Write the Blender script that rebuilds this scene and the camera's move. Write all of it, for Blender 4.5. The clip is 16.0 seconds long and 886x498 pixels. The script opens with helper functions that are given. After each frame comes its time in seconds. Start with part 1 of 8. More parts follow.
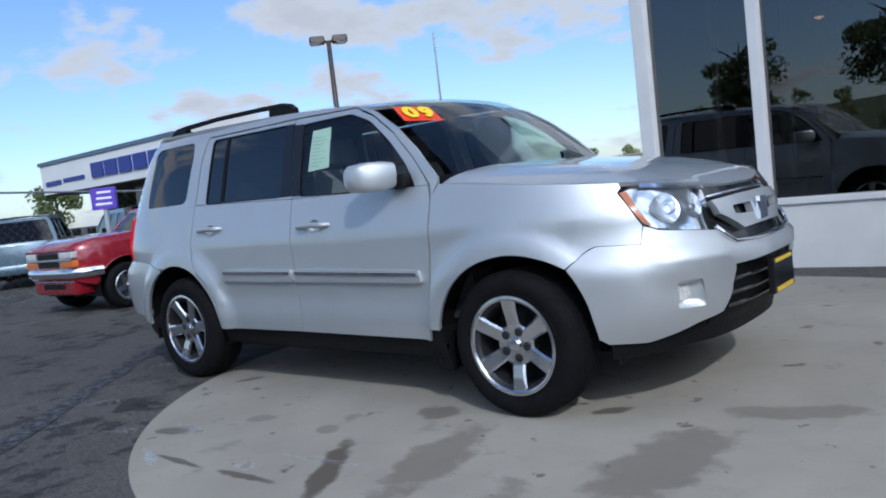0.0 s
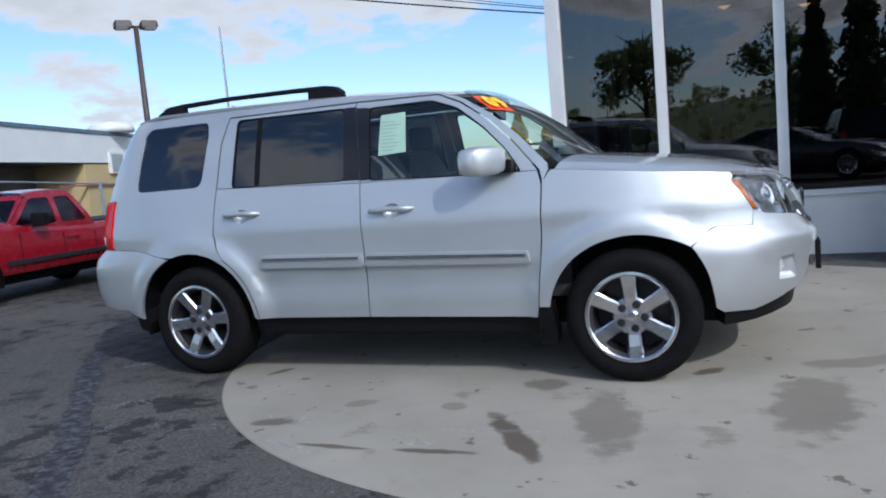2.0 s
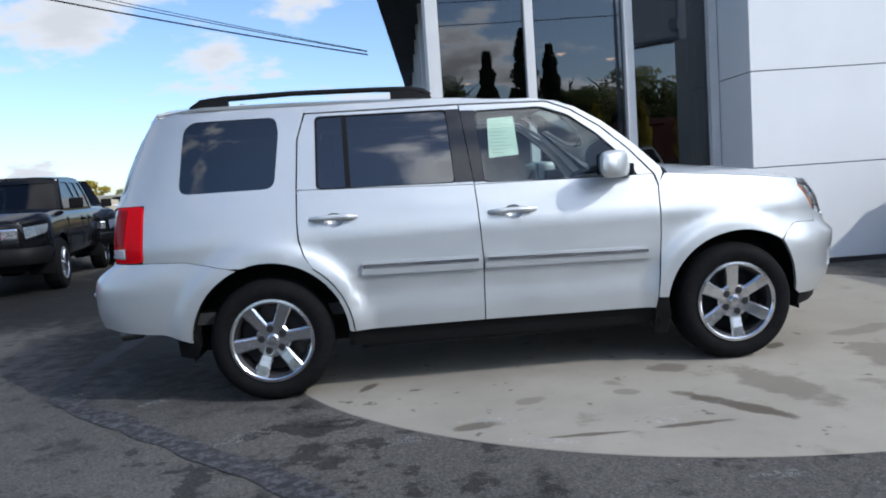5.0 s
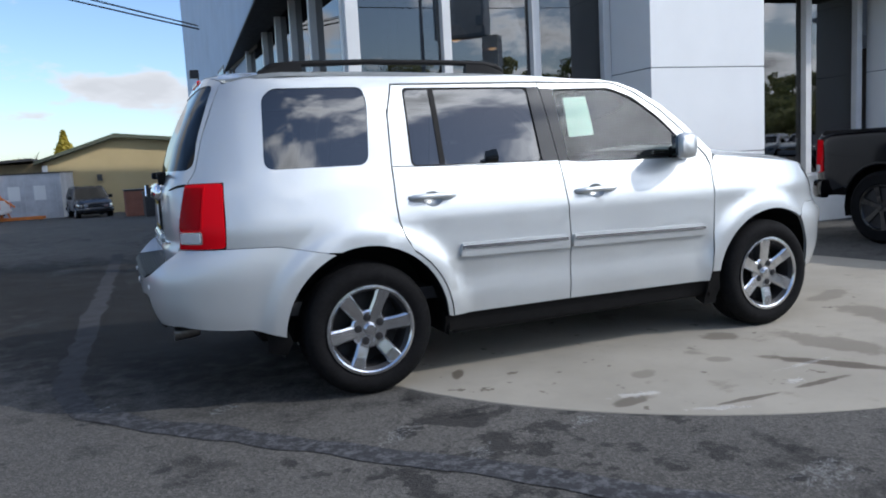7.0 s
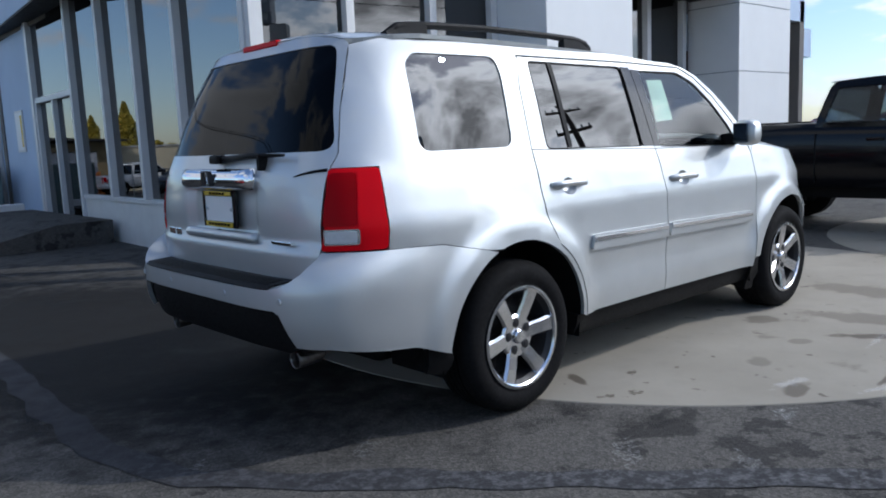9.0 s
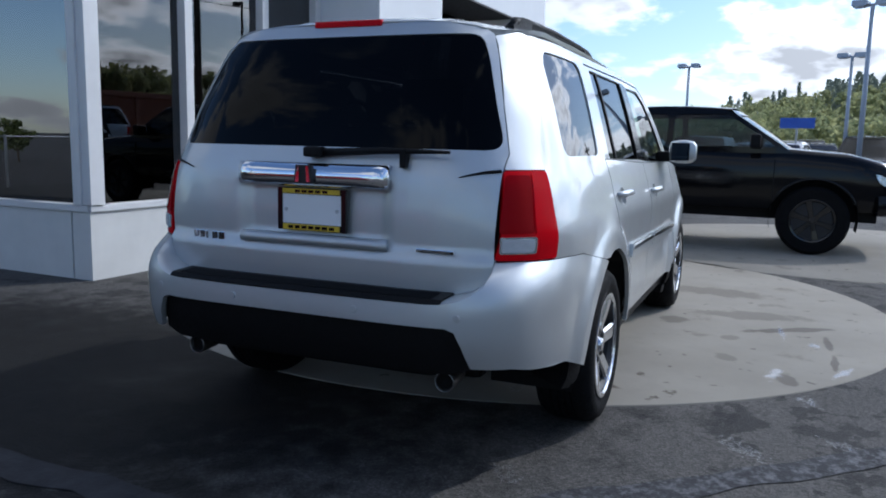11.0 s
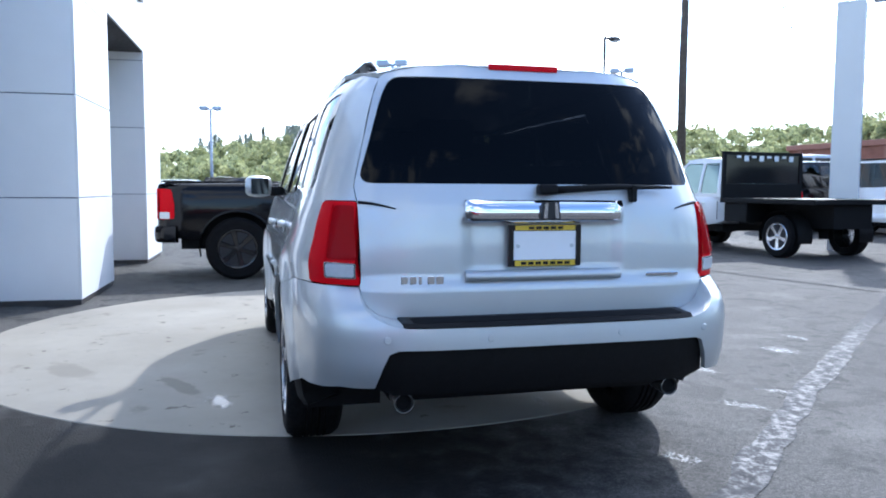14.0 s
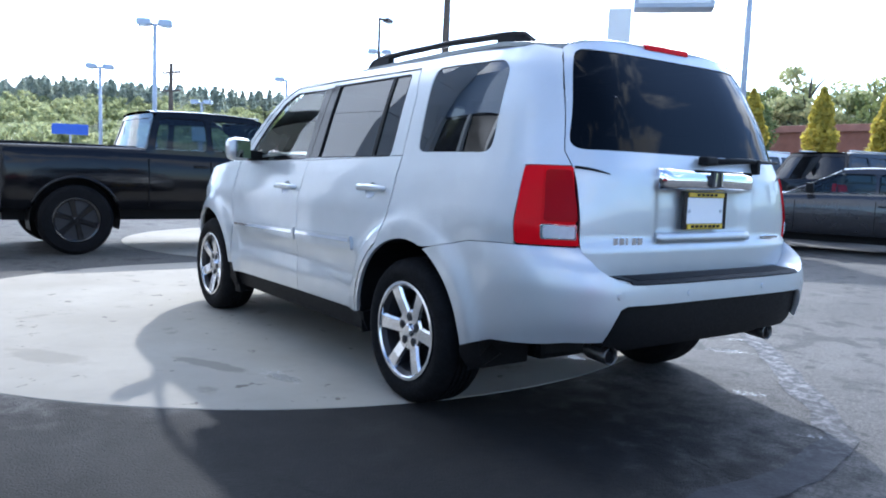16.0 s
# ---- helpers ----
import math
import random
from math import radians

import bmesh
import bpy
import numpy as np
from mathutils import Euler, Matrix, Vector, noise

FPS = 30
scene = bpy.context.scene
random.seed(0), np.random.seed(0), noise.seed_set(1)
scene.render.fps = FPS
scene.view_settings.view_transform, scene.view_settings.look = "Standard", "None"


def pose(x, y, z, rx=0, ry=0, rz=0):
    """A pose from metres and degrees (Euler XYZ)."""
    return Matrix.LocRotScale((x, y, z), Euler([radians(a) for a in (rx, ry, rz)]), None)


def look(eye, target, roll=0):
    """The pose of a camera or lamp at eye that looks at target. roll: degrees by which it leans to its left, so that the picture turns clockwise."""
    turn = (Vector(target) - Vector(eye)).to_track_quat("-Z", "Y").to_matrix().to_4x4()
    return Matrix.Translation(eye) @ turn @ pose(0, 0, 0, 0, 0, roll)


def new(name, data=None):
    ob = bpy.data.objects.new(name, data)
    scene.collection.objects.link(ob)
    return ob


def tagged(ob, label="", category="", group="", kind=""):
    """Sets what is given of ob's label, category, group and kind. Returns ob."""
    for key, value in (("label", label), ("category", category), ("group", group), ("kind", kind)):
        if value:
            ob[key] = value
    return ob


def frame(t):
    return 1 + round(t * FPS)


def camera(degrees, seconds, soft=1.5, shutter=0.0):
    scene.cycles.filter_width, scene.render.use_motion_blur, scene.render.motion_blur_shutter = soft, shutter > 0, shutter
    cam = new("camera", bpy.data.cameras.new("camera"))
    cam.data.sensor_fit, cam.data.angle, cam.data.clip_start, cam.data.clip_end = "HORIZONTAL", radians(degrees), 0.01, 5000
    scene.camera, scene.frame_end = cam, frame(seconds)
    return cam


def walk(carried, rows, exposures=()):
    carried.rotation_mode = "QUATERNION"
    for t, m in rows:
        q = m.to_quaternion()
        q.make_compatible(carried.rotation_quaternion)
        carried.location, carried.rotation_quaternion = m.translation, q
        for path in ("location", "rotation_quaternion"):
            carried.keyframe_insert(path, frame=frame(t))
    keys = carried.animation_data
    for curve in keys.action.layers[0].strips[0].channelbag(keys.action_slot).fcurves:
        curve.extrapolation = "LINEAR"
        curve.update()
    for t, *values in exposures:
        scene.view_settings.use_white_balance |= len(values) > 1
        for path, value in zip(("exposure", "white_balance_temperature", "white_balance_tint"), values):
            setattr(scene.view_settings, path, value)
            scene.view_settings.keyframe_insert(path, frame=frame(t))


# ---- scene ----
cam = camera(59.8, 16.0, soft=1.9)
PATH = [
    (0, (3.483, -3.915, 1.154), (2.207, -2.384, 0.989), -6.6),
    (0.5, (3.153, -4.252, 1.159), (2.003, -2.623, 1.005), -5.4),
    (1, (2.766, -4.538, 1.175), (1.751, -2.825, 0.986), -5.7),
    (1.5, (2.338, -4.735, 1.211), (1.447, -2.954, 1.026), -3.8),
    (2, (1.955, -5.005, 1.23), (1.226, -3.155, 1.016), -5.0),
    (2.5, (1.501, -5.153, 1.227), (0.903, -3.257, 1.014), -4.4),
    (3, (1.093, -5.32, 1.228), (0.665, -3.375, 1.05), -3.3),
    (3.5, (0.654, -5.408, 1.224), (0.38, -3.436, 1.033), -2.7),
    (4.1, (0.116, -5.472, 1.214), (0.02, -3.482, 1.038), -3.0),
    (4.7, (-0.438, -5.458, 1.205), (-0.365, -3.467, 1.031), -3.6),
    (5.4, (-1.093, -5.358, 1.2), (-0.823, -3.385, 1.02), -4.4),
    (6, (-1.653, -5.215, 1.202), (-1.207, -3.276, 0.999), -4.7),
    (6.5, (-2.108, -5.022, 1.228), (-1.51, -3.123, 1.035), -4.1),
    (7, (-2.558, -4.828, 1.247), (-1.794, -2.995, 1.009), -3.1),
    (7.5, (-2.974, -4.446, 1.258), (-2.056, -2.689, 0.995), -2.1),
    (8, (-3.344, -4.14, 1.278), (-2.284, -2.47, 0.983), -2.6),
    (8.5, (-3.679, -3.675, 1.25), (-2.484, -2.093, 0.99), -3.1),
    (9.1, (-4.032, -3.215, 1.269), (-2.667, -1.782, 0.985), -2.3),
    (9.75, (-4.372, -2.673, 1.277), (-2.833, -1.428, 0.993), -1.2),
    (10.4, (-4.669, -2.131, 1.281), (-2.972, -1.108, 1.006), -0.0),
    (11, (-4.88, -1.642, 1.278), (-3.059, -0.863, 0.999), 1.2),
    (11.5, (-5.125, -1.267, 1.263), (-3.224, -0.675, 1.072), 0.5),
    (12, (-5.228, -0.887, 1.236), (-3.267, -0.541, 1.043), 0.9),
    (12.5, (-5.326, -0.345, 1.255), (-3.34, -0.194, 1.079), 0.6),
    (13, (-5.367, 0.16, 1.252), (-3.379, 0.055, 1.061), -0.4),
    (13.5, (-5.272, 0.677, 1.243), (-3.296, 0.414, 1.08), 0.4),
    (14, (-5.217, 1.177, 1.227), (-3.288, 0.67, 1.07), 0.3),
    (14.5, (-5.069, 1.661, 1.182), (-3.212, 0.942, 1.002), 0.4),
    (15, (-4.911, 2.162, 1.146), (-3.121, 1.282, 0.997), 1.3),
    (15.5, (-4.729, 2.613, 1.128), (-3.044, 1.553, 0.932), 1.3),
    (16, (-4.483, 3.0, 1.128), (-2.87, 1.834, 0.931), 2.2),
]
walk(cam, [(t, look(eye, target, roll)) for t, eye, target, roll in PATH],
     exposures=[(0.0, -1.0, 5600, 10), (1.5, -0.95, 5750, 10), (2.5, -0.70, 5830, 10), (3.5, -0.67, 5900, 10), (7.0, -0.68, 6050, 10), (8.5, -0.76, 6000, 10), (11.0, -0.95, 5700, 10), (11.5, -0.65, 5700, 10), (12.0, -0.36, 5600, 10), (12.5, -0.03, 5550, 10), (13.0, 0.16, 5500, 10), (14.5, 0.46, 5600, 10), (16.0, 0.56, 5550, 10)])

# ---- world, sun ----
SUN_AZ = (0.785, -0.62)
SUN_EL = radians(37.5)
sun_dir = Vector((SUN_AZ[0] * math.cos(SUN_EL), SUN_AZ[1] * math.cos(SUN_EL), math.sin(SUN_EL))).normalized()


def build_world():
    w = bpy.data.worlds.new("sky")
    scene.world = w
    w.use_nodes = True
    n, l = w.node_tree.nodes, w.node_tree.links
    n.clear()
    out = n.new("ShaderNodeOutputWorld")
    bg = n.new("ShaderNodeBackground")
    sky = n.new("ShaderNodeTexSky")
    sky.sky_type = "NISHITA"
    sky.sun_disc = False
    sky.sun_elevation = SUN_EL
    sky.sun_rotation = math.atan2(SUN_AZ[0], SUN_AZ[1])
    sky.air_density, sky.dust_density, sky.ozone_density = 1.0, 0.6, 2.0
    tc = n.new("ShaderNodeTexCoord")
    sep = n.new("ShaderNodeSeparateXYZ")
    l.new(tc.outputs["Generated"], sep.inputs[0])

    def mth(op, a, b=None, c=None, clamp=False):
        m = n.new("ShaderNodeMath")
        m.operation, m.use_clamp = op, clamp
        for i, v in enumerate((a, b, c)):
            if v is None:
                continue
            if isinstance(v, (int, float)):
                m.inputs[i].default_value = v
            else:
                l.new(v, m.inputs[i])
        return m.outputs[0]

    # a flat layer of cumulus overhead
    z = mth("MAXIMUM", sep.outputs["Z"], 0.0)
    den = mth("ADD", z, 0.30)
    cx, cy = mth("DIVIDE", sep.outputs["X"], den), mth("DIVIDE", sep.outputs["Y"], den)
    cmb = n.new("ShaderNodeCombineXYZ")
    l.new(cx, cmb.inputs[0]), l.new(cy, cmb.inputs[1])
    cmb.inputs[2].default_value = 3.7
    noi = n.new("ShaderNodeTexNoise")
    noi.inputs["Scale"].default_value = 2.3
    noi.inputs["Detail"].default_value = 7
    noi.inputs["Roughness"].default_value = 0.55
    l.new(cmb.outputs[0], noi.inputs["Vector"])
    # more cloud towards the sun, where the sky is bright and milky
    dot = n.new("ShaderNodeVectorMath")
    dot.operation = "DOT_PRODUCT"
    l.new(tc.outputs["Generated"], dot.inputs[0])
    dot.inputs[1].default_value = sun_dir
    near = mth("MAXIMUM", dot.outputs["Value"], 0.0)
    near2 = mth("POWER", near, 1.6)
    cover = mth("ADD", noi.outputs["Fac"], mth("MULTIPLY", near2, 0.035))
    mask = n.new("ShaderNodeMapRange")
    mask.interpolation_type = "SMOOTHSTEP"
    mask.inputs["From Min"].default_value = CLOUD_LO
    mask.inputs["From Max"].default_value = CLOUD_HI
    l.new(cover, mask.inputs["Value"])
    # thick parts of a cloud are greyer below
    core = n.new("ShaderNodeMapRange")
    core.inputs["From Min"].default_value = 0.55
    core.inputs["From Max"].default_value = 0.67
    core.inputs["To Min"].default_value = 1.0
    core.inputs["To Max"].default_value = 0.22
    l.new(noi.outputs["Fac"], core.inputs["Value"])
    glow = mth("ADD", mth("MULTIPLY", mth("POWER", near, 3.5), GLOW), CLOUD)
    # clouds in front of the sun have dark middles, the others stay pale
    dim = mth("SUBTRACT", 1.0, mth("MULTIPLY", mth("SUBTRACT", 1.0, core.outputs[0]), mth("ADD", mth("MULTIPLY", near, 0.85), 0.22, None, True)))
    cval = mth("MULTIPLY", dim, glow)
    ccol = n.new("ShaderNodeMixRGB")
    ccol.blend_type = "MULTIPLY"
    ccol.inputs[0].default_value = 1
    l.new(cval, ccol.inputs[1])
    ccol.inputs[2].default_value = (0.97, 0.98, 1.0, 1)
    tint = n.new("ShaderNodeMixRGB")
    tint.blend_type = "MULTIPLY"
    tint.inputs[0].default_value = 1
    l.new(sky.outputs[0], tint.inputs[1])
    tint.inputs[2].default_value = (SKY * 0.95, SKY, SKY * 1.08, 1)
    # milky brightening towards the sun
    haze = n.new("ShaderNodeMixRGB")
    haze.blend_type = "ADD"
    haze.inputs[0].default_value = 1
    hz = mth("MULTIPLY", mth("POWER", near, 3.0), HAZE)
    l.new(tint.outputs[0], haze.inputs[1]), l.new(hz, haze.inputs[2])
    mix = n.new("ShaderNodeMixRGB")
    l.new(mask.outputs[0], mix.inputs[0])
    l.new(haze.outputs[0], mix.inputs[1])
    l.new(ccol.outputs[0], mix.inputs[2])
    l.new(mix.outputs[0], bg.inputs["Color"])
    bg.inputs["Strength"].default_value = 1.0
    l.new(bg.outputs[0], out.inputs[0])


SKY, CLOUD, GLOW, HAZE = 0.265, 1.40, 7.5, 0.38
CLOUD_LO, CLOUD_HI = 0.515, 0.605
build_world()
sun = new("sun", bpy.data.lights.new("sun", "SUN"))
sun.data.energy, sun.data.angle, sun.data.color = 4.2, radians(1.2), (1.0, 0.95, 0.88)
sun.matrix_world = look(sun_dir * 50, (0, 0, 0))

# ---- materials ----


class Mat:
    """A node material with short helpers."""

    def __init__(self, name, color=(0.5, 0.5, 0.5), rough=0.5, metal=0.0, **kw):
        self.m = bpy.data.materials.new(name)
        self.m.use_nodes = True
        self.nt = self.m.node_tree
        self.b = self.nt.nodes["Principled BSDF"]
        self.set("Base Color", (*color, 1)), self.set("Roughness", rough), self.set("Metallic", metal)
        for k, v in kw.items():
            self.set(k.replace("_", " "), v)

    def set(self, key, v):
        if isinstance(v, bpy.types.NodeSocket):
            self.nt.links.new(v, self.b.inputs[key])
        else:
            self.b.inputs[key].default_value = v

    def node(self, kind, **inputs):
        nd = self.nt.nodes.new(kind)
        for k, v in inputs.items():
            key = k.replace("_", " ")
            if isinstance(v, bpy.types.NodeSocket):
                self.nt.links.new(v, nd.inputs[key])
            else:
                nd.inputs[key].default_value = v
        return nd

    def coord(self, which="Object"):
        return self.nt.nodes.new("ShaderNodeTexCoord").outputs[which]

    def noise(self, scale, detail=4, rough=0.55, vec=None, w=0.0):
        nd = self.node("ShaderNodeTexNoise", Scale=scale, Detail=detail, Roughness=rough)
        self.nt.links.new(vec or self.coord(), nd.inputs["Vector"])
        return nd.outputs["Fac"]

    def ramp(self, fac, stops):
        nd = self.nt.nodes.new("ShaderNodeValToRGB")
        self.nt.links.new(fac, nd.inputs[0])
        e = nd.color_ramp.elements
        while len(e) < len(stops):
            e.new(0.5)
        for el, (p, c) in zip(e, stops):
            el.position, el.color = p, (*((c,) * 3 if isinstance(c, (int, float)) else c), 1)
        return nd.outputs[0]

    def rng(self, v, a, b, c=0.0, d=1.0, smooth=False):
        nd = self.node("ShaderNodeMapRange", Value=v)
        nd.interpolation_type = "SMOOTHSTEP" if smooth else "LINEAR"
        for k, x in zip(("From Min", "From Max", "To Min", "To Max"), (a, b, c, d)):
            nd.inputs[k].default_value = x
        return nd.outputs[0]

    def mix(self, fac, a, b, mode="MIX"):
        nd = self.nt.nodes.new("ShaderNodeMixRGB")
        nd.blend_type = mode
        for i, v in enumerate((fac, a, b)):
            if isinstance(v, bpy.types.NodeSocket):
                self.nt.links.new(v, nd.inputs[i])
            elif isinstance(v, (int, float)):
                nd.inputs[i].default_value = v if i == 0 else (v, v, v, 1)
            else:
                nd.inputs[i].default_value = (*v, 1)
        return nd.outputs[0]

    def math(self, op, a, b=0.0, clamp=False):
        nd = self.nt.nodes.new("ShaderNodeMath")
        nd.operation, nd.use_clamp = op, clamp
        for i, v in enumerate((a, b)):
            if isinstance(v, bpy.types.NodeSocket):
                self.nt.links.new(v, nd.inputs[i])
            else:
                nd.inputs[i].default_value = v
        return nd.outputs[0]

    def bump(self, height, strength=0.3, dist=0.01):
        nd = self.node("ShaderNodeBump", Height=height, Strength=strength, Distance=dist)
        self.set("Normal", nd.outputs[0])
        return self


def plain(name, color, rough=0.5, metal=0.0, vary=0.12, scale=6.0, bump=0.0, bscale=120.0, **kw):
    """A surface with mild blotches and, if asked, a fine relief."""
    m = Mat(name, color, rough, metal, **kw)
    nz = m.noise(scale, 5)
    lo, hi = [c * (1 - vary) for c in color], [min(1, c * (1 + vary)) for c in color]
    m.set("Base Color", m.ramp(nz, [(0.3, lo), (0.7, hi)]))
    m.set("Roughness", m.rng(m.noise(scale * 3.1, 3), 0.3, 0.7, max(0.02, rough * 0.85), min(1, rough * 1.15)))
    if bump:
        m.bump(m.noise(bscale, 3), bump, 0.004)
    return m.m


def glass_mat(name, tint, rough=0.0, ior=1.5):
    """Clear or tinted pane: straight light tinted by the glass, mirror by Fresnel."""
    m = bpy.data.materials.new(name)
    m.use_nodes = True
    nt = m.node_tree
    nt.nodes.clear()
    out = nt.nodes.new("ShaderNodeOutputMaterial")
    tr = nt.nodes.new("ShaderNodeBsdfTransparent")
    tr.inputs[0].default_value = (*tint, 1)
    gl = nt.nodes.new("ShaderNodeBsdfGlossy")
    gl.inputs["Roughness"].default_value = rough
    fr = nt.nodes.new("ShaderNodeFresnel")
    fr.inputs[0].default_value = ior
    mx = nt.nodes.new("ShaderNodeMixShader")
    nt.links.new(fr.outputs[0], mx.inputs[0])
    nt.links.new(tr.outputs[0], mx.inputs[1]), nt.links.new(gl.outputs[0], mx.inputs[2])
    nt.links.new(mx.outputs[0], out.inputs[0])
    return m


def blob(m, vec, cx, cy, rx, ry, turn, soft=0.5, wob=0.35, grain=7):
    """A stain's mask: an ellipse in plan with a ragged edge."""
    mp = m.node("ShaderNodeMapping")
    mp.vector_type = "TEXTURE"
    m.nt.links.new(vec, mp.inputs["Vector"])
    mp.inputs["Location"].default_value = (cx, cy, 0)
    mp.inputs["Rotation"].default_value = (0, 0, radians(turn))
    mp.inputs["Scale"].default_value = (rx, ry, 1e3)
    ln = m.nt.nodes.new("ShaderNodeVectorMath")
    ln.operation = "LENGTH"
    m.nt.links.new(mp.outputs[0], ln.inputs[0])
    nz = m.noise(grain, 4, vec=vec)
    d = m.math("ADD", ln.outputs["Value"], m.math("MULTIPLY", m.math("SUBTRACT", nz, 0.5), wob * 4))
    return m.rng(d, 1.0 - soft * 0.7, 1.0 + soft * 0.15, 1.0, 0.0, True)


def make_asphalt():
    m = Mat("asphalt", (0.05, 0.05, 0.05), 0.85)
    v = m.coord()
    big, mid = m.noise(0.35, 5, vec=v), m.noise(2.2, 6, 0.65, vec=v)
    fine = m.node("ShaderNodeTexVoronoi", Scale=95.0)
    m.nt.links.new(v, fine.inputs["Vector"])
    speck = m.rng(fine.outputs["Distance"], 0.1, 0.6)
    base = m.ramp(big, [(0.3, (0.058, 0.056, 0.052)), (0.7, (0.098, 0.093, 0.086))])
    base = m.mix(m.rng(fine.outputs["Color"], 0.60, 0.80, 0, 0.34, True), base, (0.17, 0.16, 0.145))
    base = m.mix(m.rng(fine.outputs["Color"], 0.22, 0.42, 0.34, 0, True), base, (0.016, 0.0155, 0.015))
    # shade behind the SUV and by the showroom, painted dark over damp asphalt
    shade_damp = m.math("MAXIMUM", blob(m, v, -2.2, 2.5, 2.0, 3.4, 8, 0.6, 0.2), blob(m, v, -4.6, 5.2, 3.6, 3.4, 10, 0.6, 0.25))
    base = m.mix(m.rng(mid, 0.54, 0.66, 0, 0.7, True), base, (0.015, 0.0148, 0.0145))
    chips = m.rng(m.noise(125, 2, vec=v), 0.60, 0.70, 0, 0.9)
    base = m.mix(chips, base, (0.15, 0.143, 0.132))
    base = m.mix(m.rng(m.noise(48, 3, 0.7, vec=v), 0.58, 0.68, 0, 0.6), base, (0.075, 0.072, 0.067))
    # thin cracks and old drips
    crk = m.node("ShaderNodeTexVoronoi", Scale=0.75)
    crk.feature = "DISTANCE_TO_EDGE"
    wv = m.node("ShaderNodeVectorMath")
    wv.operation = "ADD"
    nzc = m.node("ShaderNodeTexNoise", Scale=2.0, Detail=4.0)
    m.nt.links.new(v, nzc.inputs["Vector"])
    m.nt.links.new(v, wv.inputs[0]), m.nt.links.new(nzc.outputs["Color"], wv.inputs[1])
    m.nt.links.new(wv.outputs[0], crk.inputs["Vector"])
    cm = m.math("MULTIPLY", m.rng(crk.outputs["Distance"], 0.004, 0.016, 1.0, 0.0), m.rng(m.noise(0.9, 3, vec=v), 0.48, 0.6))
    base = m.mix(m.math("MULTIPLY", cm, 0.35), base, (0.012, 0.012, 0.013))
    clus = m.math("ADD", m.rng(m.noise(0.55, 2, vec=v), 0.42, 0.58, 0.0, 0.085, True), m.math("MULTIPLY", blob(m, v, -1.3, -2.6, 1.7, 1.1, 20, 0.6, 0.2), 0.07))
    drip = m.rng(m.math("ADD", m.noise(4.2, 6, 0.62, vec=v), clus), 0.610, 0.665, 0, 0.65, True)
    base = m.mix(drip, base, (0.008, 0.008, 0.009))
    base = m.mix(1.0, base, (1.03, 1.03, 1.03), "MULTIPLY")
    base = m.mix(m.math("MULTIPLY", shade_damp, 0.93), base, (0.010, 0.0098, 0.0094))
    # wash water and suds left in small ragged patches and a loose scatter
    foam = None
    for cx, cy, rx, ry, tn in ((-0.22, -2.82, 0.15, 0.08, 20), (-2.15, -0.76, 0.09, 0.05, 30), (-1.47, -1.59, 0.13, 0.05, 40), (-0.66, -1.88, 0.08, 0.05, 0),
                               (0.75, -2.67, 0.11, 0.03, 0), (-2.75, -0.40, 0.09, 0.025, 35), (-1.25, -2.0, 0.10, 0.04, 60), (0.2, -3.3, 0.14, 0.04, 10)):
        k = blob(m, v, cx, cy, rx, ry, tn, 0.4, 1.0, 26)
        foam = k if foam is None else m.math("MAXIMUM", foam, k)
    loose = m.math("MULTIPLY", m.rng(m.noise(9.0, 6, 0.7, vec=v), 0.64, 0.68, 0, 0.8, True), blob(m, v, 0.2, -2.9, 2.6, 1.3, -20, 0.7, 0.2))
    foam = m.math("MAXIMUM", foam, loose)
    foam = m.math("MULTIPLY", foam, m.rng(m.noise(34, 5, 0.7, vec=v), 0.44, 0.60, 0.0, 1.0, True))
    base = m.mix(m.math("MULTIPLY", foam, 0.14), base, (0.40, 0.41, 0.42))
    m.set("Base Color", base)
    wet = m.rng(m.noise(1.3, 4, vec=v), 0.55, 0.75, 0.0, 0.15, True)
    r = m.math("SUBTRACT", m.rng(mid, 0.3, 0.7, 0.86, 0.74), wet)
    r = m.math("SUBTRACT", r, m.math("MULTIPLY", drip, 0.1))
    r = m.math("MULTIPLY", r, m.rng(foam, 0, 1, 1.0, 0.22))
    m.set("Roughness", r)
    h = m.math("ADD", m.math("MULTIPLY", m.noise(160, 3, vec=v), 0.7), m.math("MULTIPLY", speck, 0.6))
    h = m.math("SUBTRACT", h, m.math("MULTIPLY", cm, 0.5))
    m.set("Specular IOR Level", m.rng(foam, 0, 1, 0.14, 0.6))
    h = m.math("MULTIPLY", h, m.rng(foam, 0, 1, 1.0, 0.15))
    m.bump(h, 0.55, 0.005)
    return m.m


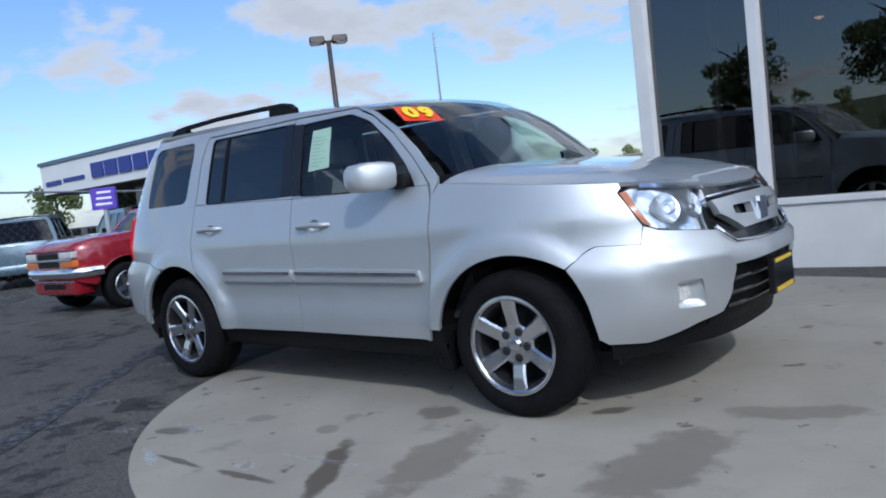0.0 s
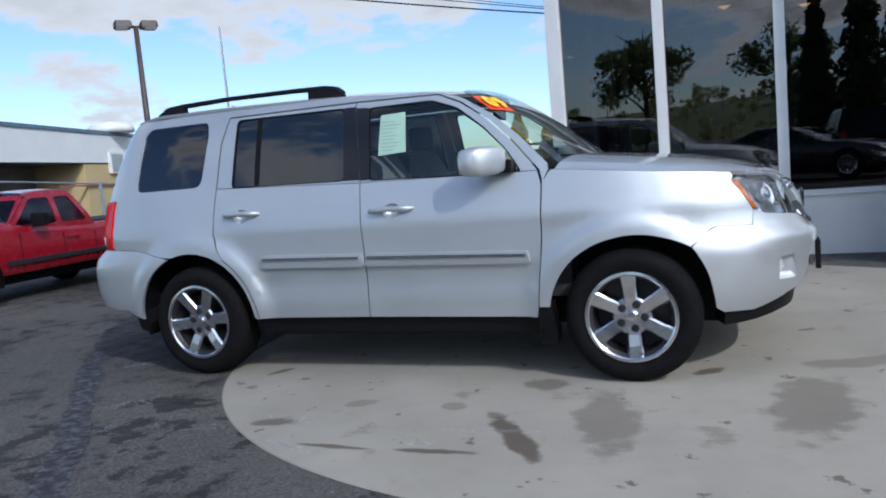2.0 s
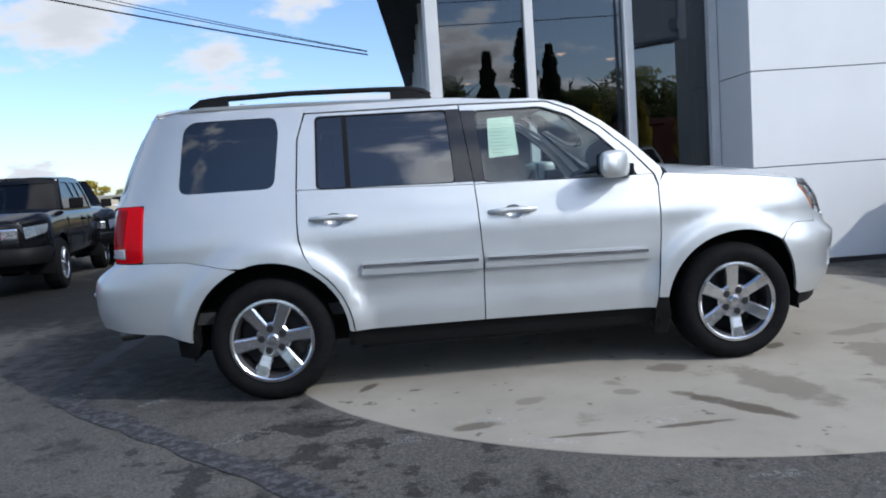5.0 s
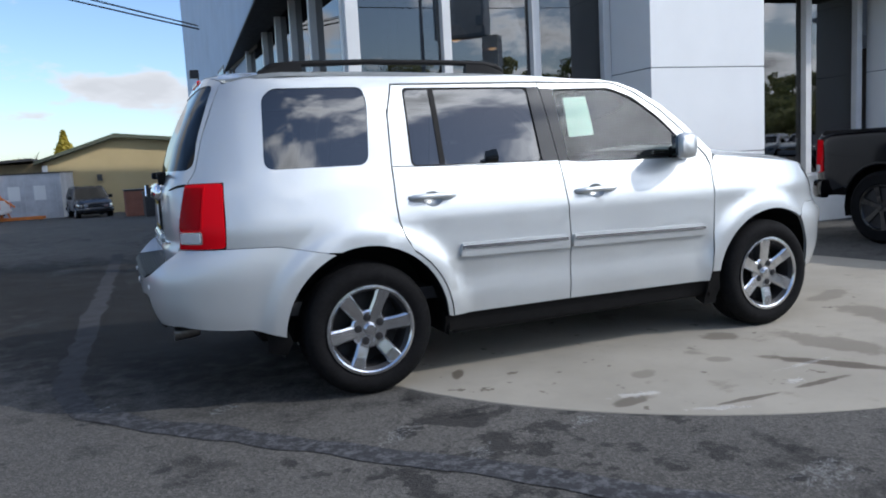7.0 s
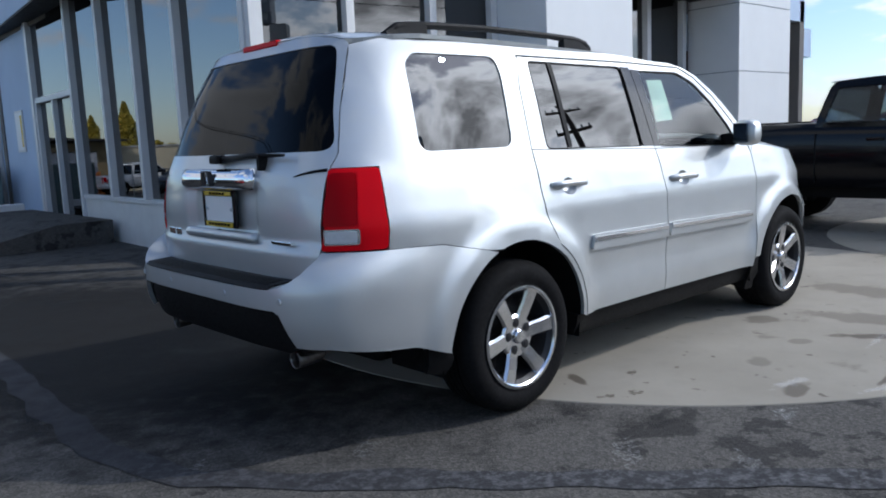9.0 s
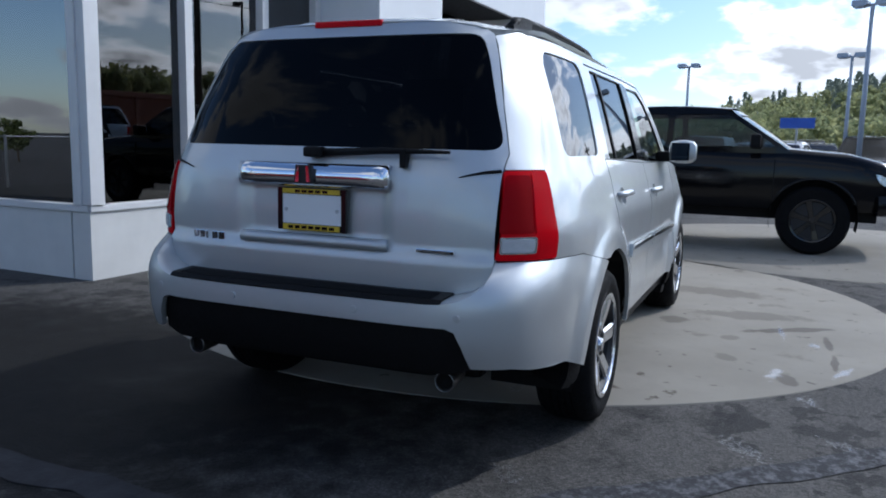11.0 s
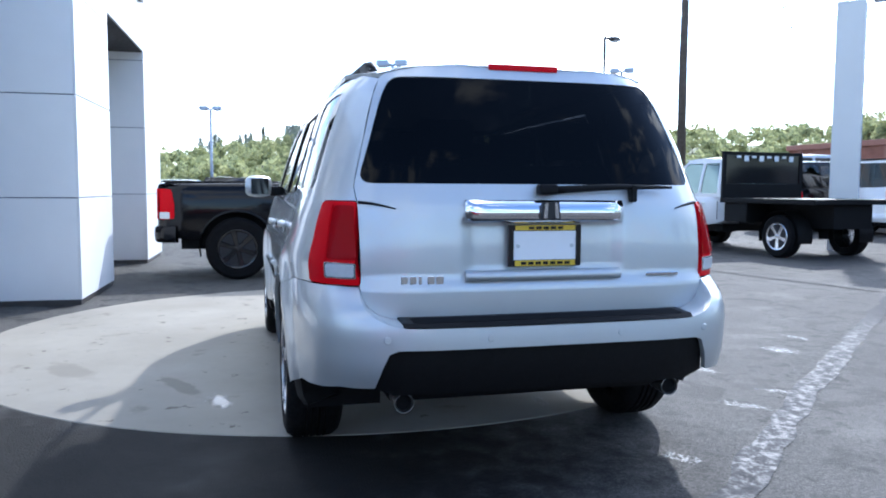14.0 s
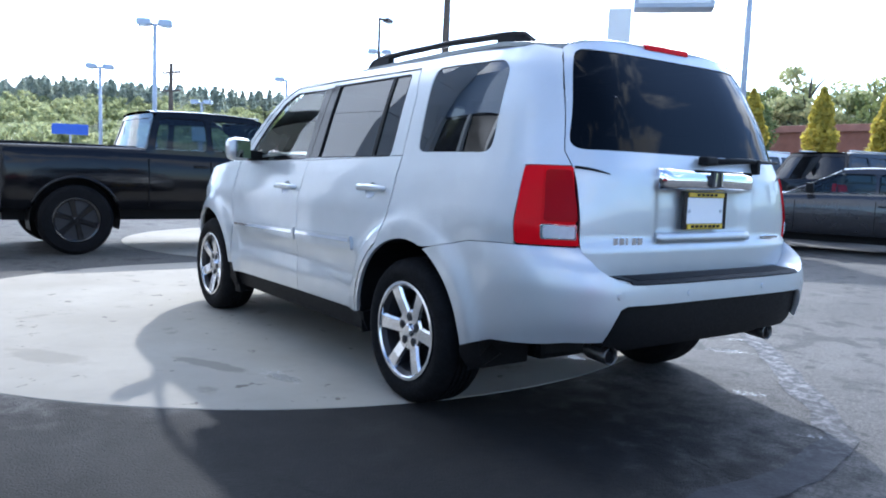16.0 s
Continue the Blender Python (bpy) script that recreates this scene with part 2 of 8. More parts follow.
def make_concrete():
    m = Mat("concrete_slab", (0.4, 0.39, 0.36), 0.8)
    v = m.coord()
    big, mid = m.noise(0.9, 5, vec=v), m.noise(6, 6, 0.6, vec=v)
    c = m.ramp(big, [(0.3, (0.250, 0.229, 0.190)), (0.7, (0.325, 0.299, 0.251))])
    c = m.mix(m.rng(mid, 0.5, 0.8, 0, 0.35), c, (0.2, 0.185, 0.16))
    c = m.mix(m.rng(m.noise(90, 3, vec=v), 0.6, 0.75, 0, 0.25), c, (0.2, 0.19, 0.17))
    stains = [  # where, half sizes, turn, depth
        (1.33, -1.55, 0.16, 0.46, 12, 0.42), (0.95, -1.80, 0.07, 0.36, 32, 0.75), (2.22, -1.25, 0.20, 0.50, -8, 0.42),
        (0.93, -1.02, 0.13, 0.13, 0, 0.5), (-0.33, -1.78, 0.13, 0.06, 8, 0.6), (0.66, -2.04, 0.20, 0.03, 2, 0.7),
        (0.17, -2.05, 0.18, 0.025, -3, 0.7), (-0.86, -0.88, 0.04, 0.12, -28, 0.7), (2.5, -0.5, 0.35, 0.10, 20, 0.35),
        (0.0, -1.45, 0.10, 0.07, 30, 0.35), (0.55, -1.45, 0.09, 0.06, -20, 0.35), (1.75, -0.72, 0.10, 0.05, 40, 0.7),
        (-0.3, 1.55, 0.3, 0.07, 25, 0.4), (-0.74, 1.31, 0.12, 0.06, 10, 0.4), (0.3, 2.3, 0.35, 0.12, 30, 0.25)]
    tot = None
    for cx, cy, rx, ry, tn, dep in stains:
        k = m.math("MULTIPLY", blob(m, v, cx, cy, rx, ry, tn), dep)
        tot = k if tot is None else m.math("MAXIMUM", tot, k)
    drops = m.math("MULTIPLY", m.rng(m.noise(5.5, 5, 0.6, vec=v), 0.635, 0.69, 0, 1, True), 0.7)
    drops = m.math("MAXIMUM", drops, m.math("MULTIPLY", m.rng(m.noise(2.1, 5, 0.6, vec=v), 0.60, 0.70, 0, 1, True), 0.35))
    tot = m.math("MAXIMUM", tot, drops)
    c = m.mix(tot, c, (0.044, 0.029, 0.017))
    foam = None
    for cx, cy, rx, ry, tn in ((-0.71, 1.31, 0.13, 0.05, 10), (0.85, -1.76, 0.18, 0.018, 5), (0.56, -1.96, 0.06, 0.03, 0), (-0.24, -1.72, 0.12, 0.035, -10), (-0.05, -2.08, 0.13, 0.025, -20), (-1.12, -0.48, 0.09, 0.03, 0)):
        k = blob(m, v, cx, cy, rx, ry, tn, 0.4, 0.9, 24)
        foam = k if foam is None else m.math("MAXIMUM", foam, k)
    c = m.mix(m.math("MULTIPLY", foam, 0.12), c, (0.5, 0.51, 0.52))
    m.set("Base Color", c)
    m.set("Specular IOR Level", m.rng(foam, 0, 1, 0.25, 0.6))
    m.set("Roughness", m.math("MULTIPLY", m.math("SUBTRACT", m.rng(mid, 0.3, 0.7, 0.95, 0.85), m.math("MULTIPLY", tot, 0.35)), m.rng(foam, 0, 1, 1.0, 0.25)))
    m.bump(m.math("ADD", m.noise(140, 3, vec=v), m.math("MULTIPLY", m.noise(25, 3, vec=v), 0.5)), 0.2, 0.004)
    return m.m


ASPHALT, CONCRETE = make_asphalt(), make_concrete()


def make_tar():
    m = Mat("crack_sealant", (0.026, 0.027, 0.033), 0.7, Specular_IOR_Level=0.2)
    v = m.coord()
    c = m.ramp(m.noise(7, 5, vec=v), [(0.3, (0.026, 0.0262, 0.0285)), (0.7, (0.046, 0.0465, 0.050))])
    suds = m.math("MULTIPLY", m.rng(m.noise(15, 6, 0.75, vec=v), 0.44, 0.64, 0, 0.75, True), blob(m, v, -1.0, -2.4, 3.4, 1.6, -48, 0.8, 0.1))
    m.set("Base Color", m.mix(m.math("MULTIPLY", suds, 0.14), c, (0.36, 0.37, 0.40)))
    m.set("Roughness", m.rng(suds, 0, 0.75, 0.80, 0.55))
    m.set("Specular IOR Level", m.rng(suds, 0, 0.75, 0.15, 0.4))
    m.bump(m.noise(60, 3, vec=v), 0.8, 0.004)
    return m.m


TAR = make_tar()
PANEL = plain("white_wall_panel", (0.74, 0.75, 0.75), 0.42, vary=0.03, scale=1.5, bump=0.03, bscale=30)
PLASTER = plain("white_painted_base", (0.66, 0.66, 0.63), 0.6, vary=0.06, scale=3, bump=0.12, bscale=60)
FRAMEWHITE = plain("white_window_frame", (0.66, 0.66, 0.65), 0.4, vary=0.05, scale=4)
FRAMEDARK = plain("dark_bronze_frame", (0.045, 0.042, 0.04), 0.4, vary=0.2)
SLATE = plain("slate_blue_panel", (0.17, 0.19, 0.23), 0.45, vary=0.05, scale=2)
GREYWALL = plain("blue_grey_painted_wall", (0.46, 0.57, 0.72), 0.7, vary=0.06, scale=0.7, bump=0.15, bscale=40)
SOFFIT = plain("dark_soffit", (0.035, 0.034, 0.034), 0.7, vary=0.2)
ROOFMET = plain("blue_grey_roof_metal", (0.10, 0.15, 0.2), 0.5, vary=0.1)
TAN = plain("tan_painted_wall", (0.52, 0.40, 0.20), 0.75, vary=0.06, scale=0.5, bump=0.1, bscale=20)
TANSHADE = plain("shaded_tan_wall", (0.26, 0.2, 0.11), 0.75, vary=0.08)
WHITEWALL = plain("white_fascia", (0.72, 0.72, 0.7), 0.6, vary=0.04, scale=0.8)
BRICK = plain("red_brown_cladding", (0.30, 0.12, 0.075), 0.8, vary=0.15, scale=2)
BRICKPALE = plain("pale_red_brown_trim", (0.36, 0.16, 0.11), 0.8, vary=0.12, scale=2)
SHOWGLASS = glass_mat("showroom_glass", (0.34, 0.35, 0.36), 0.0, 2.1)
SOLARGLASS = glass_mat("solar_coated_glass", (0.18, 0.19, 0.20), 0.0, 3.2)
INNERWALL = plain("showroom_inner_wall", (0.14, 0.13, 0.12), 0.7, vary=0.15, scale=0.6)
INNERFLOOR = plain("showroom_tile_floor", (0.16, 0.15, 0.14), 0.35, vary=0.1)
STEEL = plain("galvanised_steel", (0.5, 0.52, 0.54), 0.4, 0.85, vary=0.1)
POLEPAINT = plain("brown_painted_pole", (0.06, 0.045, 0.038), 0.5, vary=0.15)
POLELIGHT = plain("pale_blue_painted_pole", (0.42, 0.47, 0.54), 0.4, vary=0.06)
WOODPOLE = plain("weathered_wood_pole", (0.10, 0.075, 0.055), 0.85, vary=0.3, scale=8, bump=0.4, bscale=50)
RUBBER = plain("black_rubber", (0.006, 0.006, 0.0065), 0.8, vary=0.25, scale=20, bump=0.15, bscale=90, Specular_IOR_Level=0.12)
BLACKPLASTIC = plain("black_textured_plastic", (0.006, 0.006, 0.0065), 0.55, vary=0.15, scale=30, bump=0.1, bscale=300, Specular_IOR_Level=0.15)
GLOSSBLACK = plain("gloss_black", (0.01, 0.01, 0.011), 0.12, vary=0.1)
CHROME = plain("chrome", (0.82, 0.83, 0.85), 0.06, 1.0, vary=0.02)


def make_foliage(name, a, b, c, through_light=0.4):
    m = Mat(name, a, 0.7)
    geo = m.nt.nodes.new("ShaderNodeNewGeometry")
    col = m.ramp(geo.outputs["Random Per Island"], [(0.0, a), (0.5, b), (1.0, c)])
    m.set("Base Color", col)
    tr = m.nt.nodes.new("ShaderNodeBsdfTranslucent")
    m.nt.links.new(col, tr.inputs["Color"])
    mx = m.nt.nodes.new("ShaderNodeMixShader")
    mx.inputs[0].default_value = through_light
    out = m.nt.nodes["Material Output"]
    m.nt.links.new(m.b.outputs[0], mx.inputs[1]), m.nt.links.new(tr.outputs[0], mx.inputs[2])
    m.nt.links.new(mx.outputs[0], out.inputs[0])
    return m.m


# ---- mesh helpers ----


def part(name, bm, material, parent=None, label="", smooth=False, angle=None):
    me = bpy.data.meshes.new(name)
    if smooth:
        for f in bm.faces:
            f.smooth = True
    if angle is not None:
        lim = radians(angle)
        for e in bm.edges:
            if len(e.link_faces) == 2 and e.calc_face_angle(0) > lim:
                e.smooth = False
    bm.to_mesh(me)
    bm.free()
    for mt in material if isinstance(material, (list, tuple)) else (material,):
        me.materials.append(mt)
    ob = new(name, me)
    if parent is not None:
        ob.parent = parent
    if label:
        ob["label"] = label
    return ob


def thing(name, label, category, group="", kind="", at=None):
    ob = new(name)
    ob.empty_display_size = 0.2
    if at is not None:
        ob.matrix_world = at
    return tagged(ob, label, category, group, kind)


def box(bm, x0, x1, y0, y1, z0, z1, bevel=0.0, m=None):
    vs = [bm.verts.new((x, y, z)) for z in (z0, z1) for y in (y0, y1) for x in (x0, x1)]
    idx = ((0, 2, 3, 1), (4, 5, 7, 6), (0, 1, 5, 4), (2, 6, 7, 3), (0, 4, 6, 2), (1, 3, 7, 5))
    fs = [bm.faces.new([vs[i] for i in f]) for f in idx]
    if m is not None:
        bmesh.ops.transform(bm, matrix=m, verts=vs)
    if bevel > 0:
        bmesh.ops.bevel(bm, geom=list({e for f in fs for e in f.edges}), offset=bevel, segments=2, affect="EDGES", profile=0.6)
    return bm


def boxes(*rows, bevel=0.0):
    bm = bmesh.new()
    for r in rows:
        box(bm, *r, bevel=bevel)
    return bm


def ring(bm, pts):
    return [bm.verts.new(p) for p in pts]


def skin(bm, rings, closed=True, cap0=True, cap1=True):
    n = len(rings[0])
    for a, b in zip(rings, rings[1:]):
        for i in range(n if closed else n - 1):
            j = (i + 1) % n
            bm.faces.new((a[i], a[j], b[j], b[i]))
    if cap0:
        bm.faces.new(list(reversed(rings[0])))
    if cap1:
        bm.faces.new(rings[-1])


def tube(bm, pts, radii, n=10):
    """A round bar along points."""
    pts = [Vector(p) for p in pts]
    if isinstance(radii, (int, float)):
        radii = [radii] * len(pts)
    rs = []
    for i, p in enumerate(pts):
        d = (pts[min(i + 1, len(pts) - 1)] - pts[max(i - 1, 0)]).normalized()
        u = d.orthogonal().normalized() if abs(d.z) > 0.9 else Vector((0, 0, 1)).cross(d).normalized()
        w = d.cross(u)
        rs.append(ring(bm, [p + radii[i] * (math.cos(2 * math.pi * k / n) * u + math.sin(2 * math.pi * k / n) * w) for k in range(n)]))
    skin(bm, rs)
    return bm


def lathe(bm, prof, n=32, axis="y", caps=True):
    """Turn a profile of (radius, along) about an axis."""
    rs = []
    for r, a in prof:
        pts = []
        for k in range(n):
            c, s = r * math.cos(2 * math.pi * k / n), r * math.sin(2 * math.pi * k / n)
            pts.append((c, a, s) if axis == "y" else (c, s, a) if axis == "z" else (a, c, s))
        rs.append(ring(bm, pts))
    skin(bm, rs, True, caps and prof[0][0] > 1e-4, caps and prof[-1][0] > 1e-4)
    return bm


def prism(bm, poly, y0, y1, map3=lambda a, b, t: (a, t, b)):
    """An extruded outline: poly of (a, b), from t = y0 to y1."""
    lo = [bm.verts.new(map3(a, b, y0)) for a, b in poly]
    hi = [bm.verts.new(map3(a, b, y1)) for a, b in poly]
    n = len(poly)
    for i in range(n):
        j = (i + 1) % n
        bm.faces.new((lo[i], lo[j], hi[j], hi[i]))
    bm.faces.new(list(reversed(lo))), bm.faces.new(hi)
    bmesh.ops.recalc_face_normals(bm, faces=bm.faces)
    return bm


def ground_z(x, y):
    """The lot lies level; the land beyond falls gently away from it."""
    r = math.hypot(x - 1, y)
    s = min(1.0, max(0.0, (r - 11) / 22))
    s = s * s * (3 - 2 * s)
    return -s * (0.006 * x + 0.024 * y)

# ---- ground ----


def build_ground():
    bm = bmesh.new()
    rr = [0, 3, 6, 9, 11, 13, 15, 18, 21, 25, 30, 38, 50, 80, 140, 300, 900, 2500]
    nseg = 72
    prev = None
    for r in rr:
        if r == 0:
            row = [bm.verts.new((1, 0, 0))]
        else:
            row = []
            for k in range(nseg):
                a = 2 * math.pi * k / nseg
                x, y = 1 + r * math.cos(a), r * math.sin(a)
                q = min(r, 60) / r
                row.append(bm.verts.new((x, y, ground_z(1 + (x - 1) * q, y * q))))
        if prev is not None:
            if len(prev) == 1:
                for k in range(nseg):
                    bm.faces.new((prev[0], row[k], row[(k + 1) % nseg]))
            else:
                for k in range(nseg):
                    bm.faces.new((prev[k], row[k], row[(k + 1) % nseg], prev[(k + 1) % nseg]))
        prev = row
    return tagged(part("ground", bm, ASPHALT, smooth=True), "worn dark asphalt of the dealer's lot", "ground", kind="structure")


build_ground()


def slab(name, cx, cy, r, label):
    bm = bmesh.new()
    prof = [(r, -0.05), (r, 0.001), (r - 0.010, 0.005), (0.001, 0.005)]
    lathe(bm, prof, 128, "z")
    for v in bm.verts:
        v.co.x += cx
        v.co.y += cy
    return tagged(part(name, bm, CONCRETE, smooth=True, angle=30), label, "display pad", "round display pads", "structure")


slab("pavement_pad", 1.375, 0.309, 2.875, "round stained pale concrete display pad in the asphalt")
slab("pavement_pad", 6.30, -2.42, 2.84, "round pale concrete display pad under the black pickup")


def seal_strip(pts, width, lift=0.004):
    """A sealed crack: a thin ragged strip of tar on the asphalt."""
    bm = bmesh.new()
    pts = [Vector((*p, 0)) for p in pts]
    fine = []
    for a, b in zip(pts, pts[1:]):
        k = max(2, int((b - a).length / 0.12))
        fine += [a.lerp(b, i / k) for i in range(k)]
    fine.append(pts[-1])
    left, right = [], []
    for i, p in enumerate(fine):
        d = (fine[min(i + 1, len(fine) - 1)] - fine[max(i - 1, 0)]).normalized()
        nrm = Vector((-d.y, d.x, 0))
        wob = 0.03 * noise.noise(p * 1.7)
        wl, wr = (width * (0.5 + 0.28 * noise.noise(p * 4.1 + Vector((o, 0, 0)))) for o in (0, 9))
        left.append(bm.verts.new(p + nrm * (wl + wob) + Vector((0, 0, lift))))
        right.append(bm.verts.new(p - nrm * (wr - wob) + Vector((0, 0, lift))))
    for i in range(len(fine) - 1):
        bm.faces.new((right[i], right[i + 1], left[i + 1], left[i]))
    return tagged(part("crack_seal", bm, TAR), "smooth dark tar seal along a crack in the asphalt", "crack seal", "crack seals", "structure")


seal_strip([(5.0, -9.2), (2.13, -6.24), (0.04, -3.75), (-1.34, -2.12), (-2.21, -1.16), (-2.80, -0.50), (-2.95, 0.1), (-2.86, 2.6), (-2.63, 8.2)], 0.16)
seal_strip([(8.6, -5.2), (7.98, -5.44), (6.19, -5.5), (5.0, -5.72), (4.02, -5.91), (2.4, -6.3)], 0.06, 0.0075)

# ---- showroom ----
SLOPE = -0.034


def south(x, off=0.0):
    """The line of the showroom's front glass."""
    return 3.76 + SLOPE * x - off


TURN = math.degrees(math.atan(SLOPE))


def front_frame(x0, x1):
    """Local frame on the front wall: x along it from x0, y into the building."""
    return pose(x0, south(x0), 0, 0, 0, TURN), (x1 - x0) / math.cos(radians(TURN))


def glazed_wall(name, m, length, posts, sill, top, label, corner=0.0, transom=None, base_mat=PLASTER):
    """A base wall with sill, white posts and panes, along local x."""
    t = thing(name, label, "window wall", kind="structure", at=m)
    part("base_wall", boxes((0, length, 0.0, 0.22, -0.3, sill - 0.06)), base_mat, t)
    part("window_sill", boxes((-0.01, length, -0.025, 0.24, sill - 0.058, sill), bevel=0.006), FRAMEWHITE, t)
    for k, x in enumerate(posts):
        w = 0.052 if not (k == 0 and corner) else corner
        part("mullion", boxes((x - w, x + w, -0.045, 0.12, sill + 0.002, top), bevel=0.006), FRAMEWHITE, t)
        part("mullion_core", boxes((x - w * 0.55, x + w * 0.55, 0.122, 0.2, sill + 0.002, top)), FRAMEDARK, t)
    for a, b in zip(posts, posts[1:]):
        pane = part("pane", boxes((a + 0.053, b - 0.053, 0.05, 0.058, sill + 0.004, top)), SHOWGLASS, t)
        pane.visible_shadow = False
    if transom:
        part("transom", boxes((0, length, -0.02, 0.1, transom - 0.04, transom + 0.04), bevel=0.005), FRAMEWHITE, t)
    return t


m, L = front_frame(0.0, 3.43)
glazed_wall("window_1", m, L, [0.05, 1.19, 2.37, 3.38], 0.66, 3.62, "tall showroom windows over a white base wall", corner=0.075)
m, L = front_frame(5.12, 7.95)
glazed_wall("window_2", m, L, [0.05, 1.62, 2.60], 0.72, 3.6, "recessed showroom entrance windows over a low white wall")

# interior of the showroom
t = thing("showroom_interior", "dim showroom interior behind tinted glass", "room", kind="structure")
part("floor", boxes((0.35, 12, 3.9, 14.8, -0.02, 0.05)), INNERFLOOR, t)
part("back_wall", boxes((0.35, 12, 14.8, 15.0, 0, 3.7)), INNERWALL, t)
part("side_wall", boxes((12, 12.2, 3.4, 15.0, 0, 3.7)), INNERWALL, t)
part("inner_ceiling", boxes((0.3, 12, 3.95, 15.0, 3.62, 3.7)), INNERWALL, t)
for x, y in ((1.6, 6.2), (3.9, 6.0), (6.6, 6.5), (2.6, 9.5), (6.0, 10.0)):
    tc_ = thing("interior_column", "dark square column inside the showroom", "column", "showroom columns")
    part("shaft", boxes((x - 0.17, x + 0.17, y - 0.17, y + 0.17, 0.052, 3.6), bevel=0.01), FRAMEDARK, tc_)
    part("plinth", boxes((x - 0.22, x + 0.22, y - 0.22, y + 0.22, 0.052, 0.2), bevel=0.01), INNERWALL, tc_)


def panelled(name, x0, x1, depth, z1, label):
    """A column clad with large white panels, joints recessed."""
    y0 = 2.78 + SLOPE * (x0 - 3.41)
    t = thing(name, label, "column", "portal columns", "structure", pose(x0, y0, 0, 0, 0, TURN))
    w = x1 - x0
    part("core", boxes((0.02, w - 0.02, 0.02, depth, -0.2, z1)), SLATE, t)
    part("plinth", boxes((0.012, w - 0.012, 0.012, depth, -0.2, 0.05)), FRAMEDARK, t)
    z = 0.052
    for top in (1.11, 2.16, 3.21, 4.26, 5.3, 6.35):
        hi = min(top, z1)
        if hi <= z:
            break
        g = 0.006
        part("panel", boxes((0, w, 0, 0.019, z + g, hi - g), bevel=0.003), PANEL, t)
        part("panel", boxes((0, 0.019, 0.021, depth, z + g, hi - g), bevel=0.003), PANEL, t)
        part("panel", boxes((w - 0.019, w, 0.021, depth, z + g, hi - g), bevel=0.003), PANEL, t)
        z = hi
    return t


panelled("column_west", 3.41, 5.12, 0.90, 6.4, "white panel-clad column of the entrance portal")
panelled("column_east", 7.92, 9.62, 0.90, 6.4, "white panel-clad column of the entrance portal")
y5 = 2.78 + SLOPE * (5.12 - 3.41)
t = thing("portal_lintel", "white panelled lintel over the showroom entrance with raised sign letters", "lintel", kind="structure", at=pose(5.125, y5, 0, 0, 0, TURN))
part("beam", boxes((0, 2.80, 0.0, 0.88, 3.36, 6.4), bevel=0.004), PANEL, t)
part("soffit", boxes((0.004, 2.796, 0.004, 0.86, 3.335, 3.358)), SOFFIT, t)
for k in range(5):
    bm = boxes((0.25 + k * 0.5, 0.58 + k * 0.5, -0.06, -0.002, 4.05, 4.55), bevel=0.01)
    part("letter", bm, FRAMEDARK, t, "plain dark raised sign shape")

# roof and fascia of the showroom
t = thing("showroom_roof", "flat showroom roof with pale blue-grey fascia and dark soffit", "roof", kind="structure")
part("parapet", boxes((9.7, 12.2, 3.4, 3.84, 3.3, 5.2)), GREYWALL, t)

# west side: glass, door, then plain wall
mw = pose(0.0, 3.76, 0, 0, 0, 90 + TURN)


def west_box(a0, a1, d0, d1, z0, z1):
    """A box on the west wall: along it, depth into the building, height."""
    return (a0, a1, -d1, -d0, z0, z1)


bm = bmesh.new()
prism(bm, [(0.1, 0.66), (12.0, 0.16), (12.0, -12.3), (0.1, -12.3)], 3.72, 5.2, lambda a, b, t_: (a, b, t_))
part("slab", bm, GREYWALL, t).matrix_local = mw
bm = bmesh.new()
prism(bm, [(0.11, 0.65), (11.99, 0.15), (11.99, -0.3), (0.11, -0.3)], 3.69, 3.718, lambda a, b, t_: (a, b, t_))
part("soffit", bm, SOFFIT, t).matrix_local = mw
t = thing("window_3", "row of tall tinted panes and a glass door on the shaded west side", "window wall", kind="structure", at=mw)
part("base_wall", boxes(west_box(0.24, 6.05, 0.0, 0.22, -0.3, 0.60)), PLASTER, t)
part("window_sill", boxes(west_box(0.0, 6.0, -0.025, 0.24, 0.602, 0.66), bevel=0.006), FRAMEWHITE, t)
posts = [0.10, 1.83, 3.22, 4.55, 6.05]
for x in posts:
    part("mullion", boxes(west_box(x - 0.05, x + 0.05, -0.045, 0.12, 0.0 if x > 6 else 0.662, 3.69), bevel=0.006), FRAMEWHITE, t)
for a, b in zip(posts, posts[1:]):
    part("pane", boxes(west_box(a + 0.052, b - 0.052, 0.05, 0.058, 0.664, 3.69)), SOLARGLASS, t).visible_shadow = False
part("mullion", boxes(west_box(8.40, 8.55, -0.045, 0.12, 0.0, 3.69), bevel=0.006), FRAMEWHITE, t)
part("door_frame", boxes(west_box(6.102, 8.398, -0.02, 0.06, 2.25, 2.34), west_box(6.102, 6.18, -0.02, 0.06, 0.0, 2.248), west_box(8.32, 8.398, -0.02, 0.06, 0.0, 2.248), west_box(7.23, 7.29, -0.02, 0.06, 0.12, 2.248), west_box(6.182, 8.318, -0.02, 0.06, 0.0, 0.118)), FRAMEWHITE, t)
part("pane", boxes(west_box(6.182, 8.318, 0.062, 0.07, 0.12, 2.248)), SOLARGLASS, t).visible_shadow = False
part("pane", boxes(west_box(6.102, 8.398, 0.05, 0.058, 2.342, 3.69)), SOLARGLASS, t).visible_shadow = False
part("column", boxes(west_box(4.62, 5.05, 0.065, 0.45, 0.0, 3.69)), FRAMEDARK, t)
t = thing("wall_west", "plain pale grey painted wall beside the glass door", "wall", kind="structure", at=mw)
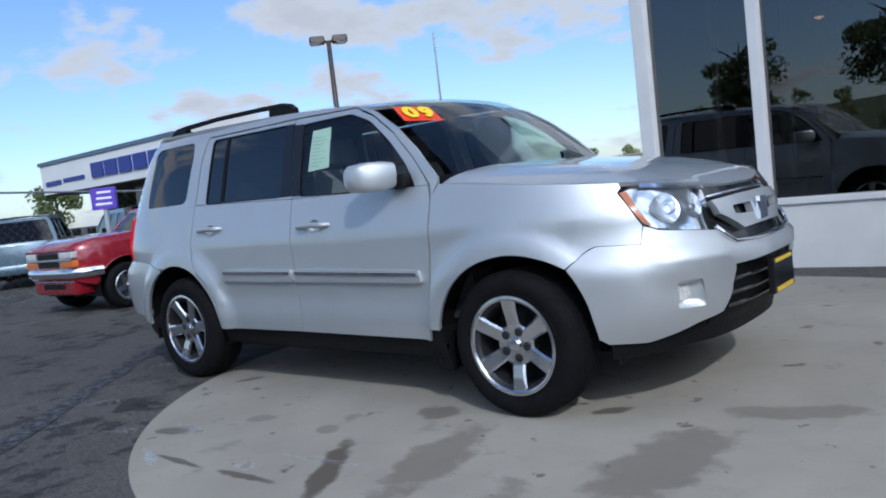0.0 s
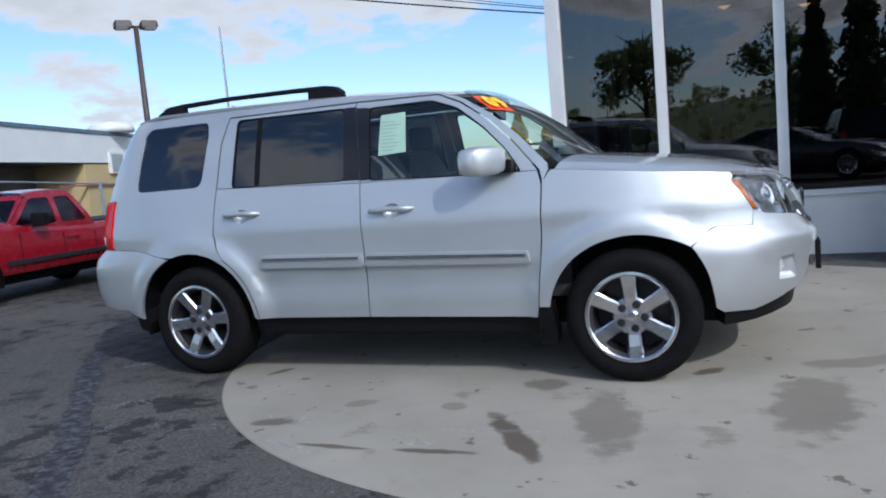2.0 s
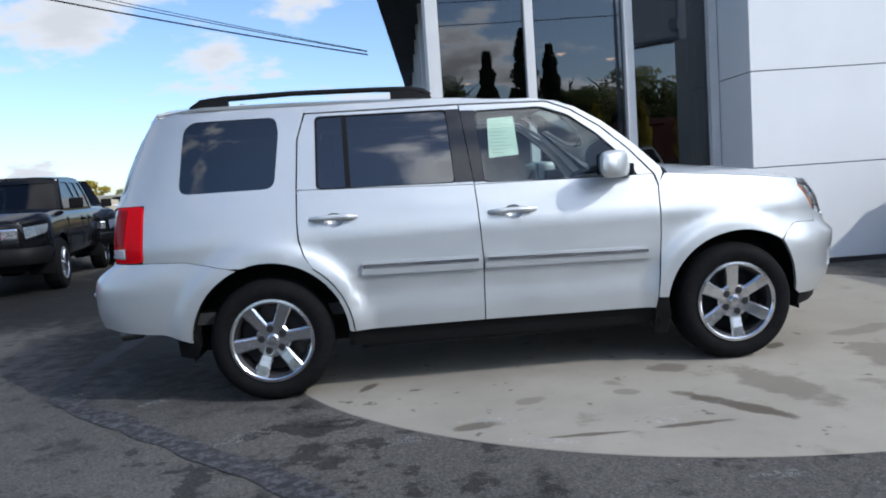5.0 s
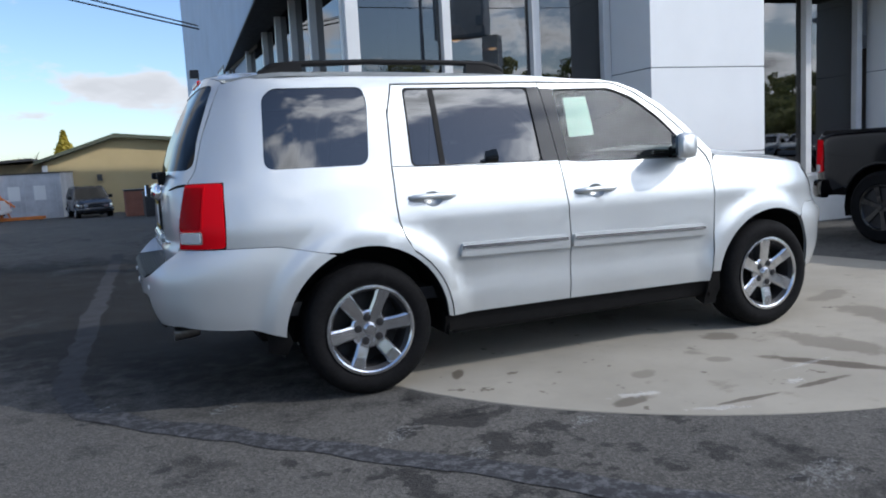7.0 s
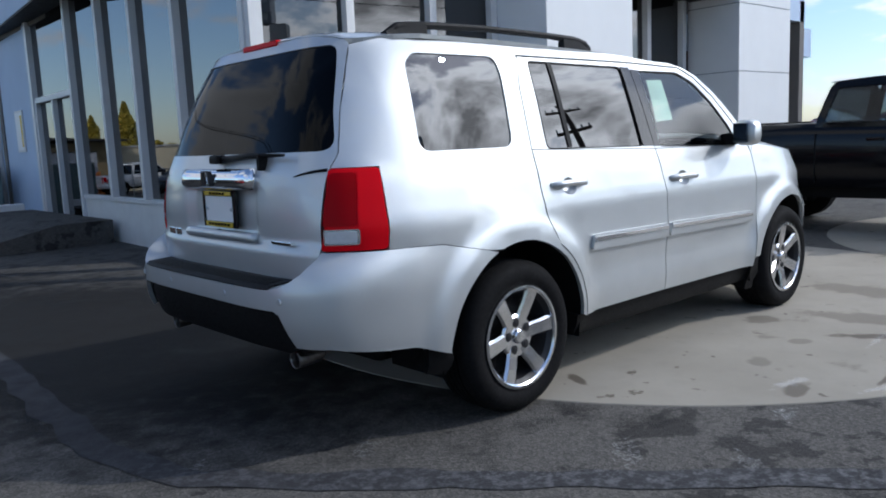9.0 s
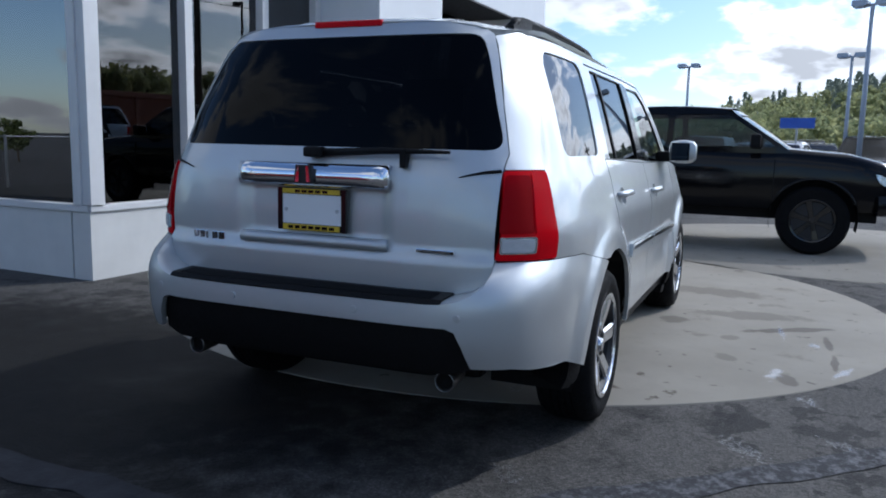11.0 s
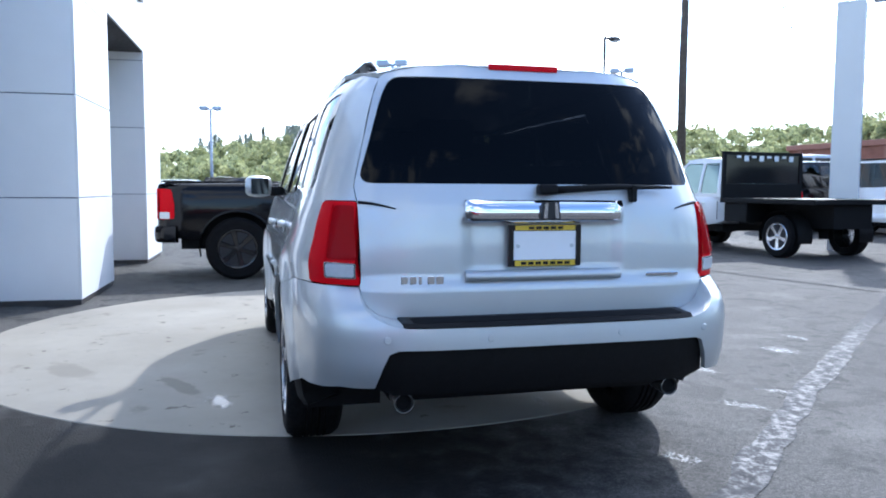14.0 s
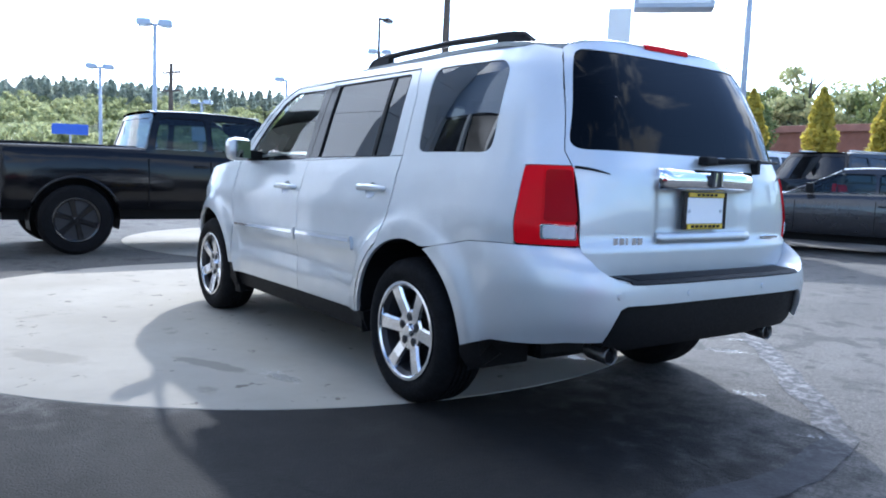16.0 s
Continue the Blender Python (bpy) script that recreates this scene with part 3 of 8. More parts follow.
part("wall_face", boxes(west_box(8.552, 12.0, 0.0, 0.3, -0.6, 3.69)), GREYWALL, t)

# tall workshop block behind
t = thing("workshop_building", "tall pale grey workshop block with a row of high windows", "building", kind="structure", at=mw)
part("wall_face", boxes(west_box(12.002, 37.0, 0.35, 14.0, -2.0, 10.6)), GREYWALL, t)
part("coping", boxes(west_box(11.95, 37.05, 0.30, 14.05, 10.602, 10.75)), ROOFMET, t)
for k in range(4):
    a = 16.6 + k * 2.9
    w_ = part("window", boxes(west_box(a, a + 2.0, 0.30, 0.348, 3.15, 4.45)), FRAMEDARK, t)
    part("pane", boxes(west_box(a + 0.1, a + 1.9, 0.292, 0.298, 3.25, 4.35)), SOLARGLASS, w_)
part("door", boxes(west_box(22.0, 23.2, 0.29, 0.348, -0.8, 1.6)), FRAMEDARK, t)
part("notice_board", boxes(west_box(14.8, 15.8, 0.31, 0.348, 1.9, 3.1)), WHITEWALL, t)
bm = bmesh.new()
tube(bm, [(11.6, 0.06, 3.66), (11.55, 0.10, 3.3), (11.5, 0.06, 2.9), (11.45, 0.06, 0.0)], 0.05, 8)
part("downpipe", bm, WHITEWALL, t, smooth=True)
for a in (13.0, 13.5, 14.2):
    bm = bmesh.new()
    tube(bm, [(a, -0.27, -0.6), (a, -0.27, 6.5 + a * 0.1)], 0.07, 8)
    part("pipe", bm, GREYWALL, t, smooth=True)

# ---- the silver SUV ----
from mathutils.geometry import delaunay_2d_cdt


def make_paint(name, color, metal, rough, coat=0.8, dust=0.06):
    m = Mat(name, color, rough, metal)
    v = m.coord()
    flake = m.noise(900, 1, vec=v)
    lo, hi = [c * 0.93 for c in color], [min(1, c * 1.05) for c in color]
    c = m.ramp(flake, [(0.35, lo), (0.65, hi)])
    dirt = m.rng(m.noise(2.5, 5, vec=v), 0.45, 0.75, 0, dust, True)
    m.set("Base Color", m.mix(dirt, c, (0.16, 0.15, 0.13)))
    m.set("Roughness", m.rng(m.noise(9, 4, vec=v), 0.3, 0.7, rough * 0.9, rough * 1.15))
    m.set("Coat Weight", coat), m.set("Coat Roughness", 0.03)
    return m.m


SILVER = make_paint("silver_metallic_paint", (0.54, 0.56, 0.565), 0.70, 0.46, 1.0)
TINTGLASS = glass_mat("dark_privacy_glass", (0.03, 0.032, 0.035), 0.0, 2.1)
CLEARGLASS = glass_mat("clear_car_glass", (0.74, 0.83, 0.79), 0.0, 1.7)
REARGLASS = glass_mat("dark_rear_glass", (0.012, 0.013, 0.015), 0.0, 1.26)
LAMPCLEAR = glass_mat("clear_lamp_cover", (0.86, 0.88, 0.9), 0.02, 1.45)
LAMPRED = Mat("red_lamp_lens", (0.60, 0.004, 0.010), 0.14, Specular_IOR_Level=0.06).m
LAMPDEEP = Mat("deep_red_lamp_cell", (0.30, 0.001, 0.004), 0.12, Specular_IOR_Level=0.06).m
LAMPAMBER = Mat("amber_lamp_lens", (0.62, 0.17, 0.02), 0.15, Coat_Weight=1.0).m
LAMPWHITE = plain("white_lamp_lens", (0.60, 0.62, 0.64), 0.2, 0.2, vary=0.08, scale=40)
PIPE = plain("sooty_steel_pipe", (0.16, 0.155, 0.15), 0.35, 0.9, vary=0.3, scale=30)
REFLECT = plain("lamp_reflector", (0.72, 0.74, 0.76), 0.16, 0.9, vary=0.15, scale=25)
ALLOY = plain("polished_alloy", (0.66, 0.67, 0.69), 0.2, 1.0, vary=0.03, scale=8)
PALEREFL = plain("pale_lamp_reflector", (0.72, 0.71, 0.68), 0.28, 0.35, vary=0.18, scale=40)
ALLOYDARK = plain("dark_wheel_well", (0.018, 0.018, 0.02), 0.5, 0.3, vary=0.2)
FABRIC = plain("grey_seat_fabric", (0.16, 0.165, 0.17), 0.85, vary=0.15, scale=30, bump=0.2, bscale=200)
DASH = plain("dark_dashboard", (0.035, 0.035, 0.038), 0.6, vary=0.1)
PAPER = plain("pale_green_paper", (0.62, 0.76, 0.68), 0.8, vary=0.03)
INK = plain("grey_print", (0.42, 0.52, 0.48), 0.8)
YELLOW = plain("yellow_plastic", (0.62, 0.42, 0.02), 0.45, vary=0.1)
ORANGE = plain("red_orange_sticker", (0.72, 0.06, 0.015), 0.5, vary=0.05)
STICKYELLOW = plain("bright_yellow_print", (0.85, 0.6, 0.02), 0.5, vary=0.03)
PLATEWHITE = plain("white_plate", (0.78, 0.79, 0.8), 0.4, vary=0.02)


def lerp1(x, xs, ys):
    return float(np.interp(x, xs, ys))


WZ = ([0.2, 0.35, 0.45, 0.7, 0.95, 1.1, 1.2, 1.45, 1.62, 1.70, 1.76], [0.925, 0.952, 0.965, 0.977, 0.966, 0.93, 0.895, 0.825, 0.77, 0.725, 0.66])
XR_GATE = ([0.3, 0.7, 0.84, 1.0, 1.15, 1.24, 1.4, 1.6, 1.7, 1.76], [-2.325, -2.335, -2.343, -2.347, -2.335, -2.30, -2.245, -2.15, -2.09, -2.05])
XR_BUMP = ([0.3, 0.36, 0.45, 0.55, 0.68, 0.74, 0.80, 0.82, 0.85], [-2.36, -2.40, -2.45, -2.485, -2.49, -2.48, -2.44, -2.405, -2.325])
XF = ([0.24, 0.30, 0.39, 0.51, 0.69, 0.78, 0.84, 0.95, 1.04, 1.1], [2.13, 2.20, 2.28, 2.325, 2.325, 2.285, 2.255, 2.225, 2.17, 2.12])
XC_R, N_R, XK_R = -1.0, 5.5, -2.0
XC_F, N_F, XK_F = 1.0, 3.0, 1.75
HUB_X, HUB_Z = 1.3875, 0.357


def soft_interp(z, tab):
    """Piecewise curve rounded by averaging over a short span."""
    return sum(lerp1(z + d, *tab) for d in (-0.03, -0.015, 0, 0.015, 0.03)) / 5


def half_width(x, z):
    w = soft_interp(z, WZ)
    for hx, r in ((HUB_X, 0.43), (-HUB_X, 0.45)):
        d = math.hypot(x - hx, z - HUB_Z)
        k = max(0.0, 1 - abs(d - r) / 0.20)
        w += 0.010 * k * k * (3 - 2 * k) * (1 if z > 0.3 else 0.5)
        e = max(0.0, min(1.0, (r + 0.14 - d) / 0.08))
        w += 0.022 * e * e * (3 - 2 * e) * (1 if z > 0.3 else 0.5)
    if -0.9 < x < 0.9:
        w -= 0.014 * math.exp(-(((z - 0.60) / 0.1) ** 2))
    w += 0.006 * math.exp(-(((z - 0.93) / 0.05) ** 2))
    return w


def side_y(x, z, rear_tab=XR_GATE):
    w = half_width(x, z)
    if x < XC_R:
        s = min(0.9995, (XC_R - x) / (XC_R - soft_interp(z, rear_tab)))
        return w * (1 - s**N_R) ** (1 / N_R)
    if x > XC_F:
        s = min(0.9995, (x - XC_F) / (soft_interp(z, XF) - XC_F))
        return w * (1 - s**N_F) ** (1 / N_F)
    return w


def rear_x(y, z, tab=XR_GATE):
    k = max(0.0, min(1.0, (abs(y) - 0.70) / 0.2))
    w = half_width(-2.1, z) * (1 - k) + half_width(XK_R, z) * k
    q = min(0.9995, abs(y) / w)
    return XC_R - (XC_R - soft_interp(z, tab)) * (1 - q**N_R) ** (1 / N_R)


def front_x(y, z):
    k = max(0.0, min(1.0, (abs(y) - 0.70) / 0.15))
    w = half_width(1.95, z) * (1 - k) + half_width(XK_F, z) * k
    q = min(0.9995, abs(y) / w)
    return XC_F + (soft_interp(z, XF) - XC_F) * (1 - q**N_F) ** (1 / N_F)


def wrap(q, z, tab=XR_GATE):
    """The body's skin: q is x along the side and goes on round both corners."""
    if q < XK_R:
        y = side_y(XK_R, z, tab) - (XK_R - q)
        return Vector((rear_x(y, z, tab), y, z))
    if q > XK_F:
        y = side_y(XK_F, z, tab) - (q - XK_F)
        return Vector((front_x(y, z), y, z))
    return Vector((q, side_y(q, z, tab), z))


def bump_skin(q, z):
    return wrap(q, z, XR_BUMP)


def q_rear(y, z, tab=XR_GATE):
    return XK_R - (side_y(XK_R, z, tab) - y)


def qx(x, z, tab=XR_GATE):
    """The skin's own coordinate for a place x on the side."""
    if x < XK_R:
        return XK_R - (side_y(XK_R, z, tab) - side_y(x, z, tab))
    if x > XK_F:
        return XK_F + (side_y(XK_F, z) - side_y(x, z))
    return x


def qpoly(pts, tab=XR_GATE):
    return [(qx(x, z, tab), z) for x, z in pts]


def gate_skin(y, z):
    return Vector((rear_x(y, z), y, z))


def roof_c(x):
    return lerp1(x, [-2.15, -2.07, -2.03, -1.95, -1.8, -1.2, -0.5, -0.2, 0.18, 0.36, 0.5], [1.70, 1.744, 1.762, 1.774, 1.782, 1.780, 1.763, 1.749, 1.715, 1.688, 1.65])


def roof_z(x, y):
    back = max(0.0, min(1.0, (-1.72 - x) / 0.32))
    return roof_c(x) - 0.052 * (abs(y) / 0.72) ** 2.3 - 0.035 * back * min(1.0, max(0.0, abs(y) - 0.40) / 0.22) ** 2


def seam_z(x):
    """Height of the joint between hood and fender."""
    return 1.165 - 0.10 * (x - 1.0)


def hood_z(x, y):
    zc = lerp1(x, [0.9, 1.05, 1.23, 1.64, 1.91, 2.06, 2.14, 2.2], [1.245, 1.235, 1.215, 1.168, 1.118, 1.073, 1.035, 0.99])
    crease = 0.005 * math.exp(-(((abs(y) - 0.52) / 0.12) ** 2))
    edge = max(0.0, (abs(y) - 0.68) / 0.16) ** 2 * 0.04
    front = zc - 0.058 * (abs(y) / 0.86) ** 2.4 + crease - edge
    xs = min(x, 1.95)
    t = abs(y) / (side_y(xs, seam_z(xs)) - 0.006)
    mid = zc + crease - (zc - seam_z(x)) * (0.42 * t**2.2 + 0.58 * t**8)
    k = max(0.0, min(1.0, (x - 1.78) / 0.16))
    k = k * k * (3 - 2 * k)
    return mid * (1 - k) + front * k


def screen_x(y, z):
    """The windshield."""
    return lerp1(z, [1.10, 1.24, 1.48, 1.64, 1.70, 1.75], [1.26, 1.10, 0.79, 0.545, 0.42, 0.30]) - 0.13 * (abs(y) / 0.8) ** 2.2


def inside(pt, poly):
    x, y = pt
    hit = False
    for (x0, y0), (x1, y1) in zip(poly, poly[1:] + poly[:1]):
        if (y0 > y) != (y1 > y) and x < (x1 - x0) * (y - y0) / (y1 - y0) + x0:
            hit = not hit
    return hit


def rounded(poly, r):
    """A polygon with its corners rounded."""
    out = []
    n = len(poly)
    for i in range(n):
        p, a, b = Vector(poly[i]), Vector(poly[i - 1]), Vector(poly[(i + 1) % n])
        da, db = a - p, b - p
        k = min(r, 0.45 * da.length, 0.45 * db.length)
        s, e = p + da.normalized() * k, p + db.normalized() * k
        for t in (0.0, 0.25, 0.5, 0.75, 1.0):
            out.append(tuple((1 - t) ** 2 * s + 2 * t * (1 - t) * p + t * t * e))
    return out


def dense(poly, step):
    out = []
    for a, b in zip(poly, poly[1:] + poly[:1]):
        a, b = Vector(a), Vector(b)
        k = max(1, math.ceil((b - a).length / step))
        out += [tuple(a.lerp(b, i / k)) for i in range(k)]
    return out


def near_edge(p, poly, d):
    p = Vector(p)
    for a, b in zip(poly, poly[1:] + poly[:1]):
        a, b = Vector(a), Vector(b)
        ab = b - a
        t = max(0, min(1, (p - a).dot(ab) / max(ab.length_squared, 1e-12)))
        if (a + ab * t - p).length < d:
            return True
    return False


def panel_bm(poly, skin_fn, holes=(), step=0.05, off=0.0, depth=0.02, mirror=False, mirror_axis=1, creases=()):
    """A sheet cut from a skin: an outline with holes in the skin's own plane, bent onto it, with a folded rim."""
    outer = dense(poly, step)
    inner = [dense(h, step) for h in holes]
    pts, edges = [], []
    for loop in (outer, *inner):
        s = len(pts)
        pts += loop
        edges += [(s + i, s + (i + 1) % len(loop)) for i in range(len(loop))]
    for line in creases:
        s = len(pts)
        pts += line
        edges += [(s + i, s + i + 1) for i in range(len(line) - 1)]
    xs, ys = [p[0] for p in outer], [p[1] for p in outer]
    x = min(xs) + step * 0.5
    while x < max(xs):
        y = min(ys) + step * 0.5
        while y < max(ys):
            if inside((x, y), outer) and not any(inside((x, y), h) for h in inner):
                if any(near_edge((x, y), ln, step * 0.45) for ln in creases):
                    y += step
                    continue
                if not near_edge((x, y), outer, step * 0.45) and not any(near_edge((x, y), h, step * 0.45) for h in inner):
                    pts.append((x, y))
            y += step
        x += step
    vs, _, fs, *_ = delaunay_2d_cdt([Vector(p) for p in pts], edges, [], 0, 1e-5)
    bm = bmesh.new()
    keep = {}
    nrm = {}

    def vert(i):
        if i not in keep:
            q, z = vs[i]
            p = skin_fn(q, z)
            e = 0.004
            n = (skin_fn(q + e, z) - skin_fn(q - e, z)).cross(skin_fn(q, z + e) - skin_fn(q, z - e))
            n.normalize()
            if n.dot(p - Vector((p.x * 0.7, 0, 0.9 if p.z < 1.6 else 0.2))) < 0:
                n = -n
            o = off(q, z) if callable(off) else off
            co = p + n * o
            if mirror:
                co[mirror_axis] *= -1
                n = n.copy()
                n[mirror_axis] *= -1
            keep[i] = bm.verts.new(co)
            nrm[keep[i]] = n
        return keep[i]

    for f in fs:
        c = (sum(vs[i].x for i in f) / len(f), sum(vs[i].y for i in f) / len(f))
        if inside(c, outer) and not any(inside(c, h) for h in inner):
            tri = [vert(i) for i in f]
            face = bm.faces.new(tri)
            face.normal_update()
            if face.normal.dot(nrm[tri[0]]) < 0:
                face.normal_flip()
            face.smooth = True
    if depth > 0:
        rim = [e for e in bm.edges if len(e.link_faces) == 1]
        low = {}
        for e in rim:
            for v in e.verts:
                if v not in low:
                    low[v] = bm.verts.new(v.co - nrm[v] * depth)
        for e in rim:
            lp = e.link_faces[0]
            a, b = e.verts
            ls = list(lp.verts)
            if ls[(ls.index(a) + 1) % len(ls)] is not b:
                a, b = b, a
            bm.faces.new((b, a, low[a], low[b]))
            e.smooth = False
    return bm


def arc(cx, cz, r, a0, a1, n=22):
    return [(cx + r * math.cos(radians(a0 + (a1 - a0) * i / n)), cz + r * math.sin(radians(a0 + (a1 - a0) * i / n))) for i in range(n + 1)]


def ellipse(cx, cz, rx, rz, n=20):
    return [(cx + rx * math.cos(2 * math.pi * i / n), cz + rz * math.sin(2 * math.pi * i / n)) for i in range(n)]


suv = thing("suv", "silver SUV with dark rear glass parked on a round pad", "car")

# outlines along the side (x, z)
QWIN = rounded([(-1.865, 1.225), (-1.83, 1.60), (-1.775, 1.645), (-1.29, 1.645), (-1.275, 1.56), (-1.315, 1.225)], 0.06)
RGLASS = rounded([(-1.065, 1.21), (-1.05, 1.63), (-0.285, 1.625), (-0.265, 1.195)], 0.03)
FGLASS = rounded([(-0.085, 1.185), (-0.105, 1.61), (0.30, 1.605), (0.45, 1.545), (0.61, 1.425), (0.74, 1.295), (0.83, 1.165)], 0.03)
RDOOR = [(-0.155, 1.17), (-0.135, 0.74), (-0.145, 0.375), (-0.905, 0.375)] + arc(-HUB_X, HUB_Z, 0.482, 4, 58, 8) + [(-1.165, 0.84), (-1.188, 0.92), (-1.192, 1.02), (-1.185, 1.205)]
FDOOR = [(-0.148, 1.17), (-0.128, 0.74), (-0.138, 0.375), (0.885, 0.365), (0.897, 0.42), (0.935, 0.80), (0.945, 1.09), (0.925, 1.16)]
RSURR = [(-1.185, 1.21), (-1.165, 1.5), (-1.118, 1.652), (-0.205, 1.652), (-0.155, 1.175)]
FSURR = [(-0.148, 1.175), (-0.197, 1.652), (0.33, 1.64), (0.47, 1.582), (0.635, 1.47), (0.79, 1.325), (0.925, 1.165)]
CUP_R, CUP_F = ellipse(-0.985, 1.022, 0.056, 0.042), ellipse(0.062, 0.998, 0.056, 0.042)


def gutter(x):
    return roof_z(x, 0.72)


BODY = ([(0.955, 1.10), (0.94, 1.165), (0.80, 1.327), (0.643, 1.475), (0.475, 1.59), (0.333, 1.649), (-0.2, 1.661), (-1.125, 1.661), (-1.175, 1.5), (-1.194, 1.205), (-1.2, 1.02), (-1.197, 0.92), (-1.172, 0.835)]
        + arc(-HUB_X, HUB_Z, 0.474, 56, 4, 8) + [(-0.91, 0.37)] + arc(-HUB_X, HUB_Z, 0.45, 3, 108, 16) + [(-1.60, 0.79), (-1.84, 0.842), (-2.0, 0.848)]
        + qpoly([(-2.085, 0.848), (-2.075, 1.0), (-2.065, 1.178)]) + [(q_rear(0.742, 1.18), 1.178), (q_rear(0.748, 1.235), 1.235), (q_rear(0.70, 1.42), 1.42), (q_rear(0.65, 1.60), 1.60), (q_rear(0.615, 1.68), 1.68), (q_rear(0.60, 1.695), 1.695)]
        + [(x, gutter(x)) for x in (-2.02, -1.9, -1.7, -1.4, -1.0, -0.6, -0.2, 0.05)]
        + [(0.25, 1.668), (0.38, 1.645), (0.50, 1.60), (0.66, 1.50), (0.82, 1.365), (0.98, 1.20), (0.985, 1.165)])
ARCH_F = ([-5, 0, 17, 32, 48, 66, 83, 100, 185], [0.427, 0.427, 0.433, 0.450, 0.478, 0.453, 0.440, 0.43, 0.43])


def front_arch(a0, a1, n):
    out = []
    for i in range(n + 1):
        a = a0 + (a1 - a0) * i / n
        r = lerp1(a, *ARCH_F)
        out.append((HUB_X + r * math.cos(radians(a)), HUB_Z + r * math.sin(radians(a))))
    return out


FEND = ([(0.953, 1.10), (0.943, 0.80), (0.905, 0.425)] + front_arch(171, 49, 20) + [(1.745, 0.752), (1.767, 0.798), (1.778, 0.806), (1.868, 0.797), (1.884, 0.876), (1.858, 0.955), (1.831, 1.03), (1.843, 1.049)]
        + qpoly([(x, seam_z(x) - 0.004) for x in (1.90, 1.86, 1.81, 1.74, 1.6, 1.4, 1.25, 1.1, 1.0)]))


def both_sides(name, poly, skin_fn, mat, parent, holes=(), label="", **kw):
    made = []
    for mirror in (True, False):
        made.append(part(name, panel_bm(poly, skin_fn, holes, mirror=mirror, **kw), mat, parent, label))
    return made


FLARE_R = [arc(-HUB_X, HUB_Z, r_, 20, 150, 40) for r_ in (0.525, 0.55, 0.575)]
FLARE_F = [arc(HUB_X, HUB_Z, r_, 50, 165, 40) for r_ in (0.505, 0.53, 0.555)]
both_sides("body_side", BODY, wrap, SILVER, suv, [QWIN], step=0.05, creases=FLARE_R)
both_sides("fender", FEND, wrap, SILVER, suv, step=0.032, creases=FLARE_F)
rdoors = both_sides("rear_door", RDOOR, wrap, SILVER, suv, [CUP_R], step=0.05, creases=FLARE_R)
fdoors = both_sides("front_door", FDOOR, wrap, SILVER, suv, [CUP_F], step=0.05)
for doors, cup, bar in ((rdoors, (-0.985, 1.022), (-1.12, -0.85, 1.035)), (fdoors, (0.062, 0.998), (-0.085, 0.20, 1.005))):
    for door, mirror in zip(doors, (True, False)):
        sg = -1 if mirror else 1
        cx, cz = cup
        part("handle_cup", panel_bm(ellipse(cx, cz, 0.0575, 0.0435), wrap, step=0.02, mirror=mirror, depth=0,
             off=lambda q, z: -0.034 * max(0, 1 - ((q - cx) / 0.0575) ** 2 - ((z - cz) / 0.0435) ** 2) ** 0.5), SILVER, door)
        x0, x1, hz = bar
        bm = bmesh.new()
        pts, rad = [], []
        for i in range(13):
            u = i / 12
            x = x0 + (x1 - x0) * u
            lift = 0.030 * min(1, 6 * min(u, 1 - u))
            pts.append((x, sg * (side_y(x, hz) + lift), hz + 0.004 * math.sin(math.pi * u)))
            rad.append(0.017 * (0.6 + 0.4 * min(1, 8 * min(u, 1 - u))))
        tube(bm, pts, rad, 10)
        part("handle", bm, SILVER, door, smooth=True)
for surr, glass, mat, nm in ((RSURR, RGLASS, TINTGLASS, "rear_door_glass"), (FSURR, FGLASS, CLEARGLASS, "front_door_glass")):
    wide = [(p - cen).normalized() * 0.013 + p for p, cen in ((Vector(g_), sum((Vector(h_) for h_ in glass), Vector((0, 0))) / len(glass)) for g_ in glass)]
    wide = [tuple(p) for p in wide]
    for ws, mirror in zip(both_sides("window_surround", surr, wrap, SILVER, suv, [wide], step=0.06, off=-0.002), (True, False)):
        part("gasket", panel_bm(wide, wrap, [glass], step=0.08, off=-0.004, depth=0.006, mirror=mirror), BLACKPLASTIC, ws)
    for g in both_sides(nm, glass, wrap, mat, suv, step=0.08, off=-0.010, depth=0):
        g.visible_shadow = False
for trim in ([(-0.262, 1.190), (-0.282, 1.628), (-0.2015, 1.628), (-0.1560, 1.190)], [(-0.1495, 1.186), (-0.1945, 1.618), (-0.108, 1.614), (-0.090, 1.186)]):
    both_sides("pillar_trim", trim, wrap, GLOSSBLACK, suv, step=0.06, off=0.0015, depth=0.004)
both_sides("quarter_glass", QWIN, wrap, TINTGLASS, suv, step=0.08, off=-0.006, depth=0)
both_sides("glass_divider", [(-0.905, 1.212), (-0.905, 1.63), (-0.875, 1.63), (-0.875, 1.212)], wrap, BLACKPLASTIC, suv, step=0.08, off=-0.004, depth=0.01)
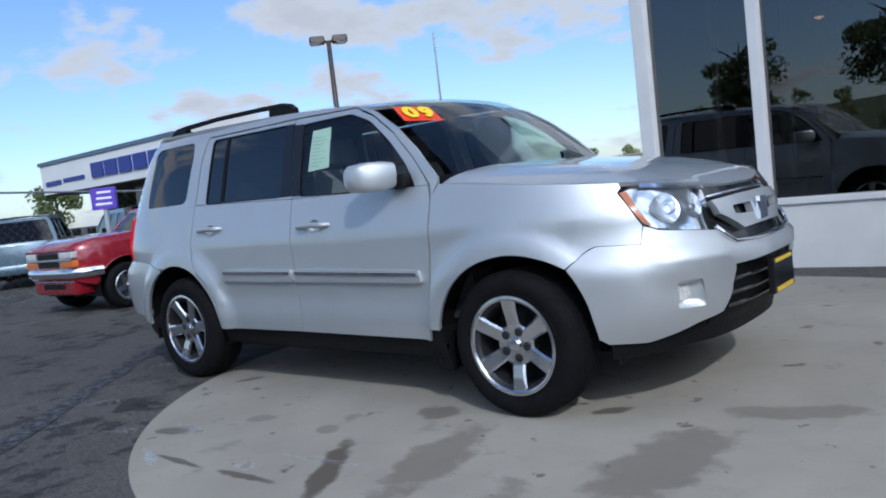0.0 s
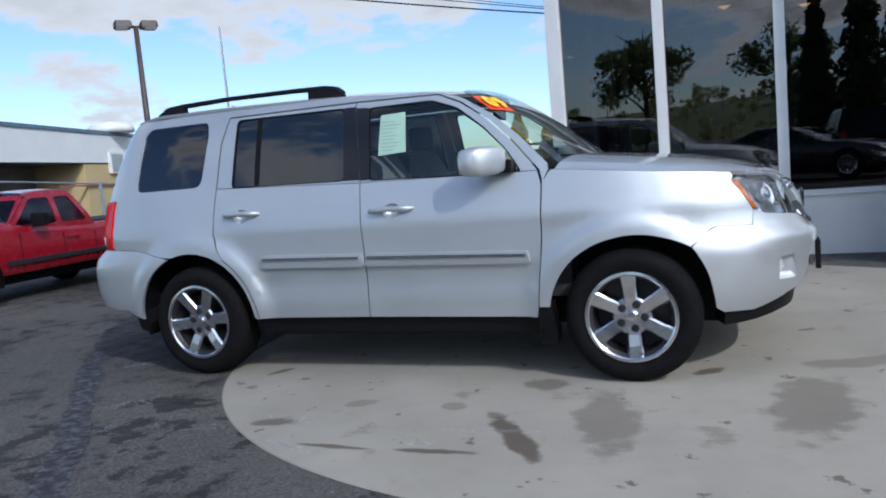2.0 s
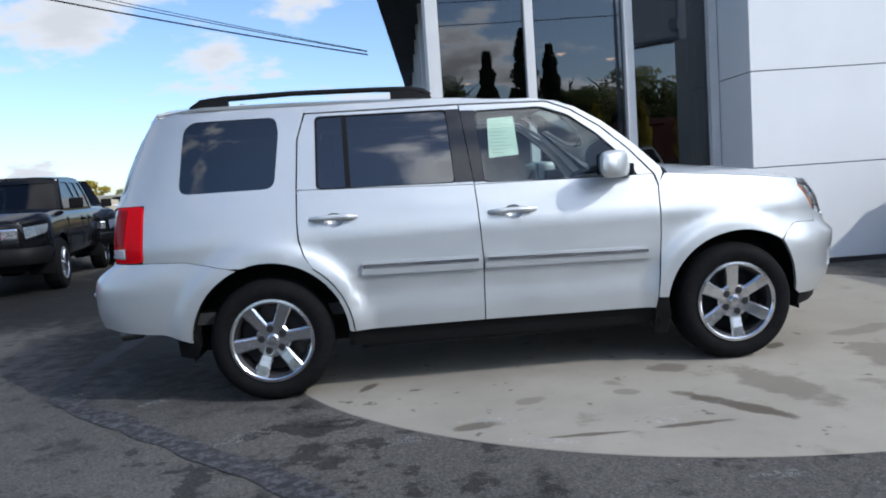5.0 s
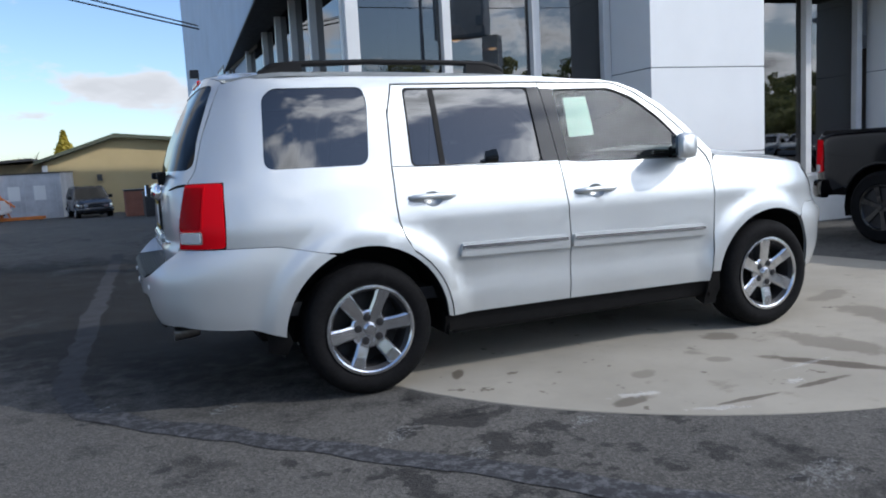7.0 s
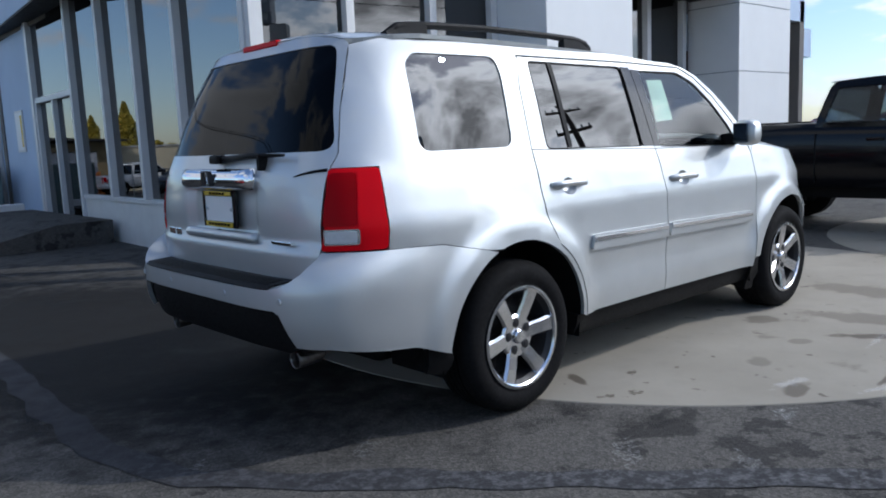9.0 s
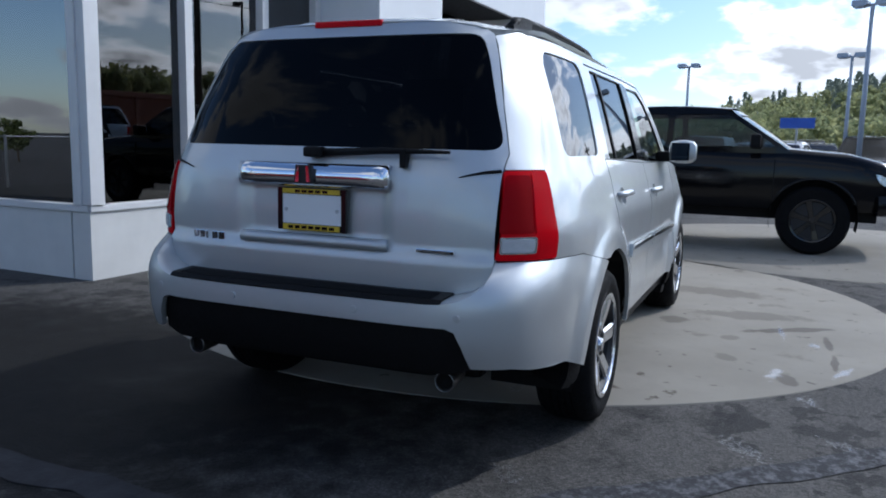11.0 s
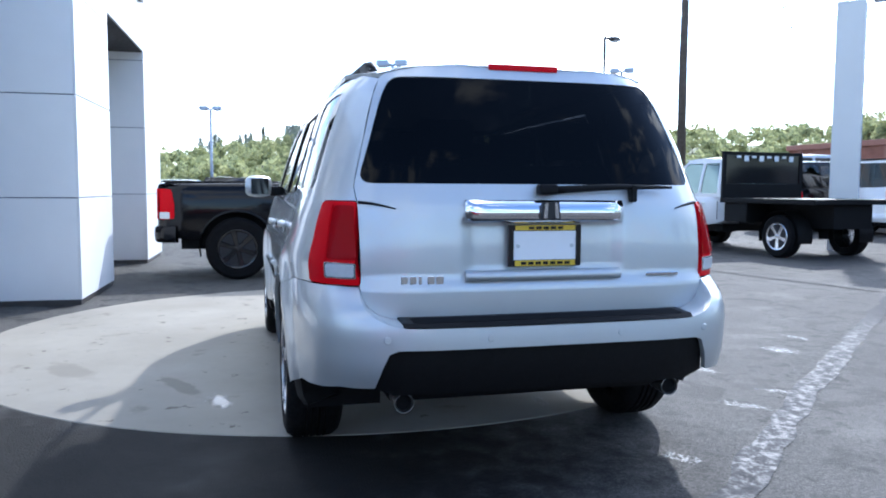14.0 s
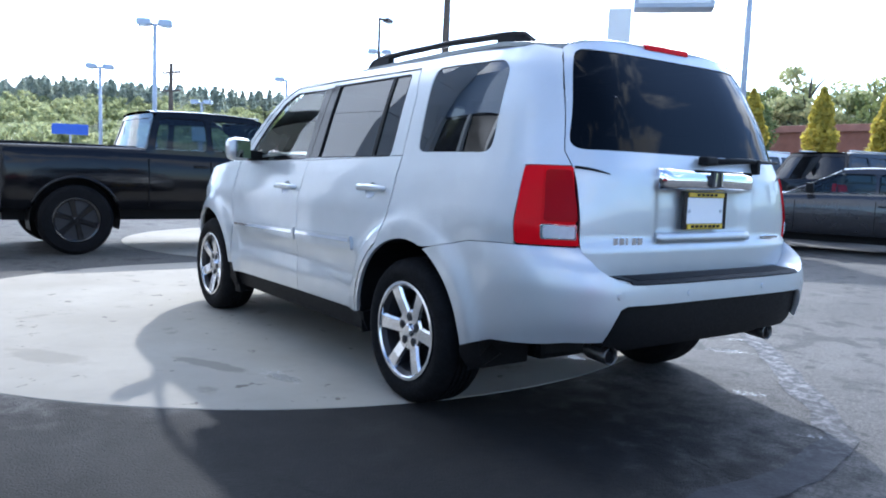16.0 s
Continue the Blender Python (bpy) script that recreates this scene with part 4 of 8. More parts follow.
for x0, x1, zz in ((-0.85, -0.145, ((0.768, 0.695), (0.755, 0.683))), (-0.128, 0.87, ((0.757, 0.685), (0.733, 0.668)))):
    tri = [(x0, zz[0][1]), (x0 + 0.01, zz[0][0]), (x1 - 0.01, zz[1][0]), (x1, zz[1][1])]
    for mo, mirror in zip(both_sides("side_moulding", rounded(tri, 0.012), wrap, SILVER, suv, step=0.05, off=0.018, depth=0.03), (True, False)):
        hi = [(x0 + 0.015, zz[0][0] - 0.030), (x0 + 0.015, zz[0][0] - 0.012), (x1 - 0.02, zz[1][0] - 0.010), (x1 - 0.02, zz[1][0] - 0.026)]
        part("chrome_strip", panel_bm(hi, wrap, step=0.05, off=0.024, depth=0.01, mirror=mirror), CHROME, mo)
both_sides("sill", [(-0.95, 0.27), (-0.95, 0.368), (0.93, 0.360), (0.93, 0.26)], wrap, BLACKPLASTIC, suv, step=0.08, off=-0.03, depth=0.06)
both_sides("mud_guard", [(0.885, 0.20), (0.885, 0.36), (0.90, 0.42), (0.965, 0.43), (0.985, 0.30), (0.975, 0.20)], wrap, BLACKPLASTIC, suv, step=0.06, off=-0.012, depth=0.12)
both_sides("mud_flap", [(-1.93, 0.29), (-1.94, 0.43), (-1.83, 0.42), (-1.80, 0.34), (-1.83, 0.27)], bump_skin, BLACKPLASTIC, suv, step=0.06, off=-0.02, depth=0.16)

# roof, hood, screen
ROOFP = [(screen_x(y, 1.685), y) for y in np.linspace(-0.66, 0.66, 15)] + [(0.02, 0.715), (-1.0, 0.722), (-1.7, 0.715), (-1.83, 0.69), (-1.95, 0.635), (-2.02, 0.575), (-2.045, 0.50), (-2.062, 0.38), (-2.07, 0.2), (-2.07, -0.2), (-2.062, -0.38), (-2.045, -0.50), (-2.02, -0.575), (-1.95, -0.635), (-1.83, -0.69), (-1.7, -0.715), (-1.0, -0.722), (0.02, -0.715)]
part("roof", panel_bm([(float(a), float(b)) for a, b in ROOFP], lambda x, y: Vector((x, y, roof_z(x, y))), step=0.07), SILVER, suv)
hood_edge = [(x, side_y(x, seam_z(x)) - 0.005) for x in (1.02, 1.15, 1.3, 1.45, 1.6, 1.7, 1.8, 1.85, 1.90)]
nose = [(front_x(y, hood_z(front_x(y, 1.05), y)) - 0.004, y) for y in (0.69, 0.62, 0.54, 0.46, 0.38, 0.28, 0.15, 0.0)]
half = hood_edge + nose
HOODP = [(float(x), float(y)) for x, y in half + [(x, -y) for x, y in reversed(half[:-1])]] + [(1.06, -0.5), (1.085, -0.2), (1.085, 0.2), (1.06, 0.5)]
part("hood", panel_bm(HOODP, lambda x, y: Vector((x, y, hood_z(x, y))), step=0.06), SILVER, suv)
half = [(0.80, 1.175), (0.76, 1.36), (0.70, 1.52), (0.63, 1.655), (0.5, 1.672), (0.25, 1.682), (0.0, 1.685)]
SCREENP = rounded(half[:-1] + [(-y, z) for y, z in reversed(half[:-1])], 0.03)
g = part("windshield", panel_bm(SCREENP, lambda y, z: Vector((screen_x(y, z), y, z)), step=0.1, depth=0), CLEARGLASS, suv)
g.visible_shadow = False
part("cowl", panel_bm([(0.86, -0.84), (1.10, -0.82), (1.12, -0.4), (1.14, 0), (1.12, 0.4), (1.10, 0.82), (0.86, 0.84)], lambda x, y: Vector((x, y, hood_z(x, y) - 0.022)), step=0.12), BLACKPLASTIC, suv)

# tailgate
GGLASS = rounded([(0.735, 1.245), (0.62, 1.60), (0.575, 1.685), (-0.575, 1.685), (-0.62, 1.60), (-0.735, 1.245)], 0.06)
half = [(0.722, 0.80), (0.732, 0.848), (0.739, 1.178), (0.745, 1.236), (0.698, 1.42), (0.648, 1.60), (0.613, 1.685), (0.55, 1.728), (0.3, 1.745)]
GATE = half + [(-y, z) for y, z in reversed(half)] + [(-0.70, 0.768), (-0.665, 0.742), (-0.61, 0.727), (-0.54, 0.722), (0.54, 0.722), (0.61, 0.727), (0.665, 0.742), (0.70, 0.768)]


def gate_dent(y, z):
    """A shallow recess round the plate."""
    dx, dz = max(0, abs(y) - 0.30), max(0, abs(z - 1.0) - 0.10)
    k = max(0.0, 1 - math.hypot(dx, dz) / 0.045)
    low = max(0.0, min(1.0, (0.864 - z) / 0.014))
    return -0.030 * k * k * (3 - 2 * k) + 0.016 * low


gate = part("tailgate", panel_bm(GATE, gate_skin, [GGLASS], step=0.028, off=gate_dent, creases=[[(float(y), z) for y in np.linspace(-0.71, 0.71, 41)] for z in (0.8645, 0.8495)]), SILVER, suv)
part("rear_glass", panel_bm(GGLASS, gate_skin, step=0.09, off=-0.004, depth=0), REARGLASS, suv)
bm = bmesh.new()
rs = []
for i in range(21):
    y = -0.335 + 0.67 * i / 20
    bulge = 0.008 * (1 - (y / 0.335) ** 2)
    x = rear_x(y, 1.14)
    e = min(1, 10 * (0.335 - abs(y)) + 0.55)
    rs.append(ring(bm, [(x + 0.01, y, 1.09), (x - 0.03 * e, y, 1.092), (x - (0.048 + bulge) * e, y, 1.115), (x - (0.044 + bulge) * e, y, 1.155), (x - 0.024 * e, y, 1.182), (x + 0.01, y, 1.184)]))
skin(bm, rs, True)
part("garnish", bm, CHROME, gate, "curved chrome bar above the plate", smooth=True)
bm = bmesh.new()
rs = []
for i in range(17):
    y = -0.33 + 0.66 * i / 16
    x = rear_x(y, 0.88)
    rs.append(ring(bm, [(x + 0.01, y, 0.862), (x - 0.016, y, 0.866), (x - 0.022, y, 0.885), (x - 0.010, y, 0.905), (x + 0.01, y, 0.906)]))
skin(bm, rs, True)
part("plate_ledge", bm, SILVER, gate, smooth=True)
bm = bmesh.new()
prism(bm, [(-0.042, 1.108), (-0.034, 1.176), (0.034, 1.176), (0.042, 1.108)], rear_x(0, 1.14) - 0.068, rear_x(0, 1.14) - 0.05, lambda a, b, t: (t, a, b))
em = part("emblem", bm, ALLOYDARK, gate, "plain chrome-edged badge")
for a in (-1, 1):
    bm = bmesh.new()
    xx = rear_x(0, 1.14) - 0.074
    prism(bm, [(a * 0.033, 1.112), (a * 0.026, 1.172), (a * 0.014, 1.172), (a * 0.017, 1.112)], xx, xx + 0.006, lambda p, b, t: (t, p, b))
    part("badge_bar", bm, CHROME, em)
xp = rear_x(0, 1.0) + 0.012
plate = part("plate_frame", boxes((xp - 0.014, xp, 0.133, 0.155, 0.918, 1.085), (xp - 0.014, xp, -0.155, -0.133, 0.918, 1.085), (xp - 0.014, xp, -0.1329, 0.1329, 0.918, 0.945), (xp - 0.014, xp, -0.1329, 0.1329, 1.060, 1.085), bevel=0.002), GLOSSBLACK, suv)
part("plate", boxes((xp - 0.010, xp - 0.002, -0.150, 0.150, 0.922, 1.080)), PLATEWHITE, plate, "blank white number plate")
part("frame_band", boxes((xp - 0.017, xp - 0.0142, -0.128, 0.128, 0.921, 0.943)), YELLOW, plate)
part("frame_band", boxes((xp - 0.017, xp - 0.0142, -0.128, 0.128, 1.063, 1.082)), YELLOW, plate)
for k in range(7):
    part("print_bar", boxes((xp - 0.0185, xp - 0.0172, -0.105 + k * 0.031, -0.082 + k * 0.031, 0.926, 0.938)), GLOSSBLACK, plate)
for k in range(5):
    part("print_bar", boxes((xp - 0.0185, xp - 0.0172, -0.075 + k * 0.031, -0.052 + k * 0.031, 1.067, 1.078)), GLOSSBLACK, plate)
for y in (-0.115, 0.115):
    bm = bmesh.new()
    lathe(bm, [(0.008, xp - 0.014), (0.008, xp - 0.0102)], 10, "x")
    for v in bm.verts:
        v.co.y += y
        v.co.z += 1.0
    part("screw", bm, STEEL, plate)
for k, w in enumerate((0.026, 0.026, 0.012, 0.028, 0.03)):
    y = 0.585 - k * 0.034
    x = rear_x(y, 0.87)
    part("model_badge", boxes((x - 0.008, x + 0.004, y - w, y, 0.853, 0.889), bevel=0.002), CHROME, gate)
x = rear_x(-0.52, 0.875)
part("trim_badge", boxes((x - 0.012, x + 0.03, -0.60, -0.45, 0.870, 0.884), bevel=0.002), CHROME, gate)
# tapered black strips draw the shaded line of each tailgate crease
for sg in (-1, 1):
    bm = bmesh.new()
    pts = [(rear_x(y, z) - 0.004, sg * y, z) for y, z in ((0.735, 1.172), (0.69, 1.168), (0.64, 1.158), (0.60, 1.148))]
    tube(bm, pts, [0.007, 0.006, 0.004, 0.002], 6)
    part("crease", bm, BLACKPLASTIC, gate)
# wiper
bm = bmesh.new()
tube(bm, [(rear_x(0.0, 1.225) - 0.02, -0.02, 1.222), (rear_x(0.0, 1.232) - 0.035, -0.30, 1.236), (rear_x(0.4, 1.235) - 0.03, -0.57, 1.236)], [0.016, 0.013, 0.006], 8)
wiper = part("wiper", bm, BLACKPLASTIC, suv, smooth=True)
part("wiper_pivot", boxes((rear_x(0, 1.22) - 0.055, rear_x(0, 1.22) + 0.0, -0.05, 0.03, 1.205, 1.245), bevel=0.012), BLACKPLASTIC, wiper)
x = rear_x(0.385, 1.22)
part("washer_clip", boxes((x - 0.045, x, -0.402, -0.378, 1.175, 1.245), bevel=0.005), BLACKPLASTIC, wiper)
x = rear_x(0, 1.735)
part("high_brake_lamp", boxes((x - 0.010, x + 0.03, -0.155, 0.155, 1.726, 1.752), bevel=0.006), LAMPRED, suv, "long red brake lamp on the roof spoiler")
# lamps
TAIL = rounded(qpoly([(-2.09, 0.853), (-2.07, 1.172)]) + [(q_rear(0.739, 1.17), 1.172), (q_rear(0.733, 0.853), 0.853)], 0.012)
for t_, mirror in zip(both_sides("tail_lamp", TAIL, wrap, LAMPRED, suv, step=0.03, off=0.008, depth=0.04), (True, False)):
    def lens_at(f, z):
        """A place across the lamp, 0 at its outer edge and 1 at its inner one."""
        qo, qi = qx(-2.09 + 0.0627 * (z - 0.853), z), q_rear(0.733 + 0.019 * (z - 0.853), z)
        return (qo + (qi - qo) * f, z)

    lens_frame = rounded([lens_at(0.30, 0.877), lens_at(0.30, 0.938), lens_at(0.92, 0.938), lens_at(0.92, 0.877)], 0.008)
    part("lens_frame", panel_bm(lens_frame, wrap, step=0.03, off=0.0105, depth=0.004, mirror=mirror), REFLECT, t_)
    rev = rounded([lens_at(0.34, 0.884), lens_at(0.34, 0.931), lens_at(0.88, 0.931), lens_at(0.88, 0.884)], 0.008)
    part("reversing_lens", panel_bm(rev, wrap, step=0.03, off=0.0125, depth=0.006, mirror=mirror), LAMPWHITE, t_)
    inn = rounded([lens_at(0.34, 0.950), lens_at(0.36, 1.155), lens_at(0.93, 1.155), lens_at(0.93, 0.950)], 0.012)
    part("lens_cell", panel_bm(inn, wrap, step=0.012, off=lambda q, z: 0.0100 + 0.0009 * abs(math.sin(q * 95)) * abs(math.sin(z * 80)), depth=0.004, mirror=mirror), LAMPDEEP, t_)
    rib = [lens_at(0.29, 0.95), lens_at(0.31, 1.158), lens_at(0.335, 1.158), lens_at(0.315, 0.95)]
    part("lens_rib", panel_bm(rib, wrap, step=0.03, off=0.0125, depth=0.004, mirror=mirror), LAMPRED, t_)
# rear bumper


def full_skin(xk, tab, end_x, sgn):
    """A skin that runs round the whole end of the body; u is the way along it from the middle."""
    def fn(u, z):
        s_ = side_y(xk, z, tab)
        if abs(u) <= s_:
            return Vector((end_x(u, z), u, z))
        x = xk - sgn * (abs(u) - s_)
        return Vector((x, math.copysign(side_y(x, z, tab), u), z))
    return fn


def to_u(q, z, xk, tab):
    return side_y(xk, z, tab) - abs(q - xk) if (q - xk) * xk > 0 else side_y(xk, z, tab) + abs(q - xk)


rear_skin = full_skin(XK_R, XR_BUMP, lambda y, z: rear_x(y, z, XR_BUMP), -1)
front_skin = full_skin(XK_F, XR_GATE, front_x, 1)
half = [(-1.84, 0.839), (-2.0, 0.845), (-2.06, 0.846), (-2.12, 0.848)]
half = [(to_u(q, z, XK_R, XR_BUMP), z) for q, z in half] + [(0.742, 0.846), (0.745, 0.81), (0.735, 0.775), (0.70, 0.745), (0.655, 0.722), (0.60, 0.709), (0.5, 0.706)]
low = [(0.55, 0.626), (0.62, 0.626), (0.652, 0.612), (0.675, 0.56), (0.70, 0.478), (0.76, 0.474)] + [(to_u(q, z, XK_R, XR_BUMP), z) for q, z in [(-2.12, 0.472), (-2.05, 0.45), (-1.969, 0.424), (-1.90, 0.400), (-1.835, 0.378)] + arc(-HUB_X, HUB_Z, 0.45, 176, 112, 12) + [(-1.60, 0.787)]]
RB = half + [(-u, z) for u, z in reversed(half)] + [(-u, z) for u, z in reversed(low)] + low
part("rear_bumper", panel_bm(RB, rear_skin, step=0.03), SILVER, suv, "silver wrap-round rear bumper")
# the shelf between bumper and tailgate
edge_a = [(0.742, 0.850), (0.746, 0.81), (0.736, 0.775), (0.70, 0.745), (0.655, 0.723), (0.60, 0.710), (0.45, 0.707), (0.3, 0.706), (0.15, 0.706), (0.0, 0.706)]
edge_b = [(0.722, 0.850), (0.716, 0.80), (0.697, 0.765), (0.662, 0.738), (0.61, 0.724), (0.54, 0.719), (0.45, 0.719), (0.3, 0.719), (0.15, 0.719), (0.0, 0.719)]
edge_a += [(-y, z) for y, z in reversed(edge_a[:-1])]
edge_b += [(-y, z) for y, z in reversed(edge_b[:-1])]
bm = bmesh.new()
rs = []
for (ya, za), (yb, zb) in zip(edge_a, edge_b):
    pa = Vector((rear_x(ya, za, XR_BUMP), ya, za))
    pb = Vector((rear_x(yb, zb) + 0.03, yb, zb))
    rs.append(ring(bm, [pa + Vector((0.012, 0, -0.02)), pa + Vector((-0.001, 0, 0.0)), pa.lerp(pb, 0.12) + Vector((0, 0, 0.006)), pa.lerp(pb, 0.6) + Vector((0, 0, 0.004)), pb]))
skin(bm, rs, False, False, False)
bmesh.ops.recalc_face_normals(bm, faces=bm.faces)
pad = part("bumper_step", bm, SILVER, suv, smooth=True, angle=50)
bm = bmesh.new()
rs = []
for i in range(25):
    y = -0.60 + 1.2 * i / 24
    x0 = rear_x(y, 0.715, XR_BUMP)
    rs.append(ring(bm, [(x0 + 0.15, y, 0.715), (x0 + 0.004, y, 0.703), (x0 - 0.004, y, 0.712), (x0 + 0.012, y, 0.726), (x0 + 0.15, y, 0.733)]))
skin(bm, rs, True)
part("step_pad", bm, BLACKPLASTIC, pad, "black ribbed step pad")
for i in range(7):
    xo = 0.02 + i * 0.013
    bm = bmesh.new()
    tube(bm, [(rear_x(y, 0.715, XR_BUMP) + xo, y, 0.7265 + xo * 0.05) for y in np.linspace(-0.56, 0.56, 13)], 0.003, 5)
    part("rib", bm, BLACKPLASTIC, pad)
DIFF = [(0.66, 0.605), (0.70, 0.47), (0.62, 0.44), (-0.62, 0.44), (-0.70, 0.47), (-0.66, 0.605), (-0.62, 0.632), (0.62, 0.632)]
part("diffuser", panel_bm(DIFF, lambda y, z: Vector((rear_x(y, z, XR_BUMP) + 0.03, y, z)), step=0.08, depth=0.05), BLACKPLASTIC, suv)
part("rear_valance", panel_bm([(0.66, 0.44), (0.5, 0.40), (-0.5, 0.40), (-0.66, 0.44), (-0.6, 0.50), (0.6, 0.50)], lambda y, z: Vector((rear_x(y, 0.4, XR_BUMP) + 0.05 + (0.5 - z) * 0.5, y, z)), step=0.1, depth=0.1), BLACKPLASTIC, suv)
for y in (0.27, -0.27, 0.66, -0.66):
    bm = bmesh.new()
    x = rear_x(y, 0.665, XR_BUMP)
    lathe(bm, [(0.012, x - 0.004), (0.014, x - 0.001), (0.014, x + 0.01)], 12, "x")
    for v in bm.verts:
        v.co.y += y
        v.co.z += 0.665
    part("parking_sensor", bm, SILVER, suv)
for y in (0.575, -0.575):
    bm = bmesh.new()
    prof = [(0.001, -2.22), (0.034, -2.22), (0.034, -2.345), (0.0375, -2.352), (0.040, -2.345), (0.040, -2.24), (0.034, -2.22)]
    lathe(bm, prof, 18, "x", False)
    for v in bm.verts:
        v.co.y += y
        v.co.z += 0.395 + (v.co.x + 2.34) * 0.08
    part("exhaust_tip", bm, PIPE, suv, "polished round tailpipe", smooth=True, angle=40)
    bm = bmesh.new()
    lathe(bm, [(0.001, -2.33), (0.0318, -2.33), (0.0318, -2.32)], 18, "x")
    for v in bm.verts:
        v.co.y += y
        v.co.z += 0.395 + (v.co.x + 2.34) * 0.08
    part("pipe_bore", bm, RUBBER, suv)

# front end
def fu(q, z):
    return (to_u(q, z, XK_F, XR_GATE), z)


FBq = [(1.709, 0.7135), (1.747, 0.7505), (1.769, 0.7955), (1.779, 0.8035), (1.870, 0.7945), (1.887, 0.873), (1.93, 0.848), (1.999, 0.836), (2.176, 0.813)]
FBl = [(2.165, 0.448), (2.046, 0.419), (1.964, 0.381), (1.882, 0.353), (1.842, 0.357), (1.786, 0.361)]
half = [fu(*p) for p in FBq] + [(0.40, 0.741), (0.2, 0.733)]
low = [(0.46, 0.655), (0.455, 0.631), (0.475, 0.54)] + [fu(*p) for p in FBl] + [fu(*p) for p in qpoly(front_arch(4, 47, 10))]
FB = half + [(-u, z) for u, z in reversed(half)] + [(-u, z) for u, z in reversed(low)] + low
FOGQ = [(1.971, 0.618), (2.065, 0.620), (2.075, 0.493), (1.967, 0.496)]
fog = rounded([fu(*p) for p in FOGQ], 0.016)
mfog = [(-u, z) for u, z in fog]


def ridge(u, z):
    """The bumper's shoulder line."""
    q = XK_F + side_y(XK_F, z) - abs(u)
    zr = lerp1(q, [1.85, 1.95, 2.25, 2.7], [0.775, 0.722, 0.708, 0.70])
    k = min(1.0, max(0.0, (q - 1.86) / 0.10))
    return 0.026 * k * max(0.0, 1 - abs(z - zr) / (0.045 if z > zr else 0.14))


RIDGE = [(u, lerp1(XK_F + side_y(XK_F, 0.72) - abs(u), [1.85, 1.95, 2.25, 2.7], [0.775, 0.722, 0.708, 0.70])) for u in (float(a) for a in np.linspace(-0.78, 0.78, 41))]
fbump = part("front_bumper", panel_bm(FB, front_skin, [fog, mfog], step=0.04, off=ridge, creases=[RIDGE]), SILVER, suv, "silver wrap-round front bumper")
fcu = sum(u for u, z in fog) / len(fog)
for sgn in (1, -1):
    rec = [(sgn * (fcu + (u - fcu) * 1.02), 0.557 + (z - 0.557) * 1.02) for u, z in fog]
    part("fog_recess", panel_bm(rec, front_skin, step=0.016, depth=0, off=lambda u, z: -0.048 * min(1.0, max(0.0, min(abs(abs(u) - fcu - 0.055), abs(abs(u) - fcu + 0.055), abs(z - 0.62), abs(z - 0.494)) / 0.02)) * (0.45 + 0.55 * min(1, max(0, (abs(u) - fcu + 0.05) / 0.09)))), SILVER, fbump)
    part("fog_lens", panel_bm(ellipse(sgn * (fcu + 0.022), 0.560, 0.028, 0.040), front_skin, step=0.02, off=-0.034, depth=0.02), PALEREFL, fbump)
part("front_intake", panel_bm([(0.47, 0.67), (0.52, 0.42), (0.5, 0.34), (-0.5, 0.34), (-0.52, 0.42), (-0.47, 0.67)], lambda y, z: Vector((front_x(y, z) - 0.045, y, z)), step=0.08, depth=0.06), BLACKPLASTIC, suv)
for z in (0.46, 0.52, 0.58):
    bm = bmesh.new()
    tube(bm, [(front_x(y, z) - 0.03, y, z) for y in np.linspace(-0.45, 0.45, 11)], 0.010, 6)
    part("intake_bar", bm, GLOSSBLACK, suv)
x = front_x(0, 0.56) + 0.005
fp = part("front_plate_frame", boxes((x, x + 0.03, -0.16, 0.16, 0.46, 0.63), bevel=0.004), GLOSSBLACK, suv)
part("frame_band", boxes((x + 0.0302, x + 0.033, -0.13, 0.13, 0.466, 0.488)), YELLOW, fp)
part("frame_band", boxes((x + 0.0302, x + 0.033, -0.13, 0.13, 0.606, 0.624)), YELLOW, fp)
part("front_valance", panel_bm([(0.48, 0.47), (0.62, 0.43), (0.70, 0.39), (0.80, 0.365), (0.855, 0.36), (0.84, 0.285), (0.72, 0.29), (0.55, 0.31), (-0.55, 0.31), (-0.72, 0.29), (-0.84, 0.285), (-0.855, 0.36), (-0.80, 0.365), (-0.70, 0.39), (-0.62, 0.43), (-0.48, 0.47)], lambda y, z: Vector((front_x(y, 0.36) - 0.012 - max(0, 0.40 - z) * 0.4, y, z)), step=0.1, depth=0.1), BLACKPLASTIC, suv)
